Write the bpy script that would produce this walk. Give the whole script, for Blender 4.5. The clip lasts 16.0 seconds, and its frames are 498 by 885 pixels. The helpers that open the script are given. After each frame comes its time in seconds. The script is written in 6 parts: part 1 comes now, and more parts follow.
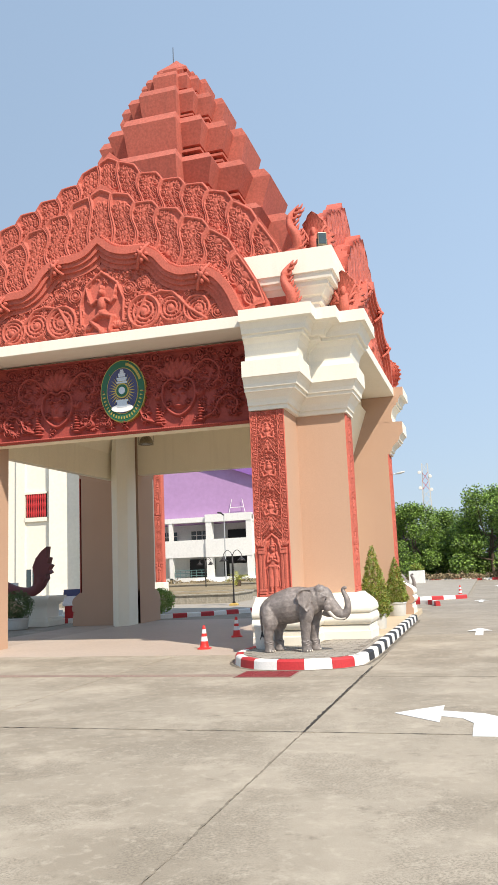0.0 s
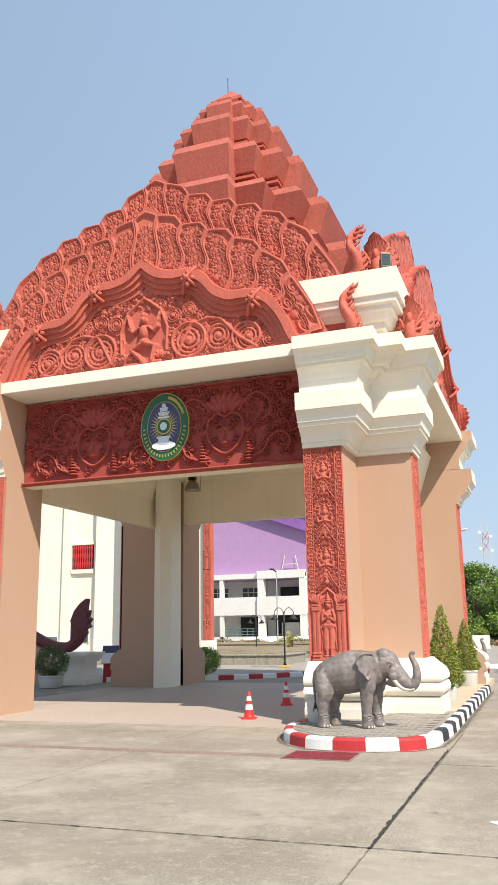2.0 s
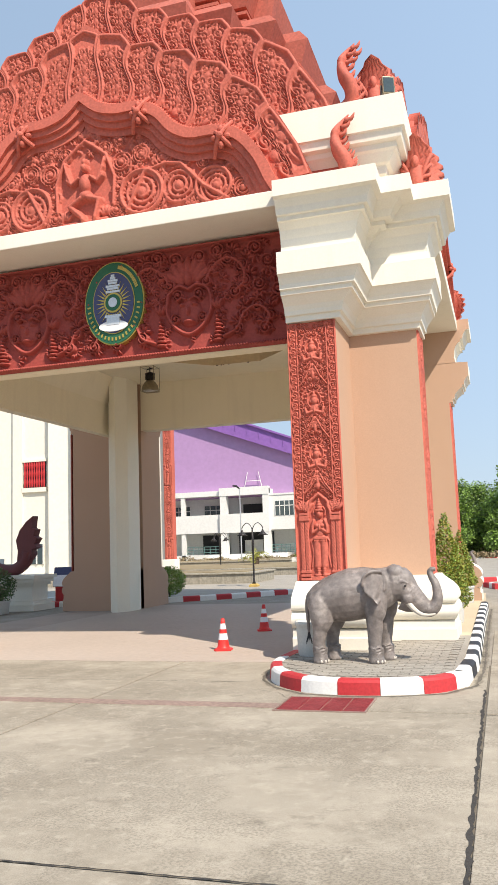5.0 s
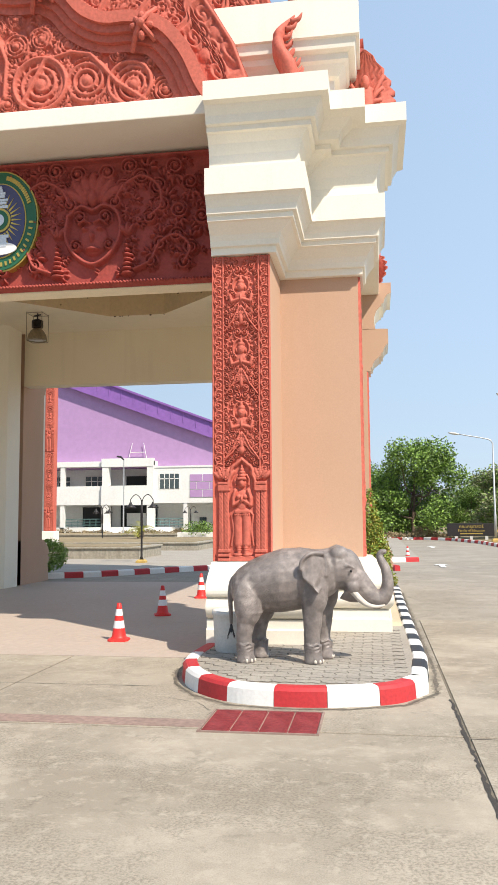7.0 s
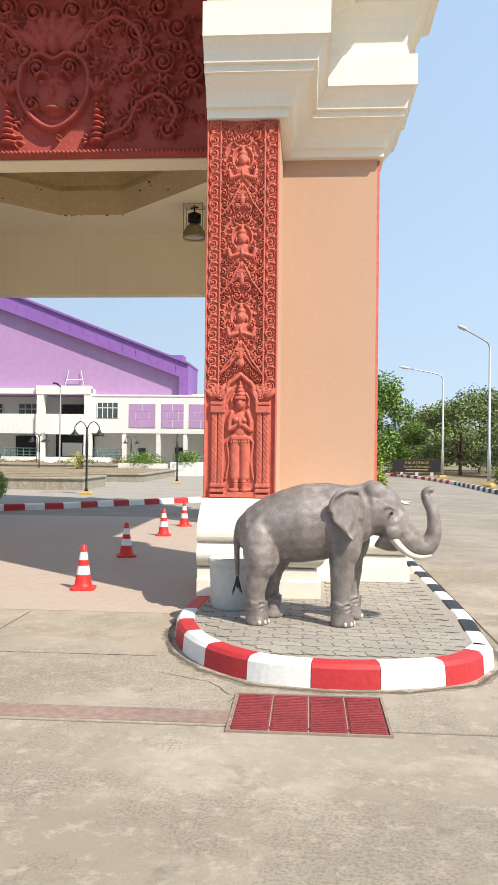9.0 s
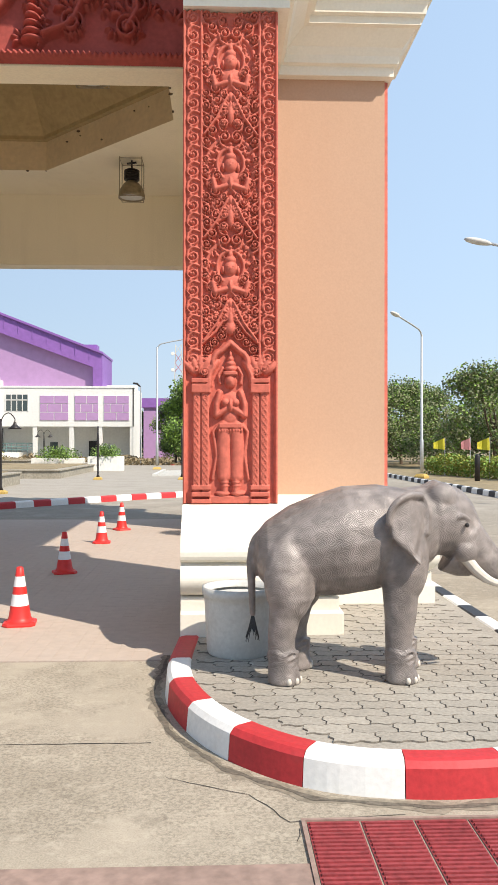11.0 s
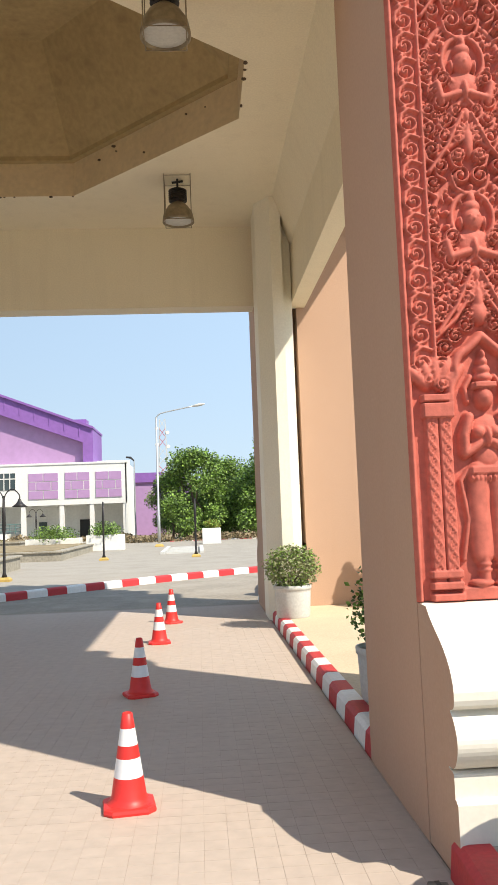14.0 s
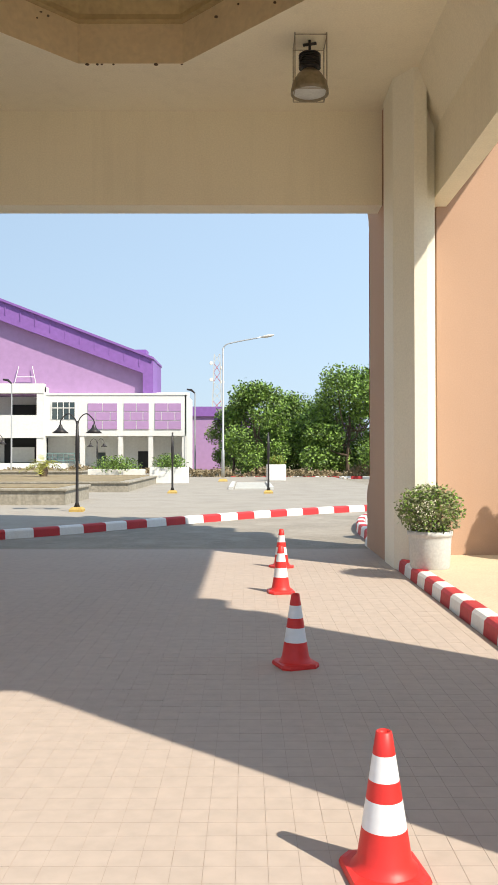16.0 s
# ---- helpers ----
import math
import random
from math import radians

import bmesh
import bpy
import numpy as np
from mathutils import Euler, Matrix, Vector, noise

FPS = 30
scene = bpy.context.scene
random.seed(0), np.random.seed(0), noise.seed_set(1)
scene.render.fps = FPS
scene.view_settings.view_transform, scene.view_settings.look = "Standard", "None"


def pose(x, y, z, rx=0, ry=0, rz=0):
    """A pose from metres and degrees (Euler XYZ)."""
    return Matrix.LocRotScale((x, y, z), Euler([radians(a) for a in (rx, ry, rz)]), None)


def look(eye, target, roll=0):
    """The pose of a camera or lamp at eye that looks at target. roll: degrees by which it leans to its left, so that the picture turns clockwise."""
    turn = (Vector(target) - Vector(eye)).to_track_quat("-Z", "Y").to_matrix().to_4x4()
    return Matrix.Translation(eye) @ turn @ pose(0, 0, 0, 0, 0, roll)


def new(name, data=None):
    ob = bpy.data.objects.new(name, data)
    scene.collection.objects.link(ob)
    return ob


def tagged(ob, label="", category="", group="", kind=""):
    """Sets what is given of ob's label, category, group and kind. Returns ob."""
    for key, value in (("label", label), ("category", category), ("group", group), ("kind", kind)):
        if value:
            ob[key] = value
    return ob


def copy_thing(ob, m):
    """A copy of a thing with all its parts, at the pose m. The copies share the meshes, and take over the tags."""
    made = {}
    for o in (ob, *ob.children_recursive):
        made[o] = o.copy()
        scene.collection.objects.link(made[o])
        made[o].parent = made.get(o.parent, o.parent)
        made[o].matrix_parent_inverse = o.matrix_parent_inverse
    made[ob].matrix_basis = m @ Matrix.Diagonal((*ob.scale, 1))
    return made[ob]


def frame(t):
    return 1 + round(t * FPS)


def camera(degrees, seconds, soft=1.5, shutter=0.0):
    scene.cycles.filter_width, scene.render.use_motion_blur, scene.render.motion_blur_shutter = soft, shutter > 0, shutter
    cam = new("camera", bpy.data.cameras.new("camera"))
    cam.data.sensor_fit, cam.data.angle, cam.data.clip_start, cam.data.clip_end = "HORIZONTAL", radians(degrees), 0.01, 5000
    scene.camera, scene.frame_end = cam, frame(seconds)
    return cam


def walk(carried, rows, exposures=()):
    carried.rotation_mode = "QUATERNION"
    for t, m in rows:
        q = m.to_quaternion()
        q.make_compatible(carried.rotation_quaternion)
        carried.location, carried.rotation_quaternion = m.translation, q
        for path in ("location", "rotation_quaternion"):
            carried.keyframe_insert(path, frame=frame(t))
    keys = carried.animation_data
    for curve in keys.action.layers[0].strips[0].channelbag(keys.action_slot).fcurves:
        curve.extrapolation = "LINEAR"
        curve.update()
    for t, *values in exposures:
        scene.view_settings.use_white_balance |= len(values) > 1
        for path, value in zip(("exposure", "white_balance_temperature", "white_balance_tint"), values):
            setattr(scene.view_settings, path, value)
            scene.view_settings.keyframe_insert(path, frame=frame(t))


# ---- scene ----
cam = camera(34.2, 16.0)
METRES, EYE, TILT, LEAN, TURN = 14.4, 1.57, 0.0, 0.0, 16.1
ROWS = [
    (0.0, 0.0, 0.0, 0.0, 0.36, 8.76, 2.37),
    (0.5, 0.0011, 0.027, 0.001, -0.1, 10.62, 2.12),
    (1.0, -0.0026, 0.0653, -0.0003, 1.88, 11.61, 1.27),
    (1.5, 0.0002, 0.0854, -0.0008, 3.8, 12.25, 1.52),
    (2.0, 0.0006, 0.1194, -0.002, 4.02, 12.93, 0.93),
    (2.5, -0.0008, 0.1489, -0.0014, 3.27, 11.76, 0.82),
    (3.0, -0.0016, 0.1834, -0.0023, 2.63, 11.01, 0.32),
    (3.5, -0.0079, 0.2155, -0.0026, 2.53, 10.18, 1.38),
    (6.0, -0.0344, 0.3708, -0.0055, -1.79, 5.95, 1.26),
    (6.5, -0.0408, 0.4021, -0.0052, -5.57, 5.72, 0.46),
    (7.0, -0.0513, 0.4323, -0.0052, -7.28, 5.33, 0.44),
    (7.5, -0.0574, 0.4616, -0.0066, -9.54, 3.97, 0.2),
    (8.0, -0.066, 0.4923, -0.0078, -8.28, 2.04, 0.05),
    (8.5, -0.0738, 0.5226, -0.0083, -10.06, 1.08, -0.27),
    (11.0, -0.0938, 0.6837, -0.0094, -18.33, 0.13, -0.04),
    (11.5, -0.0997, 0.7148, -0.009, -21.25, 2.31, 0.69),
    (12.0, -0.1026, 0.7439, -0.0107, -22.73, 3.62, 1.33),
    (12.5, -0.1079, 0.7738, -0.0124, -19.35, 4.29, 0.86),
    (13.0, -0.1132, 0.8007, -0.0116, -20.32, 4.76, 1.68),
    (13.5, -0.1183, 0.8336, -0.0116, -20.56, 5.54, 2.02),
    (14.0, -0.1275, 0.8636, -0.0117, -19.61, 5.26, 2.14),
    (14.5, -0.1324, 0.8926, -0.0131, -20.83, 4.95, 1.46),
    (15.0, -0.1404, 0.9232, -0.0144, -20.28, 4.19, 1.43),
    (15.5, -0.1466, 0.9515, -0.016, -18.59, 2.22, 1.19),
    (16.0, -0.1524, 0.9835, -0.0163, -16.21, 0.95, 0.02),
]
walk(cam, [(t, pose(0, 0, EYE, TILT, LEAN, TURN) @ pose(METRES * x, METRES * y, METRES * z, 90 + pitch, roll, yaw)) for t, x, y, z, yaw, pitch, roll in ROWS],
     exposures=[(0.0, 0.95, 6900, 12), (5.0, 1.0, 6900, 12), (11.0, 1.05, 6900, 12), (12.8, 1.02, 6900, 11), (13.9, 1.12, 6900, 10), (14.6, 1.16, 6900, 10), (16.0, 1.12, 6900, 10)])

# ---- light ----
SUN_DIR = Vector((0.68, -0.605, 1.0)).normalized()
sun = new("sun", bpy.data.lights.new("sun", "SUN"))
sun.data.energy, sun.data.angle, sun.data.color = 2.95, radians(0.6), (1.0, 0.94, 0.84)
sun.matrix_world = look((30, -30, 40), Vector((30, -30, 40)) - SUN_DIR)
world = bpy.data.worlds.new("sky")
scene.world = world
world.use_nodes = True
sky = world.node_tree.nodes.new("ShaderNodeTexSky")
sky.sky_type, sky.sun_disc = "NISHITA", False
sky.sun_elevation = math.asin(SUN_DIR.z)
sky.sun_rotation = math.atan2(SUN_DIR.x, SUN_DIR.y)
sky.air_density, sky.dust_density, sky.ozone_density = 1.25, 0.6, 1.2
back = world.node_tree.nodes["Background"]
back.inputs["Strength"].default_value = 0.14
# a hazy day: an even pale blue mixed into the clear sky
haze = world.node_tree.nodes.new("ShaderNodeMix")
haze.data_type = "RGBA"
haze.inputs[0].default_value = 0.92
# paler towards the horizon
where = world.node_tree.nodes.new("ShaderNodeTexCoord")
split = world.node_tree.nodes.new("ShaderNodeSeparateXYZ")
ramp = world.node_tree.nodes.new("ShaderNodeValToRGB")
ramp.color_ramp.elements[0].position, ramp.color_ramp.elements[0].color = 0.0, (1.62, 2.2, 2.92, 1)
ramp.color_ramp.elements[1].position, ramp.color_ramp.elements[1].color = 0.75, (1.35, 1.98, 2.9, 1)
mid_tone = ramp.color_ramp.elements.new(0.22)
mid_tone.color = (1.55, 2.18, 3.02, 1)
world.node_tree.links.new(where.outputs["Generated"], split.inputs[0])
world.node_tree.links.new(split.outputs[2], ramp.inputs[0])
# and on the sun's side
side = world.node_tree.nodes.new("ShaderNodeMapRange")
side.inputs[1].default_value, side.inputs[2].default_value = -0.6, 0.6
side.inputs[3].default_value, side.inputs[4].default_value = 0.86, 1.28
world.node_tree.links.new(split.outputs[0], side.inputs[0])
gain = world.node_tree.nodes.new("ShaderNodeVectorMath")
gain.operation = "SCALE"
world.node_tree.links.new(ramp.outputs[0], gain.inputs[0])
world.node_tree.links.new(side.outputs[0], gain.inputs["Scale"])
world.node_tree.links.new(gain.outputs[0], haze.inputs[7])
world.node_tree.links.new(sky.outputs[0], haze.inputs[6])
world.node_tree.links.new(haze.outputs[2], back.inputs[0])

# ---- materials ----
def material(name, base, rough=0.7, metal=0.0, var=0.12, grain=40.0, stain=1.2, bump=0.25, dark=None, spots=0.0,
             each=0.0, tint=None, spec=0.4, streak=0.0, distance=0.01, mottle=0.0):
    """A surface with large blotches (stain), fine grain, optional dark streaks and a change from piece to piece."""
    m = bpy.data.materials.new(name)
    m.use_nodes = True
    nt = m.node_tree
    N, L = nt.nodes, nt.links
    b = N["Principled BSDF"]
    b.inputs["Metallic"].default_value = metal
    b.inputs["Specular IOR Level"].default_value = spec
    co = N.new("ShaderNodeTexCoord")
    geo = N.new("ShaderNodeNewGeometry")
    big = N.new("ShaderNodeTexNoise")
    big.inputs["Scale"].default_value, big.inputs["Detail"].default_value, big.inputs["Roughness"].default_value = stain, 6, 0.6
    fine = N.new("ShaderNodeTexNoise")
    fine.inputs["Scale"].default_value, fine.inputs["Detail"].default_value = grain, 5
    for n in (big, fine):
        L.new(geo.outputs["Position"], n.inputs["Vector"])
    lo = dark or tuple(c * 0.62 for c in base)
    mix1 = N.new("ShaderNodeMix")
    mix1.data_type = "RGBA"
    mix1.inputs[6].default_value, mix1.inputs[7].default_value = (*base, 1), (*lo, 1)
    r1 = N.new("ShaderNodeMapRange")
    r1.inputs[1].default_value, r1.inputs[2].default_value = 0.42, 0.78
    r1.inputs[4].default_value = min(1, var * 3)
    L.new(big.outputs[0], r1.inputs[0])
    L.new(r1.outputs[0], mix1.inputs[0])
    hsv = N.new("ShaderNodeHueSaturation")
    L.new(mix1.outputs[2], hsv.inputs["Color"])
    r2 = N.new("ShaderNodeMapRange")
    r2.inputs[1].default_value, r2.inputs[2].default_value = 0.3, 0.7
    r2.inputs[3].default_value, r2.inputs[4].default_value = 1 - var, 1 + var
    L.new(fine.outputs[0], r2.inputs[0])
    val = r2.outputs[0]
    if each:
        info = N.new("ShaderNodeObjectInfo")
        r3 = N.new("ShaderNodeMapRange")
        r3.inputs[3].default_value, r3.inputs[4].default_value = 1 - each, 1 + each
        add = N.new("ShaderNodeMath")
        add.operation = "ADD"
        L.new(info.outputs["Random"], add.inputs[0])
        L.new(geo.outputs["Random Per Island"], add.inputs[1])
        fr = N.new("ShaderNodeMath")
        fr.operation = "FRACT"
        L.new(add.outputs[0], fr.inputs[0])
        L.new(fr.outputs[0], r3.inputs[0])
        mul = N.new("ShaderNodeMath")
        mul.operation = "MULTIPLY"
        L.new(val, mul.inputs[0])
        L.new(r3.outputs[0], mul.inputs[1])
        val = mul.outputs[0]
    L.new(val, hsv.inputs["Value"])
    out = hsv.outputs[0]
    if streak:
        mp = N.new("ShaderNodeMapping")
        mp.inputs["Scale"].default_value = (5, 5, 0.35)
        L.new(geo.outputs["Position"], mp.inputs[0])
        st = N.new("ShaderNodeTexNoise")
        st.inputs["Scale"].default_value, st.inputs["Detail"].default_value = 1.3, 7
        L.new(mp.outputs[0], st.inputs["Vector"])
        r4 = N.new("ShaderNodeMapRange")
        r4.inputs[1].default_value, r4.inputs[2].default_value, r4.inputs[4].default_value = 0.52, 0.8, streak
        L.new(st.outputs[0], r4.inputs[0])
        mix2 = N.new("ShaderNodeMix")
        mix2.data_type = "RGBA"
        mix2.inputs[7].default_value = (*(tint or tuple(c * 0.35 for c in base)), 1)
        L.new(out, mix2.inputs[6])
        L.new(r4.outputs[0], mix2.inputs[0])
        out = mix2.outputs[2]
    if spots:
        sp = N.new("ShaderNodeTexNoise")
        sp.inputs["Scale"].default_value, sp.inputs["Detail"].default_value = 7, 8
        L.new(geo.outputs["Position"], sp.inputs["Vector"])
        r5 = N.new("ShaderNodeMapRange")
        r5.inputs[1].default_value, r5.inputs[2].default_value, r5.inputs[4].default_value = 0.58, 0.72, spots
        L.new(sp.outputs[0], r5.inputs[0])
        mix3 = N.new("ShaderNodeMix")
        mix3.data_type = "RGBA"
        mix3.inputs[7].default_value = (*(tint or lo), 1)
        L.new(out, mix3.inputs[6])
        L.new(r5.outputs[0], mix3.inputs[0])
        out = mix3.outputs[2]
    if mottle:
        mp2 = N.new("ShaderNodeMapping")
        mp2.inputs["Scale"].default_value = (0.9, 1.1, 1)
        L.new(geo.outputs["Position"], mp2.inputs[0])
        mo = N.new("ShaderNodeTexNoise")
        mo.inputs["Scale"].default_value, mo.inputs["Detail"].default_value, mo.inputs["Roughness"].default_value = 2.4, 12, 0.74
        mo.inputs["Distortion"].default_value = 0.15
        L.new(mp2.outputs[0], mo.inputs["Vector"])
        r7 = N.new("ShaderNodeMapRange")
        r7.inputs[1].default_value, r7.inputs[2].default_value = 0.40, 0.63
        r7.inputs[3].default_value, r7.inputs[4].default_value = 1 - mottle, 1 + mottle * 0.7
        L.new(mo.outputs[0], r7.inputs[0])
        hs2 = N.new("ShaderNodeHueSaturation")
        L.new(out, hs2.inputs["Color"])
        L.new(r7.outputs[0], hs2.inputs["Value"])
        out = hs2.outputs[0]
    L.new(out, b.inputs["Base Color"])
    r6 = N.new("ShaderNodeMapRange")
    r6.inputs[3].default_value, r6.inputs[4].default_value = max(0, rough - 0.1), min(1, rough + 0.1)
    L.new(big.outputs[0], r6.inputs[0])
    L.new(r6.outputs[0], b.inputs["Roughness"])
    if bump:
        bp = N.new("ShaderNodeBump")
        bp.inputs["Strength"].default_value, bp.inputs["Distance"].default_value = bump, distance
        L.new(fine.outputs[0], bp.inputs["Height"])
        L.new(bp.outputs[0], b.inputs["Normal"])
    return m


M_TERRA = material("terracotta_paint", (0.54, 0.13, 0.09), 0.75, var=0.16, grain=25, stain=1.6, bump=0.3, streak=0.35, tint=(0.25, 0.07, 0.055))
M_TERRA_ROOF = material("weathered_terracotta", (0.465, 0.125, 0.088), 0.8, var=0.16, grain=18, stain=0.9, bump=0.3, streak=0.5, tint=(0.24, 0.085, 0.065))
M_DARKRED = material("dark_red_carving", (0.35, 0.062, 0.048), 0.7, var=0.15, grain=25, stain=2, bump=0.3)
M_TAN = material("tan_plaster", (0.50, 0.325, 0.228), 0.85, var=0.035, grain=60, stain=0.7, bump=0.06, streak=0.16, tint=(0.47, 0.28, 0.175))
M_CREAM = material("cream_plaster", (0.86, 0.78, 0.60), 0.8, var=0.05, grain=50, stain=0.8, bump=0.1, streak=0.12, tint=(0.45, 0.38, 0.26))
M_WHITE = material("cream_white_paint", (0.80, 0.755, 0.655), 0.7, var=0.03, grain=45, stain=1.1, bump=0.05, streak=0.12, tint=(0.55, 0.48, 0.34))
M_POST = material("white_post_paint", (0.86, 0.82, 0.69), 0.75, var=0.04, grain=45, stain=1.1, bump=0.12)
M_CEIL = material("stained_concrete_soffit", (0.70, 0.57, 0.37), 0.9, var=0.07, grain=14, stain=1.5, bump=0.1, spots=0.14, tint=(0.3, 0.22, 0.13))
# inside of the well: darker brown than its rim, with random spots
M_WELL = material("dark_spotted_concrete", (0.47, 0.36, 0.19), 0.9, var=0.1, grain=14, stain=1.5, bump=0.25, spots=0.4, tint=(0.22, 0.15, 0.09))
M_CONC = material("worn_concrete", (0.378, 0.33, 0.26), 0.9, var=0.16, grain=130, stain=0.35, bump=0.45, each=0.04, distance=0.004)
M_CONC2 = material("road_concrete", (0.325, 0.29, 0.24), 0.9, var=0.1, grain=90, stain=0.25, bump=0.3)
M_JOINT = material("tar_joint", (0.05, 0.045, 0.04), 0.9, var=0.2, grain=60, bump=0.5)
M_FILL = material("joint_dirt", (0.17, 0.145, 0.11), 0.9, var=0.2, grain=60, bump=0.5)
M_DIRT = material("dried_dirt", (0.25, 0.215, 0.165), 0.95, var=0.3, grain=25, bump=0.5)
M_DIRT2 = material("dark_dirt", (0.14, 0.12, 0.095), 0.95, var=0.35, grain=35, bump=0.6)
M_BED = material("paving_bed", (0.17, 0.15, 0.125), 0.95, var=0.3, grain=40, bump=0.4)
M_TILE = material("pink_floor_tile", (0.465, 0.385, 0.325), 0.65, var=0.06, grain=12, stain=0.5, bump=0.05, each=0.012)
M_GROUT = material("grout", (0.43, 0.352, 0.297), 0.9, var=0.1)
M_PAVER = material("grey_paver", (0.335, 0.305, 0.26), 0.9, var=0.16, grain=60, stain=1.2, bump=0.4, each=0.07)
M_KRED = material("red_kerb_paint", (0.50, 0.035, 0.04), 0.6, var=0.12, grain=40, stain=2.5, bump=0.1, spots=0.3, tint=(0.36, 0.05, 0.05))
M_KWHITE = material("white_kerb_paint", (0.80, 0.79, 0.76), 0.6, var=0.06, grain=40, stain=2.5, bump=0.1, spots=0.25, tint=(0.6, 0.57, 0.5))
M_KBLACK = material("black_kerb_paint", (0.03, 0.032, 0.04), 0.6, var=0.2, grain=40, stain=2.5, bump=0.3)
M_TANFLOOR = material("sand_floor", (0.58, 0.47, 0.33), 0.85, var=0.1, grain=50, stain=1.2, bump=0.2)
M_PURPLE = material("purple_cladding", (0.42, 0.255, 0.46), 0.6, var=0.05, grain=3, stain=0.15, bump=0.05)
M_PURPLED = material("dark_purple_trim", (0.26, 0.12, 0.40), 0.55, var=0.08, grain=3, stain=0.3, bump=0.05)
M_BWHITE = material("white_render", (0.74, 0.74, 0.71), 0.8, var=0.05, grain=6, stain=0.3, bump=0.05, streak=0.15, tint=(0.55, 0.54, 0.5))
M_BCREAM = material("cream_render", (0.83, 0.79, 0.68), 0.8, var=0.04, grain=6, stain=0.3, bump=0.05)
# near-black colour that stands in for the shade inside openings
M_DARK = material("interior_shade_black", (0.02, 0.02, 0.022), 0.6, var=0.2)
M_GLASS = material("dark_window_glass", (0.05, 0.075, 0.085), 0.1, var=0.1, bump=0, spec=0.6)
M_CONE = material("red_cone_plastic", (0.70, 0.035, 0.03), 0.45, var=0.06, grain=20, stain=4, bump=0.05, spots=0.2, tint=(0.5, 0.05, 0.04))
M_CONEW = material("white_reflective_band", (0.80, 0.80, 0.80), 0.35, var=0.05, grain=20, bump=0.05)
M_ELE = material("elephant_concrete", (0.225, 0.193, 0.178), 0.44, var=0.26, grain=16, stain=2.2, bump=0.35, spots=0.55, tint=(0.46, 0.40, 0.36), spec=0.6, distance=0.01, mottle=0.22)
M_TUSK = material("ivory_paint", (0.58, 0.53, 0.46), 0.5, var=0.08)
M_POT = material("pale_concrete_pot", (0.56, 0.56, 0.53), 0.8, var=0.08, grain=40, stain=3, bump=0.2, spots=0.2)
M_LEAF = material("leaf_green", (0.20, 0.33, 0.06), 0.55, var=0.2, grain=3, each=0.25, bump=0)
M_LEAF2 = material("leaf_dark_green", (0.085, 0.14, 0.04), 0.55, var=0.2, grain=3, each=0.25, bump=0)
M_LEAFY = material("leaf_yellow_green", (0.24, 0.24, 0.035), 0.55, var=0.2, grain=3, each=0.35, bump=0)
M_LEAFG = material("leaf_grey_green", (0.24, 0.26, 0.13), 0.6, var=0.15, grain=3, each=0.3, bump=0)
M_LEAFP = material("purple_blossom", (0.25, 0.15, 0.38), 0.6, var=0.2, grain=3, each=0.3, bump=0)
M_BARK = material("bark", (0.14, 0.10, 0.07), 0.9, var=0.3, grain=20, bump=0.6)
M_POLE = material("galvanised_steel", (0.50, 0.52, 0.53), 0.45, 0.5, var=0.08, grain=15, bump=0.05)
M_BLACK = material("black_painted_iron", (0.025, 0.022, 0.022), 0.45, var=0.2, grain=20, bump=0.1)
M_YELLOW = material("yellow_paint", (0.50, 0.34, 0.10), 0.7, var=0.15, grain=20)
M_SOIL = material("dry_verge", (0.28, 0.22, 0.13), 0.95, var=0.3, grain=4, stain=0.5, bump=0.5, spots=0.5, tint=(0.14, 0.16, 0.06))
M_GRATE = material("red_iron_grating", (0.28, 0.045, 0.05), 0.6, var=0.25, grain=40, stain=4, bump=0.3)
M_RUST = material("rusty_strip", (0.29, 0.205, 0.17), 0.85, var=0.2, grain=20, stain=2, bump=0.3)
M_MARK = material("road_paint", (0.80, 0.80, 0.78), 0.7, var=0.08, grain=30, stain=2, bump=0.2)
M_LAMP = material("lamp_metal", (0.30, 0.25, 0.17), 0.45, 0.4, var=0.2, grain=20)


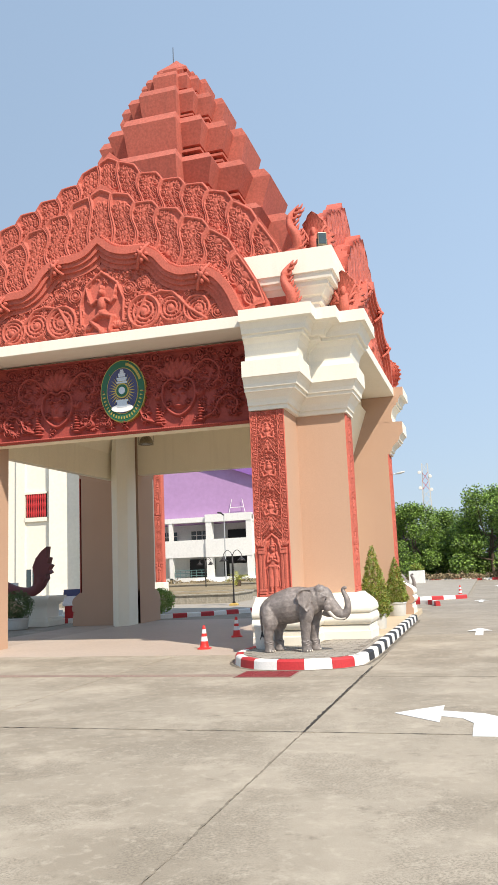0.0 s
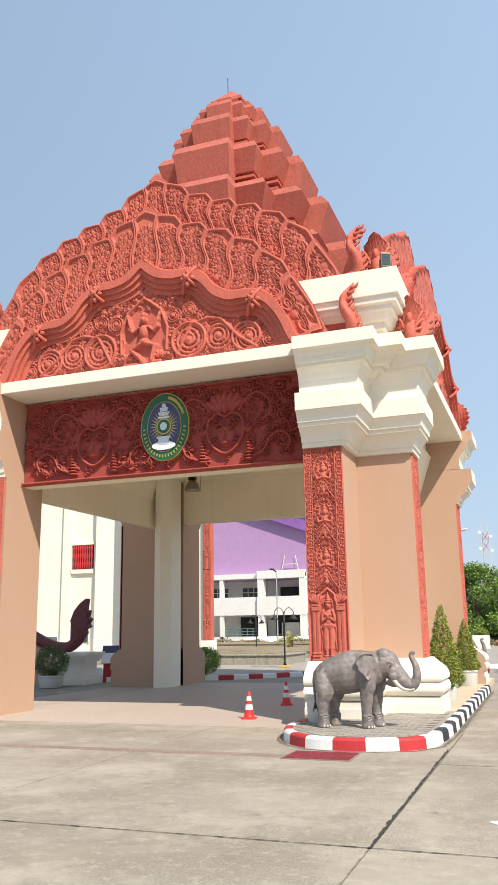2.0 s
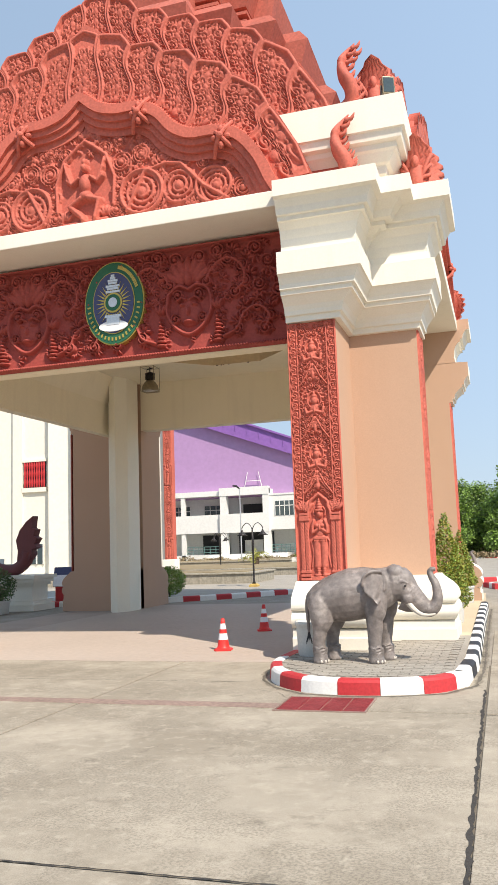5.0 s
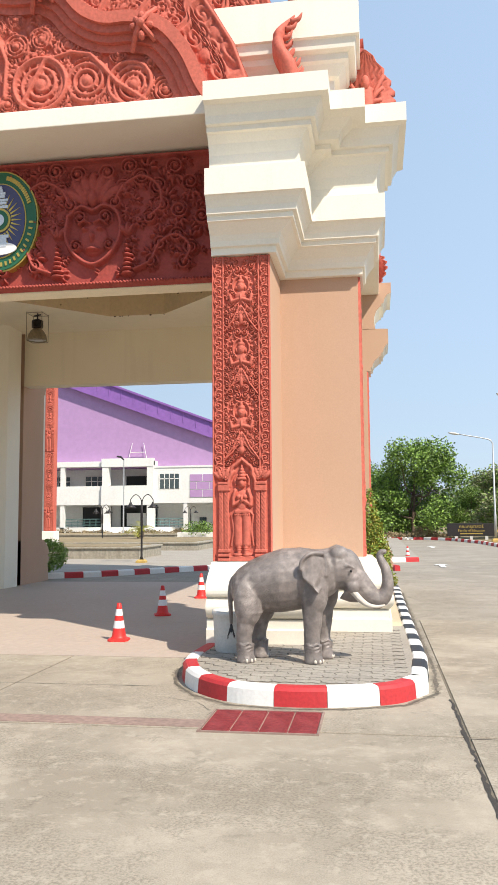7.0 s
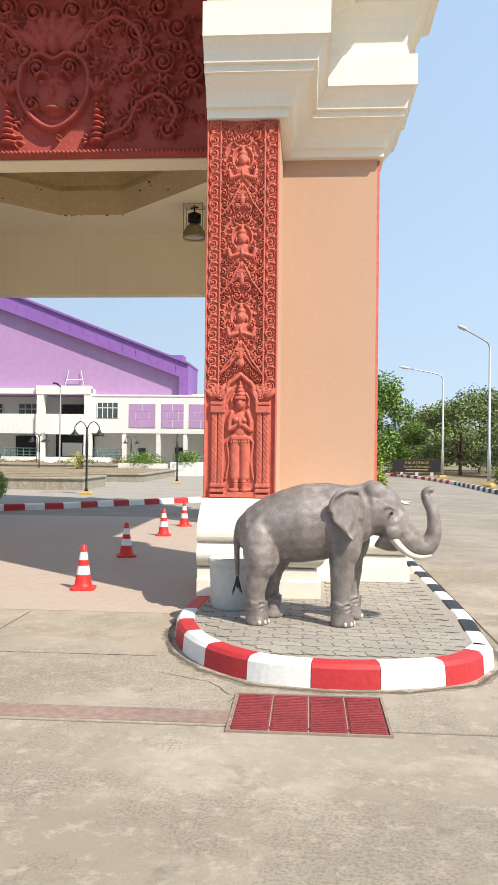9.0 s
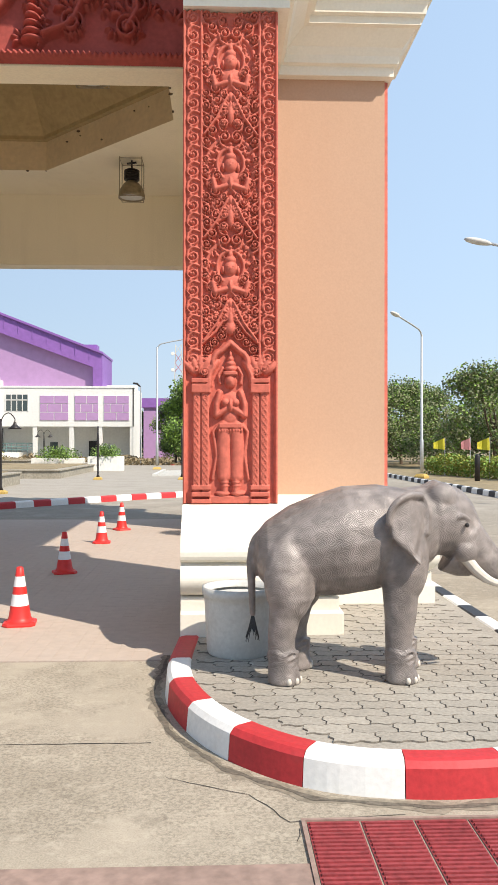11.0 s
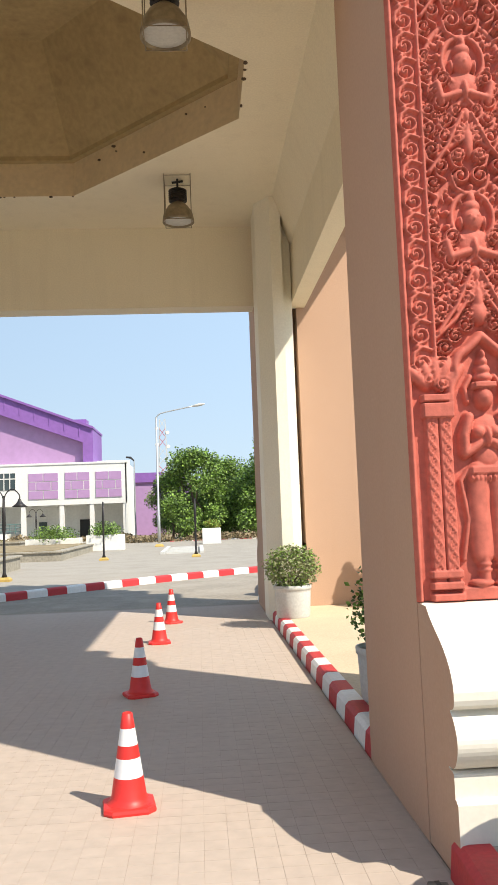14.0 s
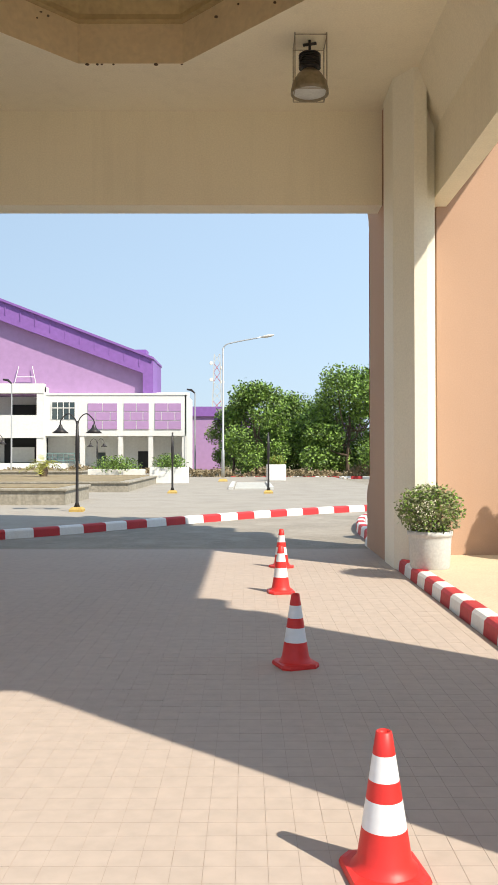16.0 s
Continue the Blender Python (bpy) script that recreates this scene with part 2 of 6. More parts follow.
# worn concrete: exposed aggregate in patches with sharp rims, pale scuffs and dark oily spots
def weathered(m, pale, dark, much):
    N, L = m.node_tree.nodes, m.node_tree.links
    bsdf = N["Principled BSDF"]
    out = bsdf.inputs["Base Color"].links[0].from_socket
    geo = N.new("ShaderNodeNewGeometry")

    def patch(scale, detail, rough, lo, hi, most, shift):
        mp = N.new("ShaderNodeMapping")
        mp.inputs["Location"].default_value = (shift, shift * 1.7, 0)
        L.new(geo.outputs["Position"], mp.inputs[0])
        n = N.new("ShaderNodeTexNoise")
        n.inputs["Scale"].default_value, n.inputs["Detail"].default_value, n.inputs["Roughness"].default_value = scale, detail, rough
        L.new(mp.outputs[0], n.inputs["Vector"])
        r = N.new("ShaderNodeMapRange")
        r.inputs[1].default_value, r.inputs[2].default_value, r.inputs[4].default_value = lo, hi, most
        L.new(n.outputs[0], r.inputs[0])
        return r.outputs[0]

    def blend(a, colour, fac):
        mx = N.new("ShaderNodeMix")
        mx.data_type = "RGBA"
        mx.inputs[7].default_value = (*colour, 1)
        L.new(a, mx.inputs[6])
        L.new(fac, mx.inputs[0])
        return mx.outputs[2]

    def times(a, b):
        k = N.new("ShaderNodeMath")
        k.operation = "MULTIPLY"
        L.new(a, k.inputs[0])
        L.new(b, k.inputs[1])
        return k.outputs[0]

    out = blend(out, dark, patch(.30, 12, .66, .44, .58, .75 * much, 3.1))
    out = blend(out, pale, patch(.8, 12, .72, .50, .60, .6 * much, 11.0))
    zone = patch(.9, 8, .65, .46, .53, 1.0, 23.0)
    out = blend(out, tuple(c * .5 for c in dark), times(zone, patch(55, 6, .7, .46, .58, .5 * much, 5.0)))
    out = blend(out, tuple(c * .55 for c in dark), patch(110, 4, .7, .52, .64, .25 * much, 13.0))
    out = blend(out, tuple(c * .42 for c in dark), patch(2.2, 12, .74, .58, .66, .42 * much, 41.0))
    out = blend(out, pale, patch(9, 10, .75, .53, .62, .5 * much, 7.0))
    L.new(out, bsdf.inputs["Base Color"])


weathered(M_CONC, (0.455, 0.40, 0.318), (0.265, 0.226, 0.172), 1.0)
weathered(M_CONC2, (0.42, 0.375, 0.315), (0.25, 0.22, 0.175), .8)


# skin creases of the elephant
def creases(m):
    N, L = m.node_tree.nodes, m.node_tree.links
    geo = N.new("ShaderNodeNewGeometry")
    mp = N.new("ShaderNodeMapping")
    mp.inputs["Scale"].default_value = (1.0, 0.7, 1.15)
    L.new(geo.outputs["Position"], mp.inputs[0])
    wave = N.new("ShaderNodeTexWave")
    wave.inputs["Scale"].default_value, wave.inputs["Distortion"].default_value = 44, 18
    wave.inputs["Detail"].default_value, wave.inputs["Detail Scale"].default_value = 3, 0.5
    wave.bands_direction = "DIAGONAL"
    L.new(mp.outputs[0], wave.inputs["Vector"])
    first = next(n for n in N if n.type == "BUMP")
    bp = N.new("ShaderNodeBump")
    bp.inputs["Strength"].default_value, bp.inputs["Distance"].default_value = 0.28, 0.006
    L.new(wave.outputs["Fac"], bp.inputs["Height"])
    L.new(first.outputs[0], bp.inputs["Normal"])
    L.new(bp.outputs[0], N["Principled BSDF"].inputs["Normal"])


creases(M_ELE)

# ---- builders ----
def part(name, bm, mat, parent=None, label="", smooth=False, m=None):
    """Links a bmesh as one mesh object, under a thing where one is given."""
    bmesh.ops.recalc_face_normals(bm, faces=bm.faces)
    me = bpy.data.meshes.new(name)
    bm.to_mesh(me)
    bm.free()
    return part_mesh(name, me, mat, parent, label, smooth, m)


def part_mesh(name, me, mat, parent=None, label="", smooth=False, m=None):
    for one in (mat if isinstance(mat, (list, tuple)) else [mat]):
        if one and not me.materials.get(one.name):
            me.materials.append(one)
    if smooth:
        me.polygons.foreach_set("use_smooth", [True] * len(me.polygons))
    ob = new(name, me)
    ob.parent = parent
    if m is not None:
        ob.matrix_basis = m
    return tagged(ob, label)


def thing(name, x, y, z, label, category, group="", kind="", rz=0, parent=None):
    e = new(name)
    e.empty_display_size = 0.2
    e.matrix_basis = pose(x, y, z, 0, 0, rz)
    return tagged(e, label, category, group, kind)


def box(bm, x0, x1, y0, y1, z0, z1, bevel=0.0, mi=0):
    v = [bm.verts.new(p) for p in ((x0, y0, z0), (x1, y0, z0), (x1, y1, z0), (x0, y1, z0), (x0, y0, z1), (x1, y0, z1), (x1, y1, z1), (x0, y1, z1))]
    fs = [bm.faces.new([v[i] for i in f]) for f in ((3, 2, 1, 0), (4, 5, 6, 7), (0, 1, 5, 4), (1, 2, 6, 5), (2, 3, 7, 6), (3, 0, 4, 7))]
    for f in fs:
        f.material_index = mi
    if bevel:
        bmesh.ops.bevel(bm, geom=list({e for f in fs for e in f.edges}), offset=bevel, segments=2, affect="EDGES", profile=0.6)
    return bm


def boxed(x0, x1, y0, y1, z0, z1, bevel=0.0):
    return box(bmesh.new(), x0, x1, y0, y1, z0, z1, bevel)


def loft(bm, rings, cap=True, closed=True, mi=0):
    """Joins rings of equally many points."""
    vs = [[bm.verts.new(p) for p in r] for r in rings]
    n = len(vs[0])
    for a, b in zip(vs, vs[1:]):
        for i in range(n if closed else n - 1):
            j = (i + 1) % n
            f = bm.faces.new((a[i], a[j], b[j], b[i]))
            f.material_index = mi
    if cap:
        for r in (vs[0][::-1], vs[-1]):
            bm.faces.new(r).material_index = mi
    return bm


def prism(poly, z0, z1, bm=None):
    return loft(bm or bmesh.new(), [[(x, y, z) for x, y in poly] for z in (z0, z1)])


def lathe(profile, n=24, bm=None, cx=0, cy=0, mi=0, cap=True):
    rings = [[(cx + r * math.cos(2 * math.pi * i / n), cy + r * math.sin(2 * math.pi * i / n), z) for i in range(n)] for r, z in profile]
    return loft(bm or bmesh.new(), rings, cap, True, mi)


def tube(bm, pts, radii, n=8, flat=1.0, mi=0):
    """A round bar along points."""
    pts = [Vector(p) for p in pts]
    if not isinstance(radii, (list, tuple)):
        radii = [radii] * len(pts)
    rings, up = [], None
    for i, p in enumerate(pts):
        d = (pts[min(i + 1, len(pts) - 1)] - pts[max(i - 1, 0)]).normalized()
        if up is None:
            up = d.orthogonal().normalized()
        up = (up - d * up.dot(d)).normalized()
        side = d.cross(up)
        rings.append([p + radii[i] * (math.cos(2 * math.pi * k / n) * up + flat * math.sin(2 * math.pi * k / n) * side) for k in range(n)])
    return loft(bm, rings, True, True, mi)


def spline(points, steps=8):
    """A smooth line through the points."""
    P = [Vector(p) for p in points]
    P = [2 * P[0] - P[1]] + P + [2 * P[-1] - P[-2]]
    out = []
    for i in range(1, len(P) - 2):
        for s in range(steps):
            t = s / steps
            a, b, c, d = P[i - 1:i + 3]
            out.append(0.5 * (2 * b + (c - a) * t + (2 * a - 5 * b + 4 * c - d) * t * t + (3 * b - a - 3 * c + d) * t ** 3))
    return out + [P[-2]]

# ---- the gate pavilion, alike on its four sides ----
CX, CY = -7.38, 19.80
INNER, OUTER, FACE = 3.10, 3.79, 4.84
gate = thing("gate_pavilion", CX, CY, 0, "tan plaster gate pavilion with red carved pediments and stepped tower", "gate", kind="structure")


def quarter(k):
    return pose(0, 0, 0, 0, 0, 90 * k)


def pier_outline(d):
    """The pier's plan, front to -y, its two outer wings d thicker."""
    i = INNER + (.004 if d else 0)
    p = ((3.56, i), (3.56, 3.67), (i, 3.67), (i, FACE + d), (OUTER + d, FACE + d), (OUTER + d, OUTER + d), (FACE - .05 + .78 * d, OUTER + d), (FACE - .05 + .78 * d, i))
    return [(u, -v) for u, v in p]


def moulding(profile, bm=None):
    bm = loft(bm or bmesh.new(), [[(u, v, z) for u, v in pier_outline(d)] for z, d in profile])
    bm.faces.ensure_lookup_table()
    for i in range(8 * (len(profile) - 1)):
        if i % 8 in (0, 1, 2, 7):
            bm.faces[i].material_index = 1
    return bm


ROLL = tuple((.415 + .215 * k / 14, .385 + .072 * math.sin(math.pi * k / 14) ** .7) for k in range(15))
BASE = ((0, .42), (.29, .42), (.302, .405), (.305, .39), (.395, .39), (.403, .37), (.405, .33), (.412, .33)) + ROLL + ((.636, .385), (.64, .405), (.648, .425), (.66, .438), (.68, .445), (.71, .446), (.74, .44),
        (.77, .428), (.80, .408), (.83, .38), (.86, .342), (.89, .295), (.92, .24), (.95, .19), (.98, .15), (1.0, .13), (1.005, .002))
CAPITAL = ((4.57, .002), (4.572, .08), (4.65, .08), (4.66, .12), (4.72, .13), (4.78, .16), (4.85, .23), (4.89, .27), (4.90, .31), (4.96, .31), (4.97, .35), (5.04, .36), (5.11, .40), (5.15, .435),
           (5.16, .46), (5.47, .46), (5.48, .30))
UPPER_CAPITAL = ((5.472, .2), (5.60, .17), (5.74, .18), (5.86, .22), (5.95, .29), (5.96, .33), (6.02, .33), (6.03, .38), (6.12, .40), (6.22, .46), (6.24, .54), (6.47, .54))


def upper_capital():
    """The capital's upper half: wider wings and a square block between them."""
    rings = []
    for z, d in UPPER_CAPITAL:
        i, o, f, e = INNER + .004, OUTER + .2 + d, FACE + d, FACE + .04 + d
        m = o + .03 + max(0, d - .17)
        rings.append([(u, -v, z) for u, v in ((3.56, i), (3.56, 3.67), (i, 3.67), (i, f), (o, f), (o, m), (m, m), (m, o), (e, o), (e, i))])
    bm = loft(bmesh.new(), rings)
    bm.faces.ensure_lookup_table()
    for n in range(10 * (len(rings) - 1)):
        if n % 10 in (0, 1, 2, 9):
            bm.faces[n].material_index = 1
    return bm


for k in range(4):
    q = quarter(k)
    pier = part("pier", moulding([(0.0, 0.0), (4.6, 0.0)]), M_TAN, gate, "smooth tan plaster corner pier" if not k else "", m=q)
    part("pier_base", moulding(BASE), (M_WHITE, M_TAN), pier, "cream white moulded base")
    part("pier_capital", moulding(CAPITAL), (M_WHITE, M_TAN), pier, "cream white stepped capital")
    part("upper_capital", upper_capital(), (M_WHITE, M_TAN), pier)
    part("attic_wall", boxed(-INNER + .02, INNER - .02, -4.19, -3.9, 5.8, 6.5), M_CREAM, gate, m=q)
    part("cornice", boxed(-INNER - .01, INNER + .01, -5.12, -4.0, 6.22, 6.45, 0.012), M_WHITE, gate, m=q)
# cream posts in the two rear corners
for s in (-1, 1):
    plan = [(3.08, 3.45), (3.08, 2.8), (3.27, 2.5), (3.42, 2.5), (3.42, 2.72), (3.56, 2.72), (3.56, 3.45)]
    part("corner_post", prism([(s * u, v) for u, v in plan], 0, 5.84), M_POST, gate, "cream painted post")
    # side beams, thicker above
    bm = bmesh.new()
    loft(bm, [[(s * u, y, z) for u, z in ((3.57, 4.4), (3.79, 4.4), (4.3, 5.85), (3.32, 5.85), (3.57, 5.2))] for y in (-INNER - .3, INNER + .05)])
    part("side_beam", bm, M_CREAM, gate, "cream painted side beam")
part("front_beam", boxed(-INNER, INNER, -4.2, -3.88, 4.45, 5.86), M_CREAM, gate, "cream painted beam")
part("rear_beam", boxed(-INNER, INNER, 3.68, 4.05, 4.6, 5.86), M_CREAM, gate)
# flat roof behind the cornices, and the ceiling with its eight-sided well
well = [(.6, -2.5), (2.75, -.85), (2.75, .3), (.6, 2.42), (-.6, 2.42), (-2.7, .3), (-2.7, -.85), (-.6, -2.5)]
wall_in = [(3.7, -4.2), (4.2, -.9), (4.2, .9), (3.7, 4.2), (-3.7, 4.2), (-4.2, .9), (-4.2, -.9), (-3.7, -4.2)]
bm = bmesh.new()
loft(bm, [[(x, y, 5.84) for x, y in wall_in], [(x, y, 5.84) for x, y in well]], cap=False)
part("ceiling", bm, M_CREAM, gate, "cream painted ceiling")
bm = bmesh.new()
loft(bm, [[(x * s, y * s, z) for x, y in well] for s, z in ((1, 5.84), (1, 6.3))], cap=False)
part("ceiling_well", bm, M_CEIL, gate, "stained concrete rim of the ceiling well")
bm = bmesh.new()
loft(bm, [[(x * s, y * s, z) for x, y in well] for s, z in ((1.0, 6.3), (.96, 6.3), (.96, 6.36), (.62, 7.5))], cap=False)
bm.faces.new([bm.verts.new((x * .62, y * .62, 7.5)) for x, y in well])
part("ceiling_well_inside", bm, M_WELL, gate, "dark brown spotted inside of the ceiling well")
# mud nests of insects on the rim of the well
nest_rng = random.Random(12)
bm = bmesh.new()
for i in range(46):
    a, b = Vector(well[i % 8]), Vector(well[(i + 1) % 8])
    p = a.lerp(b, nest_rng.random())
    z = 5.835 if i % 2 else nest_rng.uniform(5.88, 6.28)
    p *= 1.004 if i % 2 else .995
    q = nest_rng.uniform(.010, .022)
    bmesh.ops.create_icosphere(bm, subdivisions=1, radius=1, matrix=Matrix.Translation((p.x, p.y, z)) @ Matrix.Diagonal((q * nest_rng.uniform(.8, 2), q, q, 1)))
tagged(part("mud_nests", bm, M_BARK, gate, "small brown mud nests on the ceiling"), kind="stuff")
outer = [(4.3, -4.3), (4.3, -.9), (4.3, .9), (4.3, 4.3), (-4.3, 4.3), (-4.3, .9), (-4.3, -.9), (-4.3, -4.3)]
hole = [(x * 1.03, y * 1.03) for x, y in well]
part("roof_slab", loft(bmesh.new(), [[(x, y, z) for x, y in p] for p, z in ((outer, 6.4), (hole, 6.4), (hole, 6.46), (outer, 6.46), (outer, 6.4))], cap=False), M_WHITE, gate)

# ---- the roof tower: stepped tiers with indented corners ----
tower = part("tower", loft(bmesh.new(), [[(s * x, s * y, z) for x, y in ((-1, -1), (1, -1), (1, 1), (-1, 1))] for s, z in ((2.9, 6.42), (3.0, 6.42), (3.0, 7.62), (2.9, 7.62), (2.9, 6.42))], cap=False), M_TERRA_ROOF, gate, "weathered terracotta stepped roof tower")


def indented(w, a=0.335, b=0.62, s1=0.86):
    """A square plan of half width w whose corners step back twice."""
    q = [(a * w, -w), (a * w, -s1 * w), (b * w, -s1 * w), (b * w, -b * w), (s1 * w, -b * w), (s1 * w, -a * w), (w, -a * w)]
    out = []
    for k in range(4):
        c, s = math.cos(k * math.pi / 2), math.sin(k * math.pi / 2)
        out += [(x * c - y * s, x * s + y * c) for x, y in q]
    return out


TIERS = ((7.6, 9.0, 3.62), (9.0, 10.3, 3.2), (10.3, 11.66, 2.68), (11.66, 13.02, 2.06), (13.02, 14.12, 1.48), (14.12, 14.9, .96), (14.9, 15.3, .56))
# thin ledges in the neck, then a flaring band with a slanting top
TIER_SIDE = ((0, .74), (.05, .74), (.06, .90), (.11, .90), (.12, .76), (.19, .76), (.20, .91), (.25, .91), (.26, .77), (.32, .77), (.33, .92), (.38, .92), (.39, .78), (.44, .78), (.45, .91), (.85, 1.02), (1.0, .955), (1.0, .5))
for z0, z1, w in TIERS:
    h = z1 - z0
    part("tier", loft(bmesh.new(), [[(x, y, z0 + f * h) for x, y in indented(w * s)] for f, s in TIER_SIDE]), M_TERRA_ROOF, tower)
    # the plain slanting slab in the middle of each side
    for k in range(4):
        bm = bmesh.new()
        ww = .335 * w
        loft(bm, [[(e0 * ww * q, v, z0 + f * h) for e0, v in ((-1, -w * p), (1, -w * p), (1, -w * .5), (-1, -w * .5))] for f, q, p in ((.0, .93, .90), (.84, 1.05, 1.045), (1.01, .99, .98))])
        part("tier_slab", bm, M_TERRA_ROOF, tower, m=quarter(k))
bm = bmesh.new()
loft(bm, [[(s * x, s * y, z) for x, y in ((-1, -1), (1, -1), (1, 1), (-1, 1))] for s, z in ((.44, 15.26), (.44, 15.34), (.16, 15.66), (.02, 15.85))])
part("tower_cap", bm, M_TERRA_ROOF, tower)
part("lightning_rod", tube(bmesh.new(), [(-.1, 0, 15.7), (-.1, 0, 16.3)], .012, 6), M_BLACK, tower)

# ---- upper cream block under the tower, with its mouldings ----
UPPER = ((6.44, 4.3), (6.75, 4.3), (6.78, 4.36), (6.9, 4.36), (6.93, 4.42), (7.05, 4.5), (7.08, 4.54), (7.16, 4.54), (7.18, 4.62), (7.3, 4.64), (7.31, 4.68), (7.8, 4.68))
bm = bmesh.new()
for sx in (-1, 1):
    for sy in (-1, 1):
        loft(bm, [[(sx * (w + .2), sy * w, z), (sx * (w + .2), sy * 2.9, z), (sx * 2.9, sy * 2.9, z), (sx * 2.9, sy * w, z)] for z, w in UPPER])
part("upper_block", bm, M_WHITE, gate, "cream white stepped upper block")


# ---- pediments ----
def curve_at(points, u):
    """Height of a line of (half width, height) pairs at u, smoothed."""
    xs, zs = [p[0] for p in points], [p[1] for p in points]
    return float(np.interp(abs(u), xs, zs))


ARCH = [(p.x, p.y) for p in spline([(0, 8.45, 0), (.28, 8.22, 0), (.6, 8.12, 0), (.95, 8.1, 0), (1.25, 7.95, 0), (1.5, 7.66, 0), (1.8, 7.5, 0), (2.15, 7.48, 0), (2.5, 7.36, 0), (2.78, 7.02, 0), (2.95, 6.64, 0), (3.06, 6.44, 0)], 4)]
FRONT_TOP = ((0, 9.9), (.5, 9.52), (1.0, 9.3), (1.5, 9.1), (2.0, 8.85), (2.5, 8.5), (3.0, 7.95), (3.3, 7.4), (3.6, 6.7), (3.7, 6.46))
BACK_TOP = ((0, 10.85), (.5, 10.4), (1.0, 10.12), (1.5, 9.92), (2.0, 9.72), (2.5, 9.5), (3.0, 9.15), (3.4, 8.7), (3.75, 8.1), (4.0, 7.4))


def strip(lower, upper, y0, y1, n=80, half=3.6):
    """A slab between two lines, y0 to y1 thick."""
    bm = bmesh.new()
    rings = []
    for i in range(n + 1):
        u = -half + 2 * half * i / n
        a, b = lower(u), max(upper(u), lower(u) + .01)
        rings.append([(u, y0, a), (u, y0, b), (u, y1, b), (u, y1, a)])
    return loft(bm, rings)


def arch_bar(inner, outer, y0, y1):
    bm = bmesh.new()
    rings = []
    line = [(u, z) for u, z in ARCH]
    pts = [(-u, z) for u, z in reversed(line)] + line[1:]
    for i, (u, z) in enumerate(pts):
        a, b = pts[max(i - 1, 0)], pts[min(i + 1, len(pts) - 1)]
        d = Vector((b[0] - a[0], b[1] - a[1])).normalized()
        nx, nz = -d.y, d.x
        xi, xo = (max(0, u + nx * inner), max(0, u + nx * outer)) if u >= 0 else (min(0, u + nx * inner), min(0, u + nx * outer))
        rings.append([(xi, y0, z + nz * inner), (xo, y0, z + nz * outer), (xo, y1, z + nz * outer), (xi, y1, z + nz * inner)])
    return loft(bm, rings)


for k in range(4):
    ped = part("pediment", strip(lambda u: 6.45, lambda u: curve_at(FRONT_TOP, u) - .03, -4.86, -4.5, half=3.68), M_TERRA, gate,
               "terracotta carved flame-leaf pediment" if not k else "", m=quarter(k))
    part("pediment_back", strip(lambda u: 6.45, lambda u: curve_at(BACK_TOP, u) - .03, -4.44, -4.05, half=3.98), M_TERRA, ped)
    for inner, outer, y in ((-.30, -.19, -4.94), (-.20, -.10, -5.0), (-.11, .0, -5.06), (-.02, .13, -5.12)):
        part("arch_moulding", arch_bar(inner, outer, y, -4.8), M_TERRA, ped)

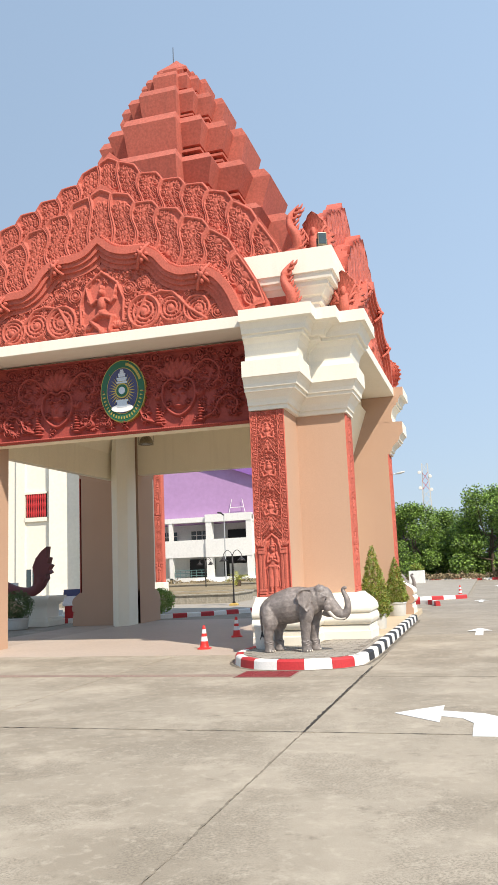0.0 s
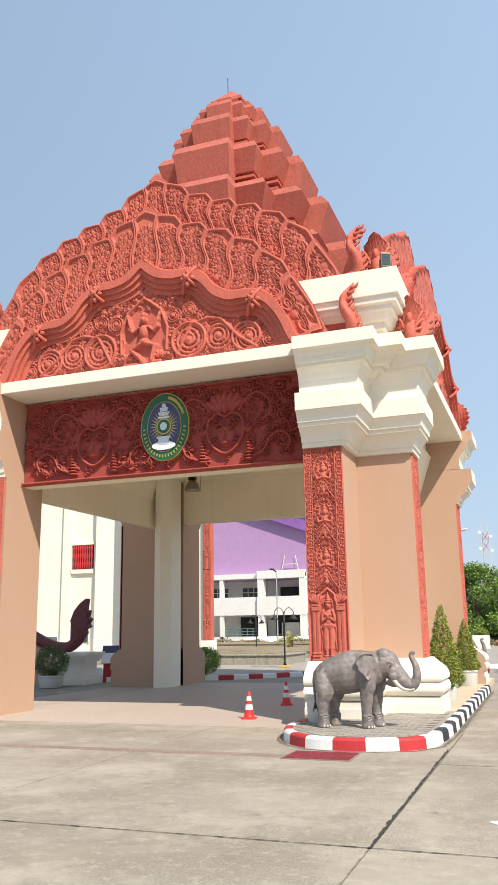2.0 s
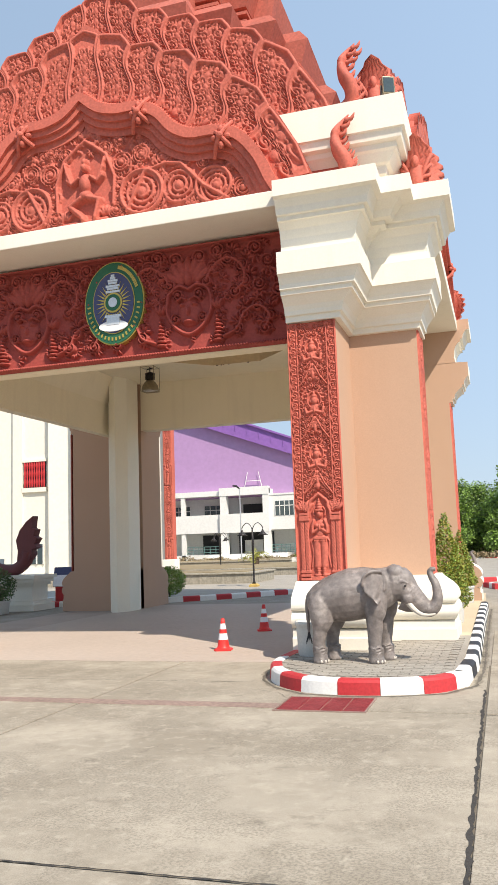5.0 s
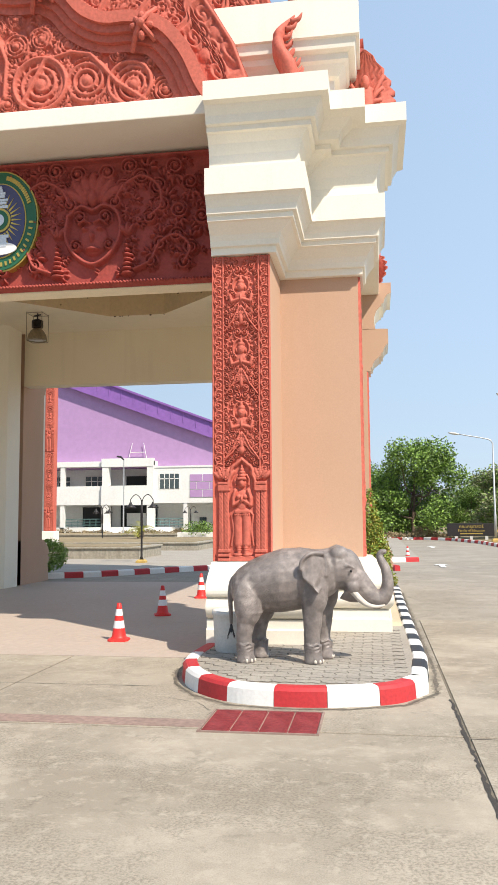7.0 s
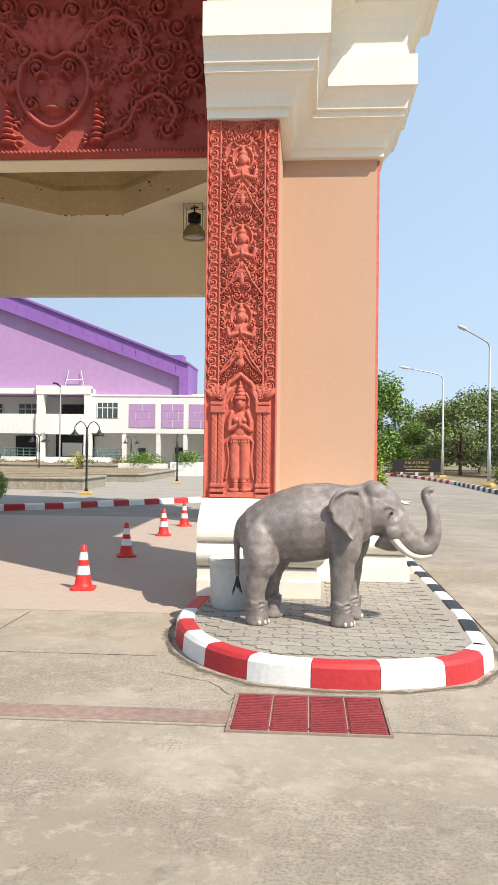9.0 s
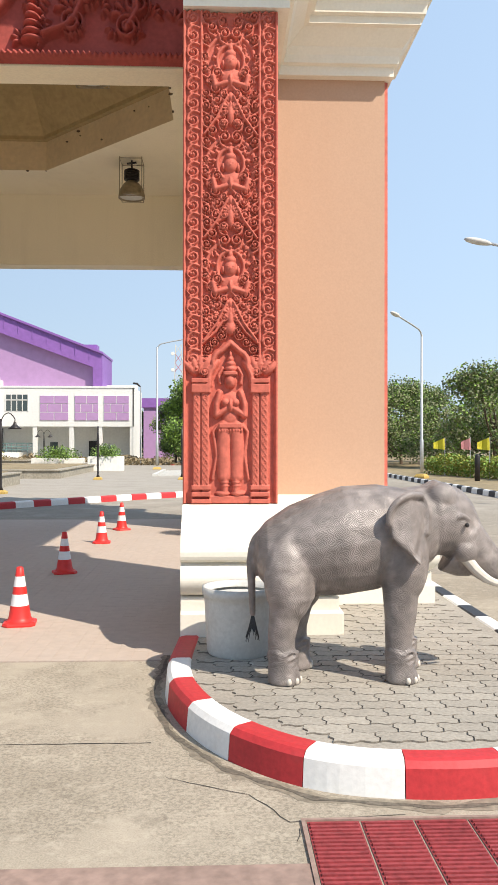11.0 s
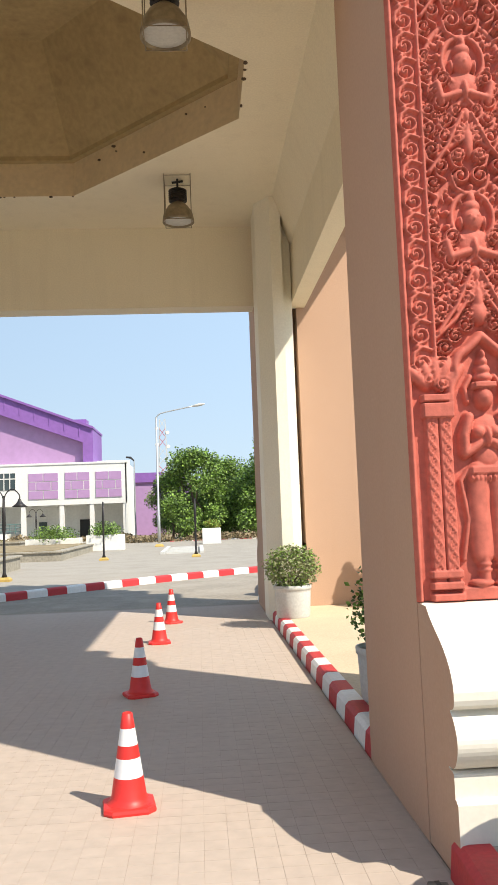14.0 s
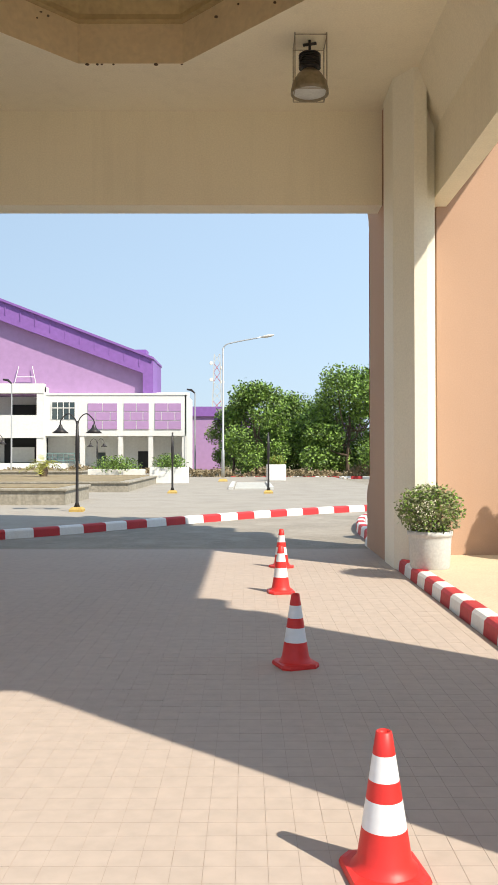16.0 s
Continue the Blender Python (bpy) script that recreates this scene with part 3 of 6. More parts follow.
# ---- carved relief: heights built up from domes, rings, scrolls and strokes ----
class Relief:
    def __init__(self, w, h, step):
        self.w, self.h = w, h
        self.nx, self.nz = int(w / step) + 1, int(h / step) + 1
        self.X, self.Z = np.meshgrid(np.linspace(-w / 2, w / 2, self.nx), np.linspace(0, h, self.nz))
        self.H = np.zeros_like(self.X)

    def near(self, x, z, r):
        return (slice(max(0, int((z - r) / self.h * self.nz)), max(0, int((z + r) / self.h * self.nz) + 2)),
                slice(max(0, int((x - r + self.w / 2) / self.w * self.nx)), max(0, int((x + r + self.w / 2) / self.w * self.nx) + 2)))

    def lay(self, s, v):
        self.H[s] = np.maximum(self.H[s], v)

    def dome(self, x, z, rx, rz, h, ang=0.0, base=0.0):
        s = self.near(x, z, max(rx, rz))
        c, n = math.cos(ang), math.sin(ang)
        dx, dz = self.X[s] - x, self.Z[s] - z
        q = 1 - ((dx * c + dz * n) / rx) ** 2 - ((-dx * n + dz * c) / rz) ** 2
        self.lay(s, np.where(q > 0, base + h * np.sqrt(np.maximum(q, 0)), 0))

    def ring(self, x, z, rx, rz, wd, h):
        s = self.near(x, z, max(rx, rz) + wd)
        r = np.hypot((self.X[s] - x) / rx, (self.Z[s] - z) / rz)
        q = 1 - ((r - 1) * min(rx, rz) / wd) ** 2
        self.lay(s, h * np.sqrt(np.maximum(q, 0)))

    def scroll(self, x, z, r, h, hand=1, turn=0.0, pitch=None):
        """A coiled tendril with a bud in its middle."""
        s = self.near(x, z, r)
        dx, dz = (self.X[s] - x) * hand, self.Z[s] - z
        rr, th = np.hypot(dx, dz), np.arctan2(dz, dx)
        p = pitch or r * .45
        f = (rr / p - (th + turn) / (2 * math.pi)) % 1.0
        v = np.sqrt(np.maximum(1 - ((f - .5) / .36) ** 2, 0)) * h
        v = np.where(rr < r, v, 0)
        bud = 1 - (rr / (r * .28)) ** 2
        self.lay(s, np.maximum(v, np.where(bud > 0, 1.25 * h * np.sqrt(np.maximum(bud, 0)), 0)))

    def stroke(self, pts, wd, h, taper=False):
        for i, (a, b) in enumerate(zip(pts, pts[1:])):
            cx, cz = (a[0] + b[0]) / 2, (a[1] + b[1]) / 2
            L = math.hypot(b[0] - a[0], b[1] - a[1]) + 1e-6
            s = self.near(cx, cz, L / 2 + wd)
            t = np.clip(((self.X[s] - a[0]) * (b[0] - a[0]) + (self.Z[s] - a[1]) * (b[1] - a[1])) / L ** 2, 0, 1)
            d = np.hypot(self.X[s] - a[0] - t * (b[0] - a[0]), self.Z[s] - a[1] - t * (b[1] - a[1]))
            w2 = wd * (1 - .7 * (i + t) / (len(pts) - 1)) if taper else wd
            self.lay(s, h * np.sqrt(np.maximum(1 - (d / w2) ** 2, 0)))

    def block(self, x0, x1, z0, z1, h):
        self.lay(self.near((x0 + x1) / 2, (z0 + z1) / 2, 9), 0)
        m = (self.X >= x0) & (self.X <= x1) & (self.Z >= z0) & (self.Z <= z1)
        self.H = np.where(m, np.maximum(self.H, h), self.H)

    def flames(self, x, z, r, h, n=5, spread=1.6, up=math.pi / 2):
        """A fan of little leaf tongues."""
        for i in range(n):
            a = up + spread * (i / (n - 1) - .5) if n > 1 else up
            self.dome(x + math.cos(a) * r * .6, z + math.sin(a) * r * .6, r * .42, r * .17, h, a)

    def mesh(self, name, mask=None, depth=0.0, fn=None):
        X, Z = self.X, self.Z
        Y = -(depth + self.H)
        for edge in (np.s_[0, :], np.s_[-1, :], np.s_[:, 0], np.s_[:, -1]):
            Y[edge] = .004
        co = np.stack([X, Y, Z], -1).reshape(-1, 3)
        idx = np.arange(self.nx * self.nz).reshape(self.nz, self.nx)
        quads = np.stack([idx[:-1, :-1], idx[:-1, 1:], idx[1:, 1:], idx[1:, :-1]], -1).reshape(-1, 4)
        if mask is not None:
            ok = mask(X, Z).reshape(-1)
            quads = quads[ok[quads].all(1)]
        me = bpy.data.meshes.new(name)
        me.from_pydata(co.tolist(), [], quads.tolist())
        me.polygons.foreach_set("use_smooth", [True] * len(me.polygons))
        return me


def bust(r, x, z, s=1.0):
    """A praying half figure in an oval of scrolls, head at z."""
    r.ring(x, z + .005, .178, .2, .014, .02)
    r.ring(x, z + .01, .115 * s, .14 * s, .014, .03)
    for k in range(9):
        a = -.3 + 3.74 * k / 8
        r.dome(x + .145 * s * math.cos(a), z + .17 * s * math.sin(a) + .01, .016, .016, .04)
    s0, s = s, 1.25 * s
    r.dome(x, z, .047 * s, .058 * s, .06)
    r.dome(x, z + .058 * s, .04 * s, .035 * s, .05)
    r.dome(x, z + .092 * s, .02 * s, .035 * s, .045)
    r.dome(x, z - .004, .009, .022, .068)
    for e in (-1, 1):
        r.dome(x + e * .018 * s, z + .012, .012, .006, .064)
        r.dome(x + e * .052 * s, z - .012, .011, .034, .04)
        r.scroll(x + e * .095 * s, z - .075 * s, .036 * s, .04, e, 1.0)
        r.stroke([(x + e * .12 * s, z - .1 * s), (x + e * .105 * s, z - .165 * s), (x + e * .02 * s, z - .14 * s)], .022 * s, .05)
        s = s0
        r.scroll(x + e * .165 * s, z - .16 * s, .045 * s, .035, -e, .5)
        r.scroll(x + e * .125 * s, z - .225 * s, .05 * s, .036, e, 2.0)
        r.scroll(x + e * .195 * s, z - .075 * s, .03 * s, .028, e, 2.5)
        r.stroke([(x, z - .19 * s), (x + e * .05 * s, z - .25 * s), (x + e * .16 * s, z - .36 * s)], .014, .035)
        r.scroll(x + e * .17 * s, z - .30 * s, .036 * s, .03, e, 0)
        r.scroll(x + e * .05 * s, z - .43 * s, .042 * s, .042, e, 0.6)
        r.scroll(x + e * .13 * s, z - .40 * s, .04 * s, .03, -e, 0.3)
        r.scroll(x + e * .165 * s, z - .47 * s, .04 * s, .03, e, 1.3)
        r.stroke([(x + e * .03 * s, z - .36 * s), (x + e * .03 * s, z - .42 * s), (x + e * .09 * s, z - .47 * s), (x + e * .17 * s, z - .53 * s)], .014, .032)
        r.scroll(x + e * .055 * s, z - .525 * s, .036 * s, .045, -e, 1.8)
        s = 1.25 * s0
    r.dome(x, z - .10 * s, .075 * s, .07 * s, .035)
    r.dome(x, z - .125 * s, .02 * s, .055 * s, .062)
    s = s0
    r.flames(x, z - .36 * s, .085 * s, .04, 5, 2.4)
    r.dome(x, z - .30 * s, .03 * s, .05 * s, .045)
    r.dome(x, z - .38 * s, .03 * s, .03 * s, .042)


def wing_panel(step):
    """The tall carved panel of a pier wing: curl borders, three half figures, a niche with a standing figure."""
    W, Hh = OUTER - INNER, 3.56
    r = Relief(W, Hh, step)
    for e in (-1, 1):
        r.stroke([(e * (W / 2 - .012), 0), (e * (W / 2 - .012), Hh)], .014, .04)
        r.stroke([(e * (W / 2 - .075), 1.02), (e * (W / 2 - .075), Hh)], .06, .024)
        r.stroke([(e * (W / 2 - .135), 1.0), (e * (W / 2 - .135), Hh)], .012, .042)
        z = 1.05
        while z < Hh:
            x = e * (W / 2 - .075)
            r.scroll(x, z, .045, .046, e, 1.2, .026)
            r.stroke([(x + .04, z + .055), (x, z + .068), (x - .035, z + .04), (x - .04, z)], .012, .045)
            r.dome(x - .02, z - .05, .022, .014, .05, .8)
            z += .1225
        # colonnettes beside the niche
        for x in (W / 2 - .10, W / 2 - .165):
            r.block(e * x - .028, e * x + .028, .06, .86, .035)
            for k in range(13):
                z = .14 + k * .052
                r.stroke([(e * x - .018, z), (e * x, z + .026), (e * x + .018, z), (e * x, z - .026), (e * x - .018, z)], .006, .043)
                r.dome(e * x, z, .006, .008, .045)
            for zz, q in ((.0, .036), (.05, .034), (.10, .038), (.80, .034), (.835, .038), (.87, .034)):
                r.block(e * x - q, e * x + q, zz, zz + .034, .055)
        r.flames(e * (W / 2 - .13), .90, .19, .05, 5, 1.5)
        r.scroll(e * (W / 2 - .16), .95, .035, .05, e, 1)
        r.scroll(e * (W / 2 - .10), .98, .035, .05, -e, 1)
        # arch of the niche with its row of scrolls
        arch = [(e * .155, .86), (e * .15, .93), (e * .125, .985), (e * .125, 1.03), (e * .105, 1.075), (e * .06, 1.11), (0, 1.165)]
        r.stroke([(p.x, p.y) for p in spline([(ax, az, 0) for ax, az in arch], 5)], .024, .055)
        for k, (ax, az) in enumerate(((.19, .955), (.185, 1.04), (.165, 1.115), (.115, 1.165), (.065, 1.215), (.225, 1.01))):
            r.scroll(e * ax, az, .037, .045, e if k % 2 else -e, k)
        r.stroke([(e * .20, 1.16), (e * .11, 1.24), (0, 1.40)], .013, .04)
        r.scroll(e * .19, 1.26, .035, .035, e, 0)
        r.scroll(e * .15, 1.34, .035, .035, -e, 0)
        r.scroll(e * .22, 1.38, .035, .035, e, 1)
        # hair, arms, skirt folds and feet of the standing figure
        r.stroke([(e * .055, .98), (e * .085, .93), (e * .075, .87)], .014, .03)
        r.stroke([(e * .075, .80), (e * .10, .72), (e * .10, .64), (e * .02, .69)], .026, .06)
        r.dome(e * .036, .73, .036, .036, .068)
        r.stroke([(e * .042, .56), (e * .05, .40), (e * .045, .20)], .05, .05)
        r.stroke([(e * .04, .2), (e * .04, .09)], .026, .048)
        r.dome(e * .055, .075, .055, .022, .055)
        r.stroke([(e * .075, .58), (e * .125, .52), (e * .10, .35), (e * .13, .18)], .013, .026)
        for zz in (.13, .155):
            r.dome(e * .04, zz, .034, .011, .055)
    r.dome(0, .885, .043, .055, .07)
    r.dome(0, .885, .008, .02, .078)
    r.block(-.052, .052, .925, .955, .065)
    for k, (q, zz) in enumerate(((.045, .975), (.038, 1.01), (.026, 1.045), (.014, 1.075))):
        r.dome(0, zz, q, .03, .062)
    r.dome(0, .72, .085, .09, .045)
    r.dome(0, .62, .062, .07, .045)
    r.dome(0, .71, .02, .055, .085)
    r.block(-.085, .085, .545, .58, .055)
    for k in range(9):
        r.dome(-.08 + .02 * k, .53, .009, .024, .058)
    r.block(-.155, .155, 0, .058, .04)
    r.dome(0, 1.27, .045, .06, .055)
    r.flames(0, 1.32, .07, .05, 3, 1.6)
    for z in (1.70, 2.445, 3.19):
        bust(r, 0, z, .84)
    for c in (.96, 1.70, 2.445, 3.19):
        for e in (-1, 1):
            for k, (dx, dz, q) in enumerate(((.045, .205, .042), (.13, .255, .036), (.175, .175, .034), (.055, .30, .034), (.17, .33, .036), (.105, .385, .036), (.045, .43, .03), (.18, .43, .034),
                                             (.18, .04, .028), (.185, -.05, .032), (.10, .47, .032), (.175, .52, .032), (.045, .52, .03))):
                if 1.27 < c + dz < Hh - .03:
                    r.scroll(e * dx, c + dz, q, .045, e if k % 2 else -e, k * 1.3, q * .55)
                    r.stroke([(e * (dx + q), c + dz), (e * (dx + q * .6), c + dz - q * 1.3), (e * max(.01, dx - q * .4), c + dz - q * 1.9)], .010, .036)
            if c + .5 < Hh:
                r.stroke([(e * .19, c + .22), (e * .10, c + .34), (e * .02, c + .5)], .011, .05)
        if 1.3 < c + .37 < Hh - .1:
            r.dome(0, c + .37, .03, .085, .05)
            r.flames(0, c + .40, .07, .045, 5, 1.7)
    rng = np.random.RandomState(3)
    for i in range(110):
        x, z = rng.uniform(.02, W / 2 - .15), rng.uniform(1.2, Hh)
        if min(math.hypot(x / .12, (z - c + .05) / .16) for c in (1.70, 2.445, 3.19)) > 1:
            q, up = rng.uniform(.03, .05), rng.uniform(0, 6.3)
            r.flames(x, z, q, .022, 3, 2.0, up)
            r.flames(-x, z, q, .022, 3, 2.0, math.pi - up)
    r.H *= .9
    return r


panel_fine = wing_panel(.0055).mesh("carved_panel", depth=.012)
panel_far = wing_panel(.016).mesh("carved_panel", depth=.012)
panel_mid = wing_panel(.009).mesh("carved_panel", depth=.012)
for k in range(4):
    for e in (-1, 1):
        near = k == 0 and e == 1
        ob = part_mesh("carved_panel", panel_fine if near else panel_mid if k < 2 else panel_far, M_TERRA, gate, "terracotta panel carved with praying figures and scrolls" if near else "",
                       m=quarter(k) @ Matrix.Translation((e * (INNER + OUTER) / 2, -FACE + (.05 if k == 1 and e < 0 else 0), 1.005)) @ Matrix.Diagonal((1, 1 if near else .6, 1, 1)))


def lintel_panel(step):
    W, Hh = 2 * INNER - .02, 1.74
    r = Relief(W, Hh, step)
    r.stroke([(-W / 2, .04), (W / 2, .04)], .03, .03)
    n = int(W / .045)
    for i in range(n):
        r.dome(-W / 2 + (i + .5) * W / n, .045, .018, .03, .045)
    r.stroke([(-W / 2, 1.70), (W / 2, 1.70)], .03, .03)
    for cx in (-1.42, 1.42):
        # crowned face in a heart of scrolls between two ringed columns
        r.stroke([(p.x, p.y) for p in spline([(x, z, 0) for x, z in ((cx - .34, .95), (cx - .36, .66), (cx - .22, .42), (cx, .30), (cx + .22, .42), (cx + .36, .66), (cx + .34, .95), (cx + .16, 1.08), (cx, 1.02), (cx - .16, 1.08), (cx - .34, .95))], 5)], .035, .035)
        r.dome(cx, .66, .2, .24, .03)
        r.dome(cx, .66, .045, .09, .055)
        r.dome(cx, .50, .11, .035, .05)
        for e in (-1, 1):
            r.dome(cx + e * .1, .76, .06, .035, .05)
            r.stroke([(cx + e * .03, .84), (cx + e * .11, .88), (cx + e * .18, .83)], .02, .045)
            r.scroll(cx + e * .22, .55, .08, .04, e, 1, .04)
            r.scroll(cx + e * .17, .92, .09, .04, -e, 0, .045)
            for k in range(8):
                r.dome(cx + e * .47, .16 + .06 * k, .10 - .011 * k, .028, .05)
            r.flames(cx + e * .47, .62, .22, .045, 3, .9)
            # stalks that rise and curl outwards, with leaves on both sides
            stem = [(cx + e * .30, 1.1), (cx + e * .42, 1.3), (cx + e * .66, 1.42), (cx + e * .88, 1.28), (cx + e * .92, 1.02), (cx + e * .76, .88)]
            r.stroke([(p.x, p.y) for p in spline([(x, z, 0) for x, z in stem], 5)], .032, .045)
            for (px, pz), q in zip(stem, (.09, .11, .12, .12, .11, .10)):
                r.scroll(px, pz, q, .042, e, px * 4, .045)
                r.flames(px + e * .06, pz + .1, .16, .038, 4, 2.0, math.pi / 2 - e * .5)
            stem = [(cx + e * .56, .2), (cx + e * .78, .3), (cx + e * .9, .52), (cx + e * 1.12, .62), (cx + e * 1.3, .45), (cx + e * 1.22, .26)]
            r.stroke([(p.x, p.y) for p in spline([(x, z, 0) for x, z in stem], 5)], .03, .045)
            for px, pz in stem[1:]:
                r.scroll(px, pz, .10, .042, -e, px * 3, .045)
                r.flames(px, pz + .11, .15, .038, 4, 2.2, math.pi / 2 + e * .4)
            for px, pz in ((1.15, .95), (1.3, 1.3), (1.1, 1.52), (.5, 1.56), (.2, 1.5), (1.45, .85)):
                if abs(cx + e * px) < W / 2 - .08:
                    r.scroll(cx + e * px, pz, .12, .042, e, pz * 5, .05)
                    r.flames(cx + e * px, pz - .1, .15, .035, 4, 2.2, -math.pi / 2)
        r.flames(cx, 1.05, .5, .045, 7, 1.9)
        r.dome(cx, 1.2, .09, .14, .055)
    rng = np.random.RandomState(5)
    for i in range(420):
        x, z = rng.uniform(-W / 2 + .08, W / 2 - .08), rng.uniform(.15, 1.62)
        if min(math.hypot(x - 1.42, z - .68), math.hypot(x + 1.42, z - .68)) > .4:
            r.flames(x, z, rng.uniform(.07, .12), .026, 4, 2.2, rng.uniform(0, 6.3))
    r.H *= 2.9
    return r


lintel = part_mesh("carved_lintel", lintel_panel(.0105).mesh("carved_lintel", depth=.01), M_DARKRED, gate, "dark red lintel carved with scrolling foliage",
                   m=Matrix.Translation((0, -4.22, 4.46)))


def tympanum_relief(step):
    r = Relief(5.9, 2.0, step)
    for e in (-1, 1):
        for px, pz, q in ((.95, .42, .34), (1.55, .42, .30), (2.15, .32, .27), (2.55, .22, .18), (.62, .95, .18), (.95, 1.02, .16), (1.3, .92, .16), (1.65, .82, .13), (1.95, .72, .12), (.55, .55, .13),
                          (.52, .2, .14), (.35, 1.22, .13), (.6, 1.3, .11), (2.35, .6, .1), (1.25, .25, .12), (1.85, .16, .11)):
            r.scroll(e * px, pz, q, .062, e if int(px * 10) % 2 else -e, px * 4, q * .27)
        r.stroke([(e * .7, .15), (e * 1.0, .72), (e * 1.35, .8), (e * 1.6, .75), (e * 1.95, .35), (e * 2.3, .1)], .036, .085)
        r.ring(e * .95, .42, .34, .34, .035, .09)
        r.ring(e * 2.1, .34, .27, .27, .03, .08)
        # the many arms of the dancing figure
        for ax, az in ((.40, .92), (.38, .78), (.42, 1.02)):
            r.stroke([(e * .10, .80), (e * .22, .70), (e * ax * .8, az)], .032, .11)
            r.dome(e * ax * .8, az + .03, .036, .05, .10)
        r.stroke([(e * .48, .30), (e * .5, .75), (e * .36, 1.12), (e * .14, 1.3), (0, 1.4)], .036, .08)
        r.flames(e * .35, .12, .2, .07, 5, 1.6)
    r.stroke([(.06, .46), (.25, .40), (.18, .12)], .05, .13)
    r.stroke([(-.06, .46), (-.25, .34), (-.05, .16), (-.02, .1)], .05, .13)
    r.dome(0, .70, .11, .17, .14)
    r.dome(0, .50, .12, .09, .13)
    r.dome(0, .94, .062, .08, .16)
    r.dome(0, 1.04, .05, .08, .13)
    r.stroke([(-.4, .06), (.35, .08)], .05, .08)
    r.flames(0, 1.42, .2, .06, 5, 1.6)
    rng = np.random.RandomState(8)
    for i in range(900):
        x = rng.uniform(-2.9, 2.9)
        z = rng.uniform(.05, 1.75)
        if abs(x) > .5 or z > 1.2:
            r.flames(x, z, rng.uniform(.06, .11), .055, 4, 2.4, rng.uniform(0, 6.3))
    return r


def arch_inner(X, Z):
    line = np.interp(np.abs(X), [p[0] for p in ARCH], [p[1] for p in ARCH])
    return (Z + 6.45) < line - .22


tymp_fine = tympanum_relief(.0135).mesh("tympanum", arch_inner, .02)
tymp_far = tympanum_relief(.04).mesh("tympanum", arch_inner, .02)
pediments = [o for o in gate.children if o.name.startswith("pediment")]
for k, ped in enumerate(pediments):
    part_mesh("tympanum", tymp_fine if k == 0 else tymp_far, M_TERRA, ped, "relief of a dancing figure among scrolls" if k == 0 else "", m=Matrix.Translation((0, -4.86, 6.455)))


# ---- flame leaves of the pediments ----
def leaf_mesh(b0, b1, t0, t1, tip, fine=True):
    """A carved leaf between two lower and two upper corners, with a raised S-shaped rim and its tip."""
    ns, nt = (34, 66) if fine else (8, 14)
    s = np.linspace(0, 1, ns)
    t = np.linspace(0, 1, nt)
    S, T = np.meshgrid(s, t)
    sway = .085 * np.sin(T * 2 * math.pi) * np.tanh((b0[0] + (b1[0] - b0[0]) * S) / .35)
    crown = np.clip(1 - np.where(S < tip[2], (tip[2] - S) / tip[2], (S - tip[2]) / (1 - tip[2])), 0, 1) ** .75
    lowx, lowz = b0[0] + (b1[0] - b0[0]) * S, b0[1] + (b1[1] - b0[1]) * S
    topx, topz = t0[0] + (t1[0] - t0[0]) * S, t0[1] + (t1[1] - t0[1]) * S + .15 * crown
    X, Z = lowx + (topx - lowx) * T + sway, lowz + (topz - lowz) * T
    edge = np.minimum(np.minimum(S, 1 - S) / .085, (1 - T) / .06)
    H = np.where(edge < 1, .065 * np.sqrt(np.maximum(0, 1 - (edge - .5) ** 2 * 3)), 0)
    w = abs(b1[0] - b0[0]) + 1e-3
    xx, zz = (S - .5) * w, T * np.hypot(topx - lowx, topz - lowz)
    for row in range(5):
        zc = .12 + row * .19
        for e in (-1, 1):
            for ox, oz, q in ((.135 * e, 0, .085), (.065 * e, .095, .065)):
                rr = np.hypot(xx - ox, zz - zc - oz)
                f = (rr / .045 - e * np.arctan2(zz - zc - oz, xx - ox) / (2 * math.pi)) % 1
                H = np.maximum(H, np.where((rr < q) & (edge > 1), .042 * np.sqrt(np.maximum(0, 1 - ((f - .5) / .38) ** 2)), 0))
        rr = np.hypot(xx / .05, (zz - zc) / .07)
        H = np.maximum(H, np.where(edge > 1, .04 * np.sqrt(np.maximum(0, 1 - rr ** 2)), 0))
    co = np.stack([X, -H - .02, Z], -1).reshape(-1, 3)
    idx = np.arange(ns * nt).reshape(nt, ns)
    quads = np.stack([idx[:-1, :-1], idx[:-1, 1:], idx[1:, 1:], idx[1:, :-1]], -1).reshape(-1, 4).tolist()
    # edge of the leaf, so that it has thickness
    ring = list(idx[:, 0]) + list(idx[-1, 1:]) + list(idx[::-1, -1][1:]) + list(idx[0, ::-1][1:-1])
    n0 = len(co)
    co = co.tolist() + [[co[i][0], .14, co[i][2]] for i in ring]
    m = len(ring)
    quads += [[int(ring[i]), n0 + i, n0 + (i + 1) % m, int(ring[(i + 1) % m])] for i in range(m)]
    me = bpy.data.meshes.new("leaf")
    me.from_pydata(co, [], quads)
    me.polygons.foreach_set("use_smooth", [True] * len(me.polygons))
    return me


def leaf_row(lower, upper, count, half, y, tophalf):
    """The meshes of a row of leaves, from one end to the other."""
    out = []
    for i in range(count):
        u0, u1 = -half + 2 * half * i / count, -half + 2 * half * (i + 1) / count
        mid = (u0 + u1) / 2
        k = tophalf / half
        a0, a1 = u0 * k, u1 * k
        out.append((mid, (u0, lower(u0)), (u1, lower(u1)), (a0, upper(a0) - .10), (a1, upper(a1) - .10), (mid, 0, .5 if abs(mid) < .1 else (.72 if mid > 0 else .28))))
    return out


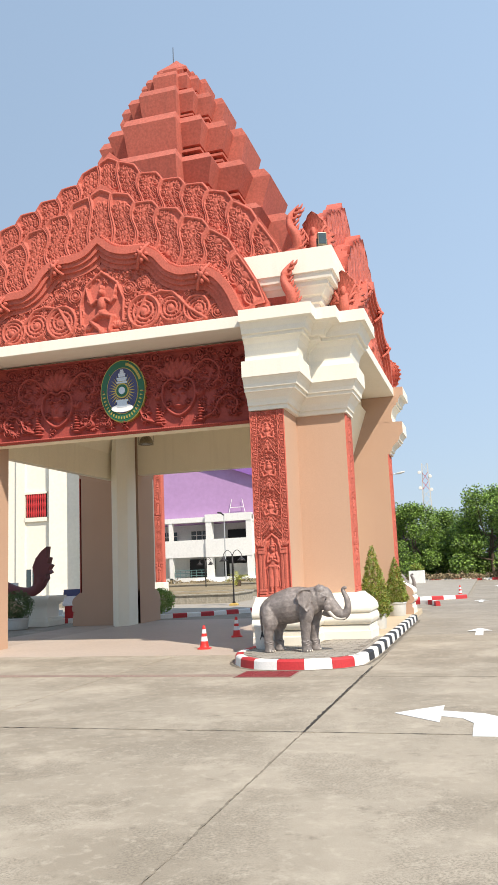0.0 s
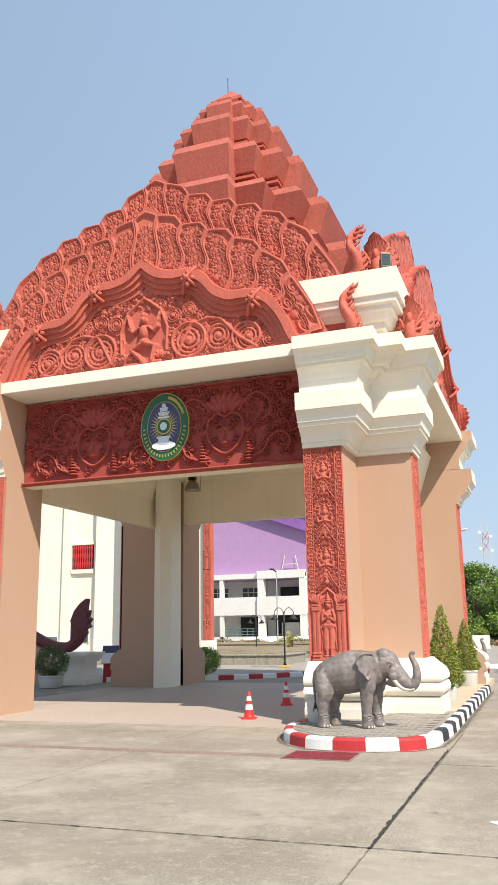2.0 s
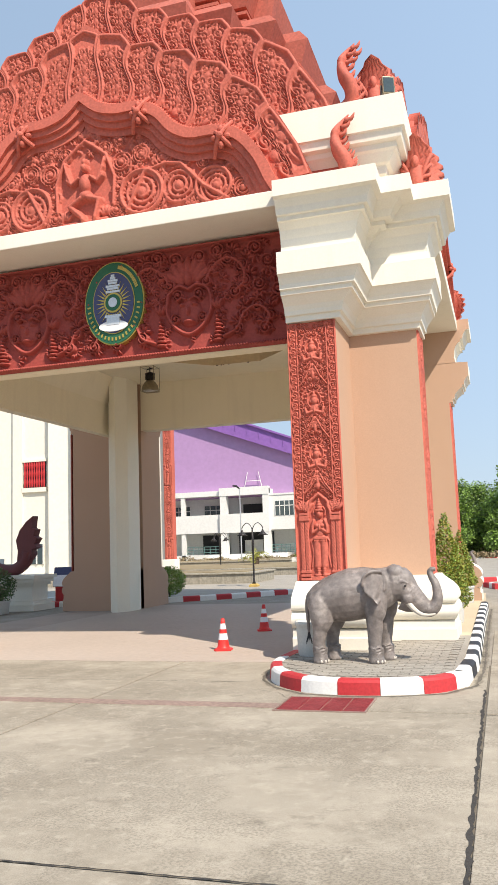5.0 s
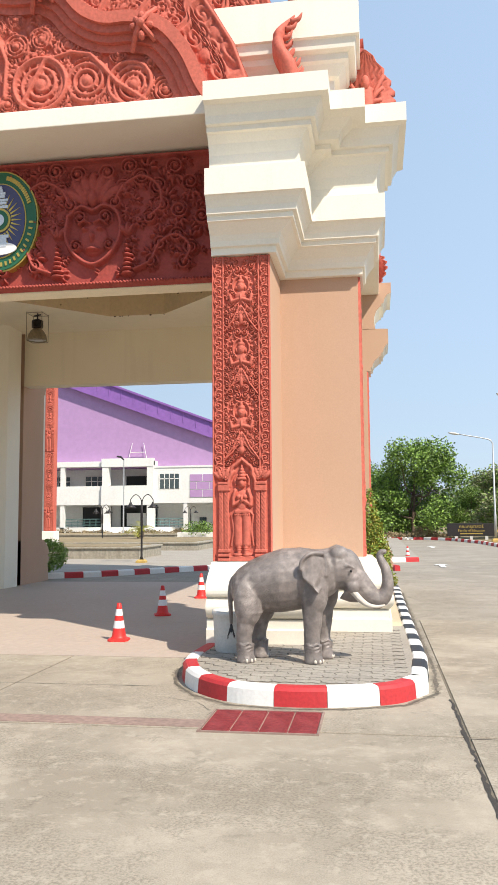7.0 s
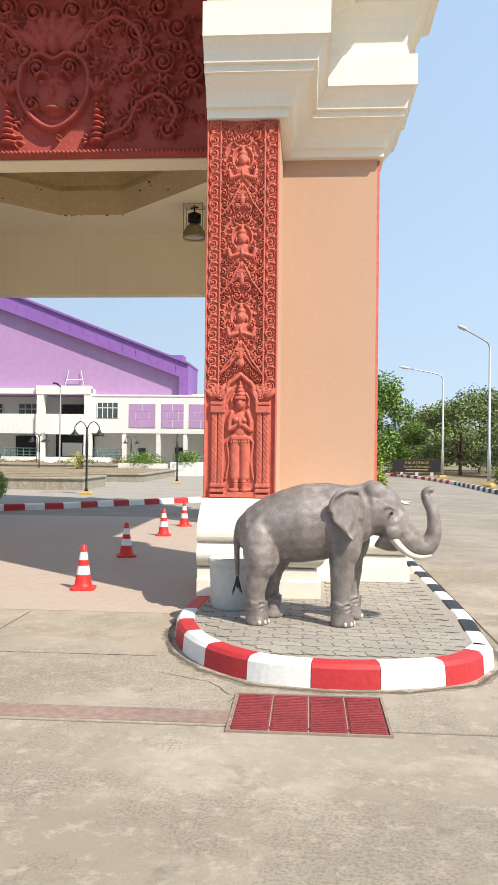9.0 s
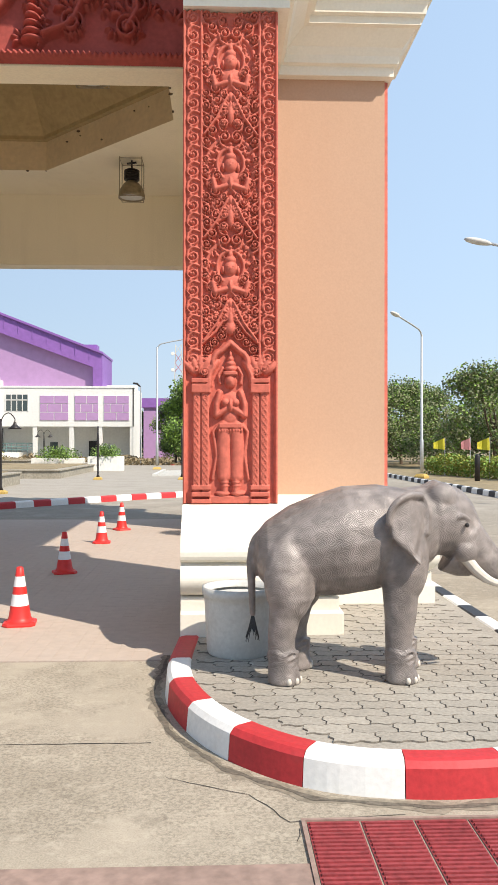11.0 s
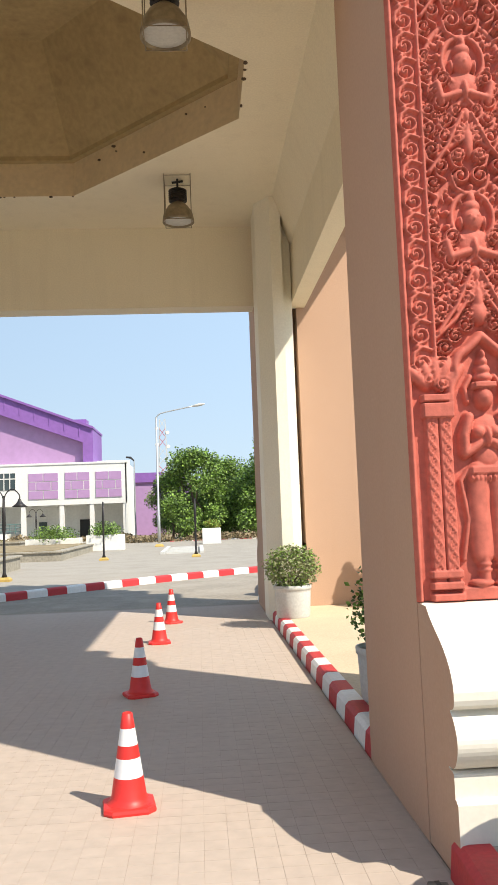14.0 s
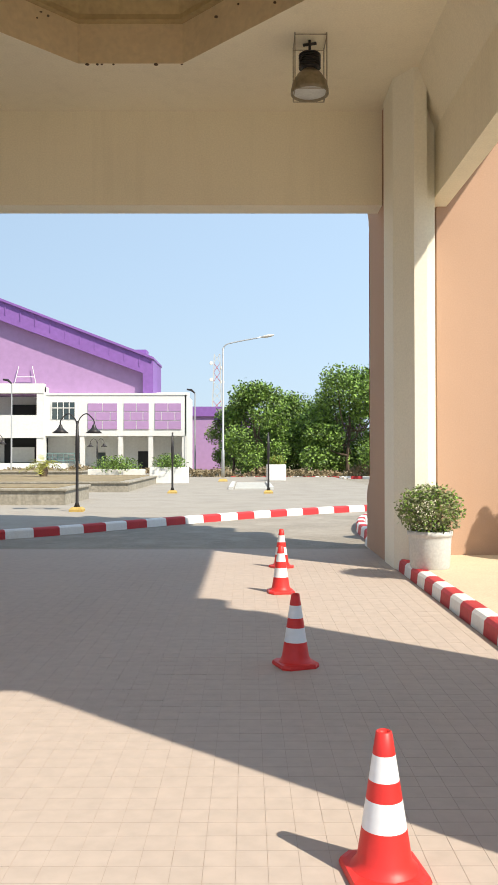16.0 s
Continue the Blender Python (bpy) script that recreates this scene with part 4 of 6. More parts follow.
front_leaves = leaf_row(lambda u: min(curve_at(ARCH, u) + .16, 8.9), lambda u: curve_at(FRONT_TOP, u), 13, 3.12, -4.87, 3.55)
back_leaves = leaf_row(lambda u: max(curve_at(FRONT_TOP, u) - .25, 7.35), lambda u: curve_at(BACK_TOP, u), 15, 3.5, -4.45, 3.9)
for rows, y in ((front_leaves, -4.87), (back_leaves, -4.46)):
    for mid, b0, b1, t0, t1, tip in rows:
        fine = leaf_mesh(b0, b1, t0, t1, tip)
        far = leaf_mesh(b0, b1, t0, t1, tip, False)
        for k, ped in enumerate(pediments[:2]):
            part_mesh("leaf", fine if k == 0 else far, M_TERRA, ped, m=Matrix.Translation((0, y, 0)))
for k, ped in enumerate(pediments[:2]):
    # rope border above the arch and the four clasps on it
    line = [(-u, z + .2) for u, z in reversed(ARCH)] + [(u, z + .2) for u, z in ARCH[1:]]
    bm = bmesh.new()
    pts = []
    for a, b in zip(line, line[1:]):
        n = max(2, int(math.hypot(b[0] - a[0], b[1] - a[1]) / .07))
        pts += [(a[0] + (b[0] - a[0]) * i / n, a[1] + (b[1] - a[1]) * i / n) for i in range(n)]
    for x, z in pts:
        mat = pose(x, -4.93, z, 0, 35, 0)
        bmesh.ops.create_icosphere(bm, subdivisions=1, radius=1, matrix=mat @ Matrix.Diagonal((.028, .04, .05, 1)))
    part("rope_border", bm, M_TERRA, ped, "carved rope border", smooth=True)
    for u in (-2.3, -1.0, 1.0, 2.3):
        bm = bmesh.new()
        z = curve_at(ARCH, u)
        for e in (-1, 1):
            tube(bm, [(u - .15, -4.98, z + e * .2 - .1), (u - .07, -5.12, z + e * .1 - .07), (u, -5.17, z - .05), (u + .07, -5.12, z - e * .1 - .03), (u + .15, -5.02, z - e * .2)], .032, 8)
            bmesh.ops.create_icosphere(bm, subdivisions=2, radius=1, matrix=Matrix.Translation((u + e * .1, -5.1, z - .05)) @ Matrix.Diagonal((.055, .05, .045, 1)))
            bmesh.ops.create_icosphere(bm, subdivisions=2, radius=1, matrix=Matrix.Translation((u, -5.1, z - .05 + e * .12)) @ Matrix.Diagonal((.045, .06, .06, 1)))
        bmesh.ops.create_icosphere(bm, subdivisions=2, radius=.055, matrix=Matrix.Translation((u, -5.17, z - .05)))
        part("clasp", bm, M_TERRA, ped)


# ---- naga finials at the ends of the pediments ----
def naga_mesh(broad):
    """A serpent end, rearing: a narrow S from the front, a pointed ribbed hood on the side it faces (+x)."""
    bm = bmesh.new()
    neck = spline([(-.5, 0, .08), (-.25, 0, .03), (.02, 0, .1), (.15, 0, .3), (.1, 0, .55)], 5)
    tube(bm, neck, [.07 + .05 * i / len(neck) for i in range(len(neck))], 10)
    rings = []
    for i in range(15):
        f = i / 14
        z = .18 + .87 * f
        x = .13 - .10 * math.sin(f * math.pi) + .07 * f ** 3
        w = broad * math.sin(math.pi * min(1, .16 + .84 * f)) ** .75 * (1.12 if i % 2 else .88) + .006
        t = .075 * (1 - .7 * f)
        row = []
        for k in range(17):
            y = w * (k / 8 - 1)
            row.append((x + t + .03 * abs(math.sin(k * math.pi / 2)) - .12 * abs(y) * (1 - f) - .10 * (y / .34) ** 2, y, z))
        row += [(p[0] - 2 * t - .03, p[1], p[2]) for p in reversed(row)]
        rings.append(row)
    loft(bm, rings)
    bmesh.ops.create_icosphere(bm, subdivisions=2, radius=1, matrix=Matrix.Translation((.17, 0, .62)) @ Matrix.Diagonal((.09, .06, .12, 1)))
    for e in (-1, 1):
        for k in range(3):
            tube(bm, spline([(.15, e * .03, .3), (.17, e * (.1 + .03 * k), .38 + .1 * k), (.12, e * (.2 + .02 * k), .42 + .16 * k)], 3), .03, 6)
    return bm


def slim_naga_mesh():
    """A serpent end seen from its side: a wavering S with barbs on its breast, hood spread along y."""
    bm = bmesh.new()
    line = spline([(-.62, 0, .16), (-.42, 0, .03), (-.16, 0, .04), (.06, 0, .2), (.06, 0, .42), (-.04, 0, .62), (-.05, 0, .82), (.05, 0, 1.0), (.14, 0, 1.12)], 5)
    n = len(line) - 1
    rings = []
    for i, p in enumerate(line):
        f = i / n
        a, b = line[max(i - 1, 0)], line[min(i + 1, n)]
        d = (b - a).normalized()
        r = .07 + .05 * math.sin(math.pi * min(1, f * 1.35)) if f < .74 else .075 * (1 - f) / .26 + .008
        ry = r * (1 + 1.7 * max(0, math.sin(math.pi * (f - .35) / .62)))
        rings.append([(p.x + d.z * r * math.cos(2 * math.pi * k / 12), ry * math.sin(2 * math.pi * k / 12), p.z - d.x * r * math.cos(2 * math.pi * k / 12)) for k in range(12)])
    loft(bm, rings)
    for i in range(int(n * .38), n - 2, 3):
        p = line[i]
        for y in (-.07, .07):
            tube(bm, spline([(p.x + .03, y, p.z - .03), (p.x + .12, y * 1.2, p.z - .02), (p.x + .17, y * 1.3, p.z + .06)], 3), [.04, .038, .035, .03, .025, .016, .006], 6)
    return bm


broad_naga, slim_naga = [bpy.data.meshes.new("naga_finial") for _ in range(2)]
for me, bm in ((broad_naga, naga_mesh(.35)), (slim_naga, slim_naga_mesh())):
    bmesh.ops.recalc_face_normals(bm, faces=bm.faces)
    bm.to_mesh(me)
    bm.free()
SPOTS = [(e * u, y, z, e) for e in (1, -1) for u, y, z in ((3.72, -4.72, 6.46), (3.8, -4.3, 7.8))]
for k, ped in enumerate(pediments):
    for x, y, z, e in SPOTS:
        if k == 0:
            x += e * .25
        else:
            y -= .22 if z < 7 else .1
        part_mesh("naga_finial", slim_naga if k == 0 else broad_naga, M_TERRA, ped, "rearing serpent-hood finial" if k == 0 else "", smooth=True, m=pose(x, y, z, 0, 0, 0 if e > 0 else 180))

# ---- crest on the lintel, plain shapes in its colours ----
M_CGREEN = material("crest_green", (0.02, 0.12, 0.06), 0.4, var=0.08, bump=0)
M_CGOLD = material("crest_gold", (0.55, 0.40, 0.10), 0.35, 0.5, var=0.08, bump=0)
M_CBLUE = material("crest_blue", (0.06, 0.065, 0.15), 0.4, var=0.08, bump=0)
M_CSILVER = material("crest_silver", (0.62, 0.66, 0.70), 0.35, 0.3, var=0.08, bump=0)
crest = thing("crest_sign", CX + .18, CY - 4.33, 5.385, "oval green and gold crest sign on the carved lintel", "sign")


def oval(rx, rz, y0, y1, n=48):
    return loft(bmesh.new(), [[(rx * math.cos(2 * math.pi * i / n), y, rz * math.sin(2 * math.pi * i / n)) for i in range(n)] for y in (y0, y1)])


for rx, rz, y, m, nm in ((.52, .68, -.02, M_CGOLD, "rim"), (.50, .66, -.035, M_CGREEN, "green_band"), (.365, .505, -.045, M_CGOLD, "inner_rim"), (.35, .49, -.055, M_CBLUE, "field")):
    part(nm, oval(rx, rz, .12, y), m, crest)
bm = bmesh.new()
for i in range(28):
    a = 2 * math.pi * i / 28
    c, s = math.cos(a), math.sin(a)
    loft(bm, [[(c * .17 - s * .014, y, .0 + s * .19 + c * .014), (c * .17 + s * .014, y, s * .19 - c * .014), (c * .31, y, s * .37), (c * .305, y, s * .365)] for y in (-.05, -.062)])
part("sun_rays", bm, M_CGOLD, crest, "gold rays")
part("wheel", oval(.16, .165, -.05, -.07, 24), M_CGOLD, crest)
part("wheel_disc", oval(.13, .135, -.05, -.075, 24), M_CGREEN, crest)
part("wheel_hub", oval(.075, .08, -.05, -.08, 24), M_CSILVER, crest)
bm = bmesh.new()
for zz, q in ((.16, .12), (.21, .10), (.25, .12), (.30, .075), (.34, .085), (.38, .045), (.42, .03)):
    box(bm, -q, q, -.075, -.05, zz, zz + .035)
part("tiered_crown", bm, M_CSILVER, crest, "silver tiered crown")
part("pedestal", box(box(bmesh.new(), -.11, .11, -.078, -.05, -.36, -.2), -.14, .14, -.08, -.05, -.24, -.2), M_CSILVER, crest)
part("cloud", oval(.25, .085, -.05, -.072, 24), M_CONEW, crest, m=Matrix.Translation((0, 0, -.38)))
bm = bmesh.new()
for i in range(38):
    a = math.pi * (0.13 + .74 * i / 37) if i < 16 else -math.pi * (.02 + .96 * (i - 16) / 21)
    c, s = math.cos(a), math.sin(a)
    m4 = Matrix.Translation((c * .435, -.042, s * .585)) @ pose(0, 0, 0, 0, -math.degrees(math.atan2(s * .585, c * .435)) + 90, 0)
    bmesh.ops.create_cube(bm, size=1, matrix=m4 @ Matrix.Diagonal((.026, .01, .055, 1)))
tagged(part("lettering_bars", bm, M_CGOLD, crest), kind="stuff")

# ---- ground ----
ground = tagged(part("ground", boxed(-900, 900, -300, 1500, -0.5, -0.03), M_SOIL), "dry sandy ground reaching the horizon", "ground", kind="structure")
road = tagged(part("road", boxed(-40, 40, -60, 70, -0.1, -0.012), M_CONC2), "pale worn concrete roadway", "road", kind="structure")
apron = thing("concrete_apron", 0, 0, 0, "worn grey concrete apron cast in large slabs", "pavement", kind="structure")
XS = (-17.5, -13.6, -9.7, -5.75, -1.84, 2.1, 6.0, 9.9)
YS = (-12, -8, -4.0, -.05, 3.9, 7.83, 11.6, 14.48)
for i in range(len(XS) - 1):
    for j in range(len(YS) - 1):
        y1 = YS[j + 1]
        if j == len(YS) - 2 and i >= 4:
            y1 = 18.0
        g = .003 if y1 < 8 else .012
        part("slab", boxed(XS[i] + g, XS[i + 1] - g, YS[j] + .014, y1 - .014, -.1, 0, .006), M_CONC, apron)
part("joint_filler", boxed(-17, 9.8, -11.9, 14.4, -.09, -.008), M_FILL, apron, "dark dirt in the slab joints")
tile_floor = tagged(part("floor", boxed(CX - 4.9, CX + 3.1, 14.49, 24.7, -.1, -.001), M_GROUT), "pinkish square floor tiles under the gate", "floor", kind="structure")


def kerb_run(name, path, label, mats, length=.42, width=.16, height=.15, z=0.0, first=0.0):
    """Painted kerb blocks along a line of points; the line is the outer foot."""
    k = thing(name, path[0][0], path[0][1], z, label, "kerb", kind="structure")
    pts = [Vector((x, y)) for x, y in path]
    acc = [0]
    for a, b in zip(pts, pts[1:]):
        acc.append(acc[-1] + (b - a).length)

    def at(s):
        s = min(max(s, 0), acc[-1])
        i = max(j for j in range(len(acc) - 1) if acc[j] <= s)
        f = (s - acc[i]) / (acc[i + 1] - acc[i])
        d = (pts[i + 1] - pts[i]).normalized()
        return pts[i].lerp(pts[i + 1], f), Vector((d.y, -d.x))
    n = max(1, round(acc[-1] / length))
    step = acc[-1] / n
    cuts = [0] + [first + step * i for i in range(0 if first else 1, n + 1) if first + step * i < acc[-1] - .4] + [acc[-1]]
    for i in range(len(cuts) - 1):
        s0, s1 = cuts[i] + .002, cuts[i + 1] - .002
        rings = []
        for j in range(9):
            p, nrm = at(s0 + (s1 - s0) * j / 8)
            _, n0 = at(s0 + (s1 - s0) * j / 8 - .15)
            _, n1 = at(s0 + (s1 - s0) * j / 8 + .15)
            nrm = (n0 + n1).normalized()
            rings.append([(p.x + nrm.x * o - path[0][0], p.y + nrm.y * o - path[0][1], h) for o, h in
                          ((0, -.02), (.012, height - .03), (.035, height - .005), (.06, height), (width - .02, height), (width, height - .02), (width, -.02))])
        part("kerb_block", loft(bmesh.new(), rings), mats[i % len(mats)], k)
    return k


front_line = [tuple(p)[:2] for p in spline([(-4.30, 14.62, 0), (-4.33, 13.75, 0), (-4.19, 13.15, 0), (-3.95, 12.72, 0), (-3.6, 12.42, 0), (-3.15, 12.32, 0), (-2.7, 12.37, 0), (-2.28, 12.55, 0), (-2.02, 12.95, 0)], 5)]
front_kerb = kerb_run("island_kerb", front_line[::-1], "red and white painted kerb round the elephant island", (M_KWHITE, M_KRED), height=.15, first=.22)
side_kerb = kerb_run("roadside_kerb", [(-1.98, 22.3), (-1.98, 20), (-1.95, 14), (-2.02, 12.95)], "black and white painted kerb along the road", (M_KBLACK, M_KWHITE), length=.42)
drive_kerb = kerb_run("driveway_kerb", [(-4.27, 16.04), (-4.27, 25.2)], "red and white painted kerb along the driveway", (M_KRED, M_KWHITE), length=.34, height=.13)
rear_kerb = kerb_run("rear_island_kerb", [(x + .17 + .05 * (14.62 - y), 25 + 2.4 * (14.62 - y)) for x, y in front_line], "red and white painted kerb round the rear island", (M_KRED, M_KWHITE), height=.15)
far_line = [tuple(p)[:2] for p in spline([(-16, 24.2, 0), (-13, 24.6, 0), (-10.0, 26.05, 0), (-7.55, 28.7, 0), (-5.5, 30.8, 0), (-3.1, 32.7, 0), (-1, 33.8, 0)], 6)]
far_kerb = kerb_run("plaza_kerb", far_line[::-1], "red and white painted kerb round the plaza", (M_KRED, M_KWHITE), length=.5, height=.14)
island = tagged(part("island_paving", prism([(-3.2 + (x + 3.2) * .95, 14.4 + (y - 14.4) * .95) for x, y in front_line[::-1]] + [(-4.2, 16.2), (-2.05, 16.2)], -.05, .139), M_PAVER), "grey interlocking paving of the elephant island", "paving", kind="structure")
platform = tagged(part("walkway", boxed(-4.14, -2.1, 16.15, 25.4, -.05, .125), M_TANFLOOR), "sandy tan raised walkway beside the driveway", "walkway", kind="structure")
plaza_poly = [(x, y + .15) for x, y in far_line] + [(-1, 70), (-60, 70), (-60, 24.5)]
plaza = tagged(part("plaza_paving", prism(plaza_poly, -.1, .11), M_PAVER), "grey concrete block plaza", "paving", kind="structure")

# ---- elephant statue ----
def elephant_mesh():
    """One cast body: trunk of the body, legs, head, raised trunk, ears and tail fused, then tusks and toenails."""
    bm = bmesh.new()

    def rings(rows, n=20):
        loft(bm, [[(x, y + ry * math.cos(2 * math.pi * k / n), z + rz * math.sin(2 * math.pi * k / n)) for k in range(n)] for x, y, z, rz, ry in rows])

    rings([(-.86, 0, .69, .04, .05), (-.84, 0, .68, .12, .13), (-.79, 0, .68, .18, .195), (-.66, 0, .69, .255, .245), (-.51, 0, .725, .28, .27), (-.35, 0, .75, .305, .28), (-.15, 0, .77, .295, .265),
           (0, 0, .79, .255, .235), (.10, 0, .82, .235, .20), (.17, 0, .84, .215, .17), (.22, 0, .85, .17, .13)])
    rings([(.08, 0, .86, .10, .10), (.12, 0, .87, .19, .155), (.2, 0, .88, .215, .17), (.29, 0, .86, .20, .16), (.36, 0, .80, .16, .13), (.41, 0, .73, .12, .10), (.44, 0, .69, .06, .06)])
    for e in (-1, 1):
        bmesh.ops.create_icosphere(bm, subdivisions=3, radius=1, matrix=Matrix.Translation((.22, e * .07, .985)) @ Matrix.Diagonal((.10, .085, .095, 1)))
        bmesh.ops.create_icosphere(bm, subdivisions=2, radius=1, matrix=Matrix.Translation((.325, e * .135, .85)) @ Matrix.Diagonal((.03, .022, .032, 1)))
        tube(bm, spline([(.27, e * .145, .87), (.32, e * .155, .90), (.37, e * .13, .87)], 4), .014, 6)
        bmesh.ops.create_icosphere(bm, subdivisions=2, radius=1, matrix=Matrix.Translation((.36, e * .10, .70)) @ Matrix.Diagonal((.07, .045, .07, 1)))
    tube(bm, spline([(.24, 0, .98), (.32, 0, .90), (.40, 0, .77), (.47, 0, .67)], 4), [.10, .115, .12, .12, .12, .115, .11, .105, .10, .095, .09, .087, .084], 14)
    # lower jaw
    tube(bm, [(.28, 0, .66), (.36, 0, .60), (.42, 0, .565)], [.10, .065, .025], 12)
    # raised trunk with rings
    line = spline([(.36, 0, .78), (.45, 0, .68), (.53, 0, .60), (.60, 0, .575), (.665, 0, .62), (.695, 0, .72), (.68, 0, .85), (.635, 0, .94), (.62, 0, .99), (.645, 0, 1.02), (.69, 0, 1.02)], 7)
    n = len(line)
    tube(bm, line, [(.105 * (1 - i / n) ** 1.6 + .024) * (1 + .05 * (i % 2)) for i in range(n)], 14)
    # legs: near and far
    for x, e, fwd in ((-.70, -1, 0), (-.60, 1, 0), (-.035, -1, 0), (.05, 1, 0)):
        hind = x < -.3
        y = e * .155
        top = .62 if hind else .70
        rows = [(x + (.06 if hind else -.0), y * .85, top, .12), (x + (.05 if hind else .0), y, top - .16, .12 if hind else .1), (x + (.01 if hind else 0), y, .36, .085), (x - .01, y, .24, .073), (x - .008, y, .14, .07), (x, y, .075, .08), (x + .008, y, .03, .088), (x + .008, y, .0, .087)]
        loft(bm, [[(a + r * math.cos(2 * math.pi * k / 16) * 1.08, b + r * .95 * math.sin(2 * math.pi * k / 16), z) for k in range(16)] for a, b, z, r in rows])
        if hind:
            bmesh.ops.create_icosphere(bm, subdivisions=3, radius=1, matrix=Matrix.Translation((x + .035, e * .165, .57)) @ Matrix.Diagonal((.148, .11, .25, 1)))
        else:
            bmesh.ops.create_icosphere(bm, subdivisions=3, radius=1, matrix=Matrix.Translation((x + .02, e * .165, .66)) @ Matrix.Diagonal((.14, .105, .24, 1)))
        for k in range(4):
            n2, rr = 12, .078 + .002 * k
            tube(bm, [(x + .0 + rr * 1.05 * math.cos(2 * math.pi * q / n2), y + rr * .95 * math.sin(2 * math.pi * q / n2), .085 + .028 * k + .012 * math.sin(q * 2.3 + k)) for q in range(n2 + 1)], .007, 5)
    # ears, folded back at the top
    for e in (-1, 1):
        out = [(-.10, .985), (-.02, 1.01), (.07, 1.0), (.105, .95), (.11, .84), (.075, .72), (.04, .645), (-.005, .695), (-.115, .79), (-.135, .89)]
        cx, cz = .0, .85
        lay = []
        for s, off in ((.88, .23), (1.0, .27), (1.0, .288), (.92, .29)):
            lay.append([(cx + (x - cx) * s, e * (off + .05 * (1 - (z - .63) / .4) - .11 * (x > .05)), cz + (z - cz) * s) for x, z in out])
        loft(bm, lay)
        tube(bm, spline([(-.135, e * .30, .86), (-.125, e * .31, .94), (-.07, e * .31, 1.0), (.0, e * .28, 1.02), (.08, e * .19, 1.01)], 4), .02, 8)
        tube(bm, spline([(.085, e * .18, 1.0), (.11, e * .185, .9), (.10, e * .20, .8)], 4), .02, 8)
    # tail
    tail = spline([(-.79, 0, .80), (-.85, 0, .74), (-.875, 0, .62), (-.87, 0, .47), (-.865, 0, .33)], 5)
    tube(bm, tail, [.032 * (1 - .65 * i / len(tail)) + .006 for i in range(len(tail))], 10)
    bmesh.ops.recalc_face_normals(bm, faces=bm.faces)
    rough = bpy.data.meshes.new("rough")
    bm.to_mesh(rough)
    bm.free()
    tmp = new("rough", rough)
    rm = tmp.modifiers.new("fuse", "REMESH")
    rm.mode, rm.voxel_size = "VOXEL", .0085
    sm = tmp.modifiers.new("soften", "SMOOTH")
    sm.iterations, sm.factor = 8, .5
    bpy.context.view_layer.update()
    me = bpy.data.meshes.new_from_object(tmp.evaluated_get(bpy.context.evaluated_depsgraph_get()))
    bpy.data.objects.remove(tmp)
    bpy.data.meshes.remove(rough)
    me.materials.clear()
    bm = bmesh.new()
    bm.from_mesh(me)
    for f in bm.faces:
        f.smooth = True
    for e in (-1, 1):
        line = spline([(.36, e * .09, .66), (.42, e * .11, .59), (.50, e * .12, .535), (.58, e * .11, .52), (.665, e * .09, .53)], 5)
        tube(bm, line, [.033 * (1 - .85 * i / len(line)) + .003 for i in range(len(line))], 10, mi=1)
    for x, e in ((-.70, -1), (-.60, 1), (-.035, -1), (.05, 1)):
        for k in range(4):
            a = -.9 + k * .6
            if e < 0:
                a -= .45
            else:
                a += .45
            bmesh.ops.create_icosphere(bm, subdivisions=2, radius=1, matrix=Matrix.Translation((x + .008 + .086 * math.cos(a), e * .155 + .077 * math.sin(a), .022)) @ Matrix.Diagonal((.015, .015, .02, 1)))
            for f in bm.faces[-80:]:
                f.material_index = 1
                f.smooth = True
    for e in (-1, 1):
        bmesh.ops.create_icosphere(bm, subdivisions=2, radius=.013, matrix=Matrix.Translation((.345, e * .16, .848)))
        for f in bm.faces[-80:]:
            f.material_index = 2
    # tuft of the tail
    for k in range(26):
        a = k * 2.4
        tube(bm, [(-.865, 0, .35), (-.865 + .02 * math.cos(a), .02 * math.sin(a), .27), (-.867 + .04 * math.cos(a), .04 * math.sin(a), .19 + .02 * (k % 4))], [.006, .005, .0015], 4, mi=2)
    bm.to_mesh(me)
    bm.free()
    return me


elephant_me = elephant_mesh()
for m_ in (M_ELE, M_TUSK, M_BLACK):
    elephant_me.materials.append(m_)
elephant = new("elephant_statue", elephant_me)
elephant.matrix_basis = pose(-3.0, 13.60, .147) @ Matrix.Diagonal((.96, .97, 1.0, 1))
tagged(elephant, "grey concrete elephant statue with raised trunk on the paved island", "statue", "elephant statues")
rear_elephant = copy_thing(elephant, pose(-3.0, 25.92, .125))
tagged(rear_elephant, "grey concrete elephant statue beyond the gate beside the kerb", "statue", "elephant statues")


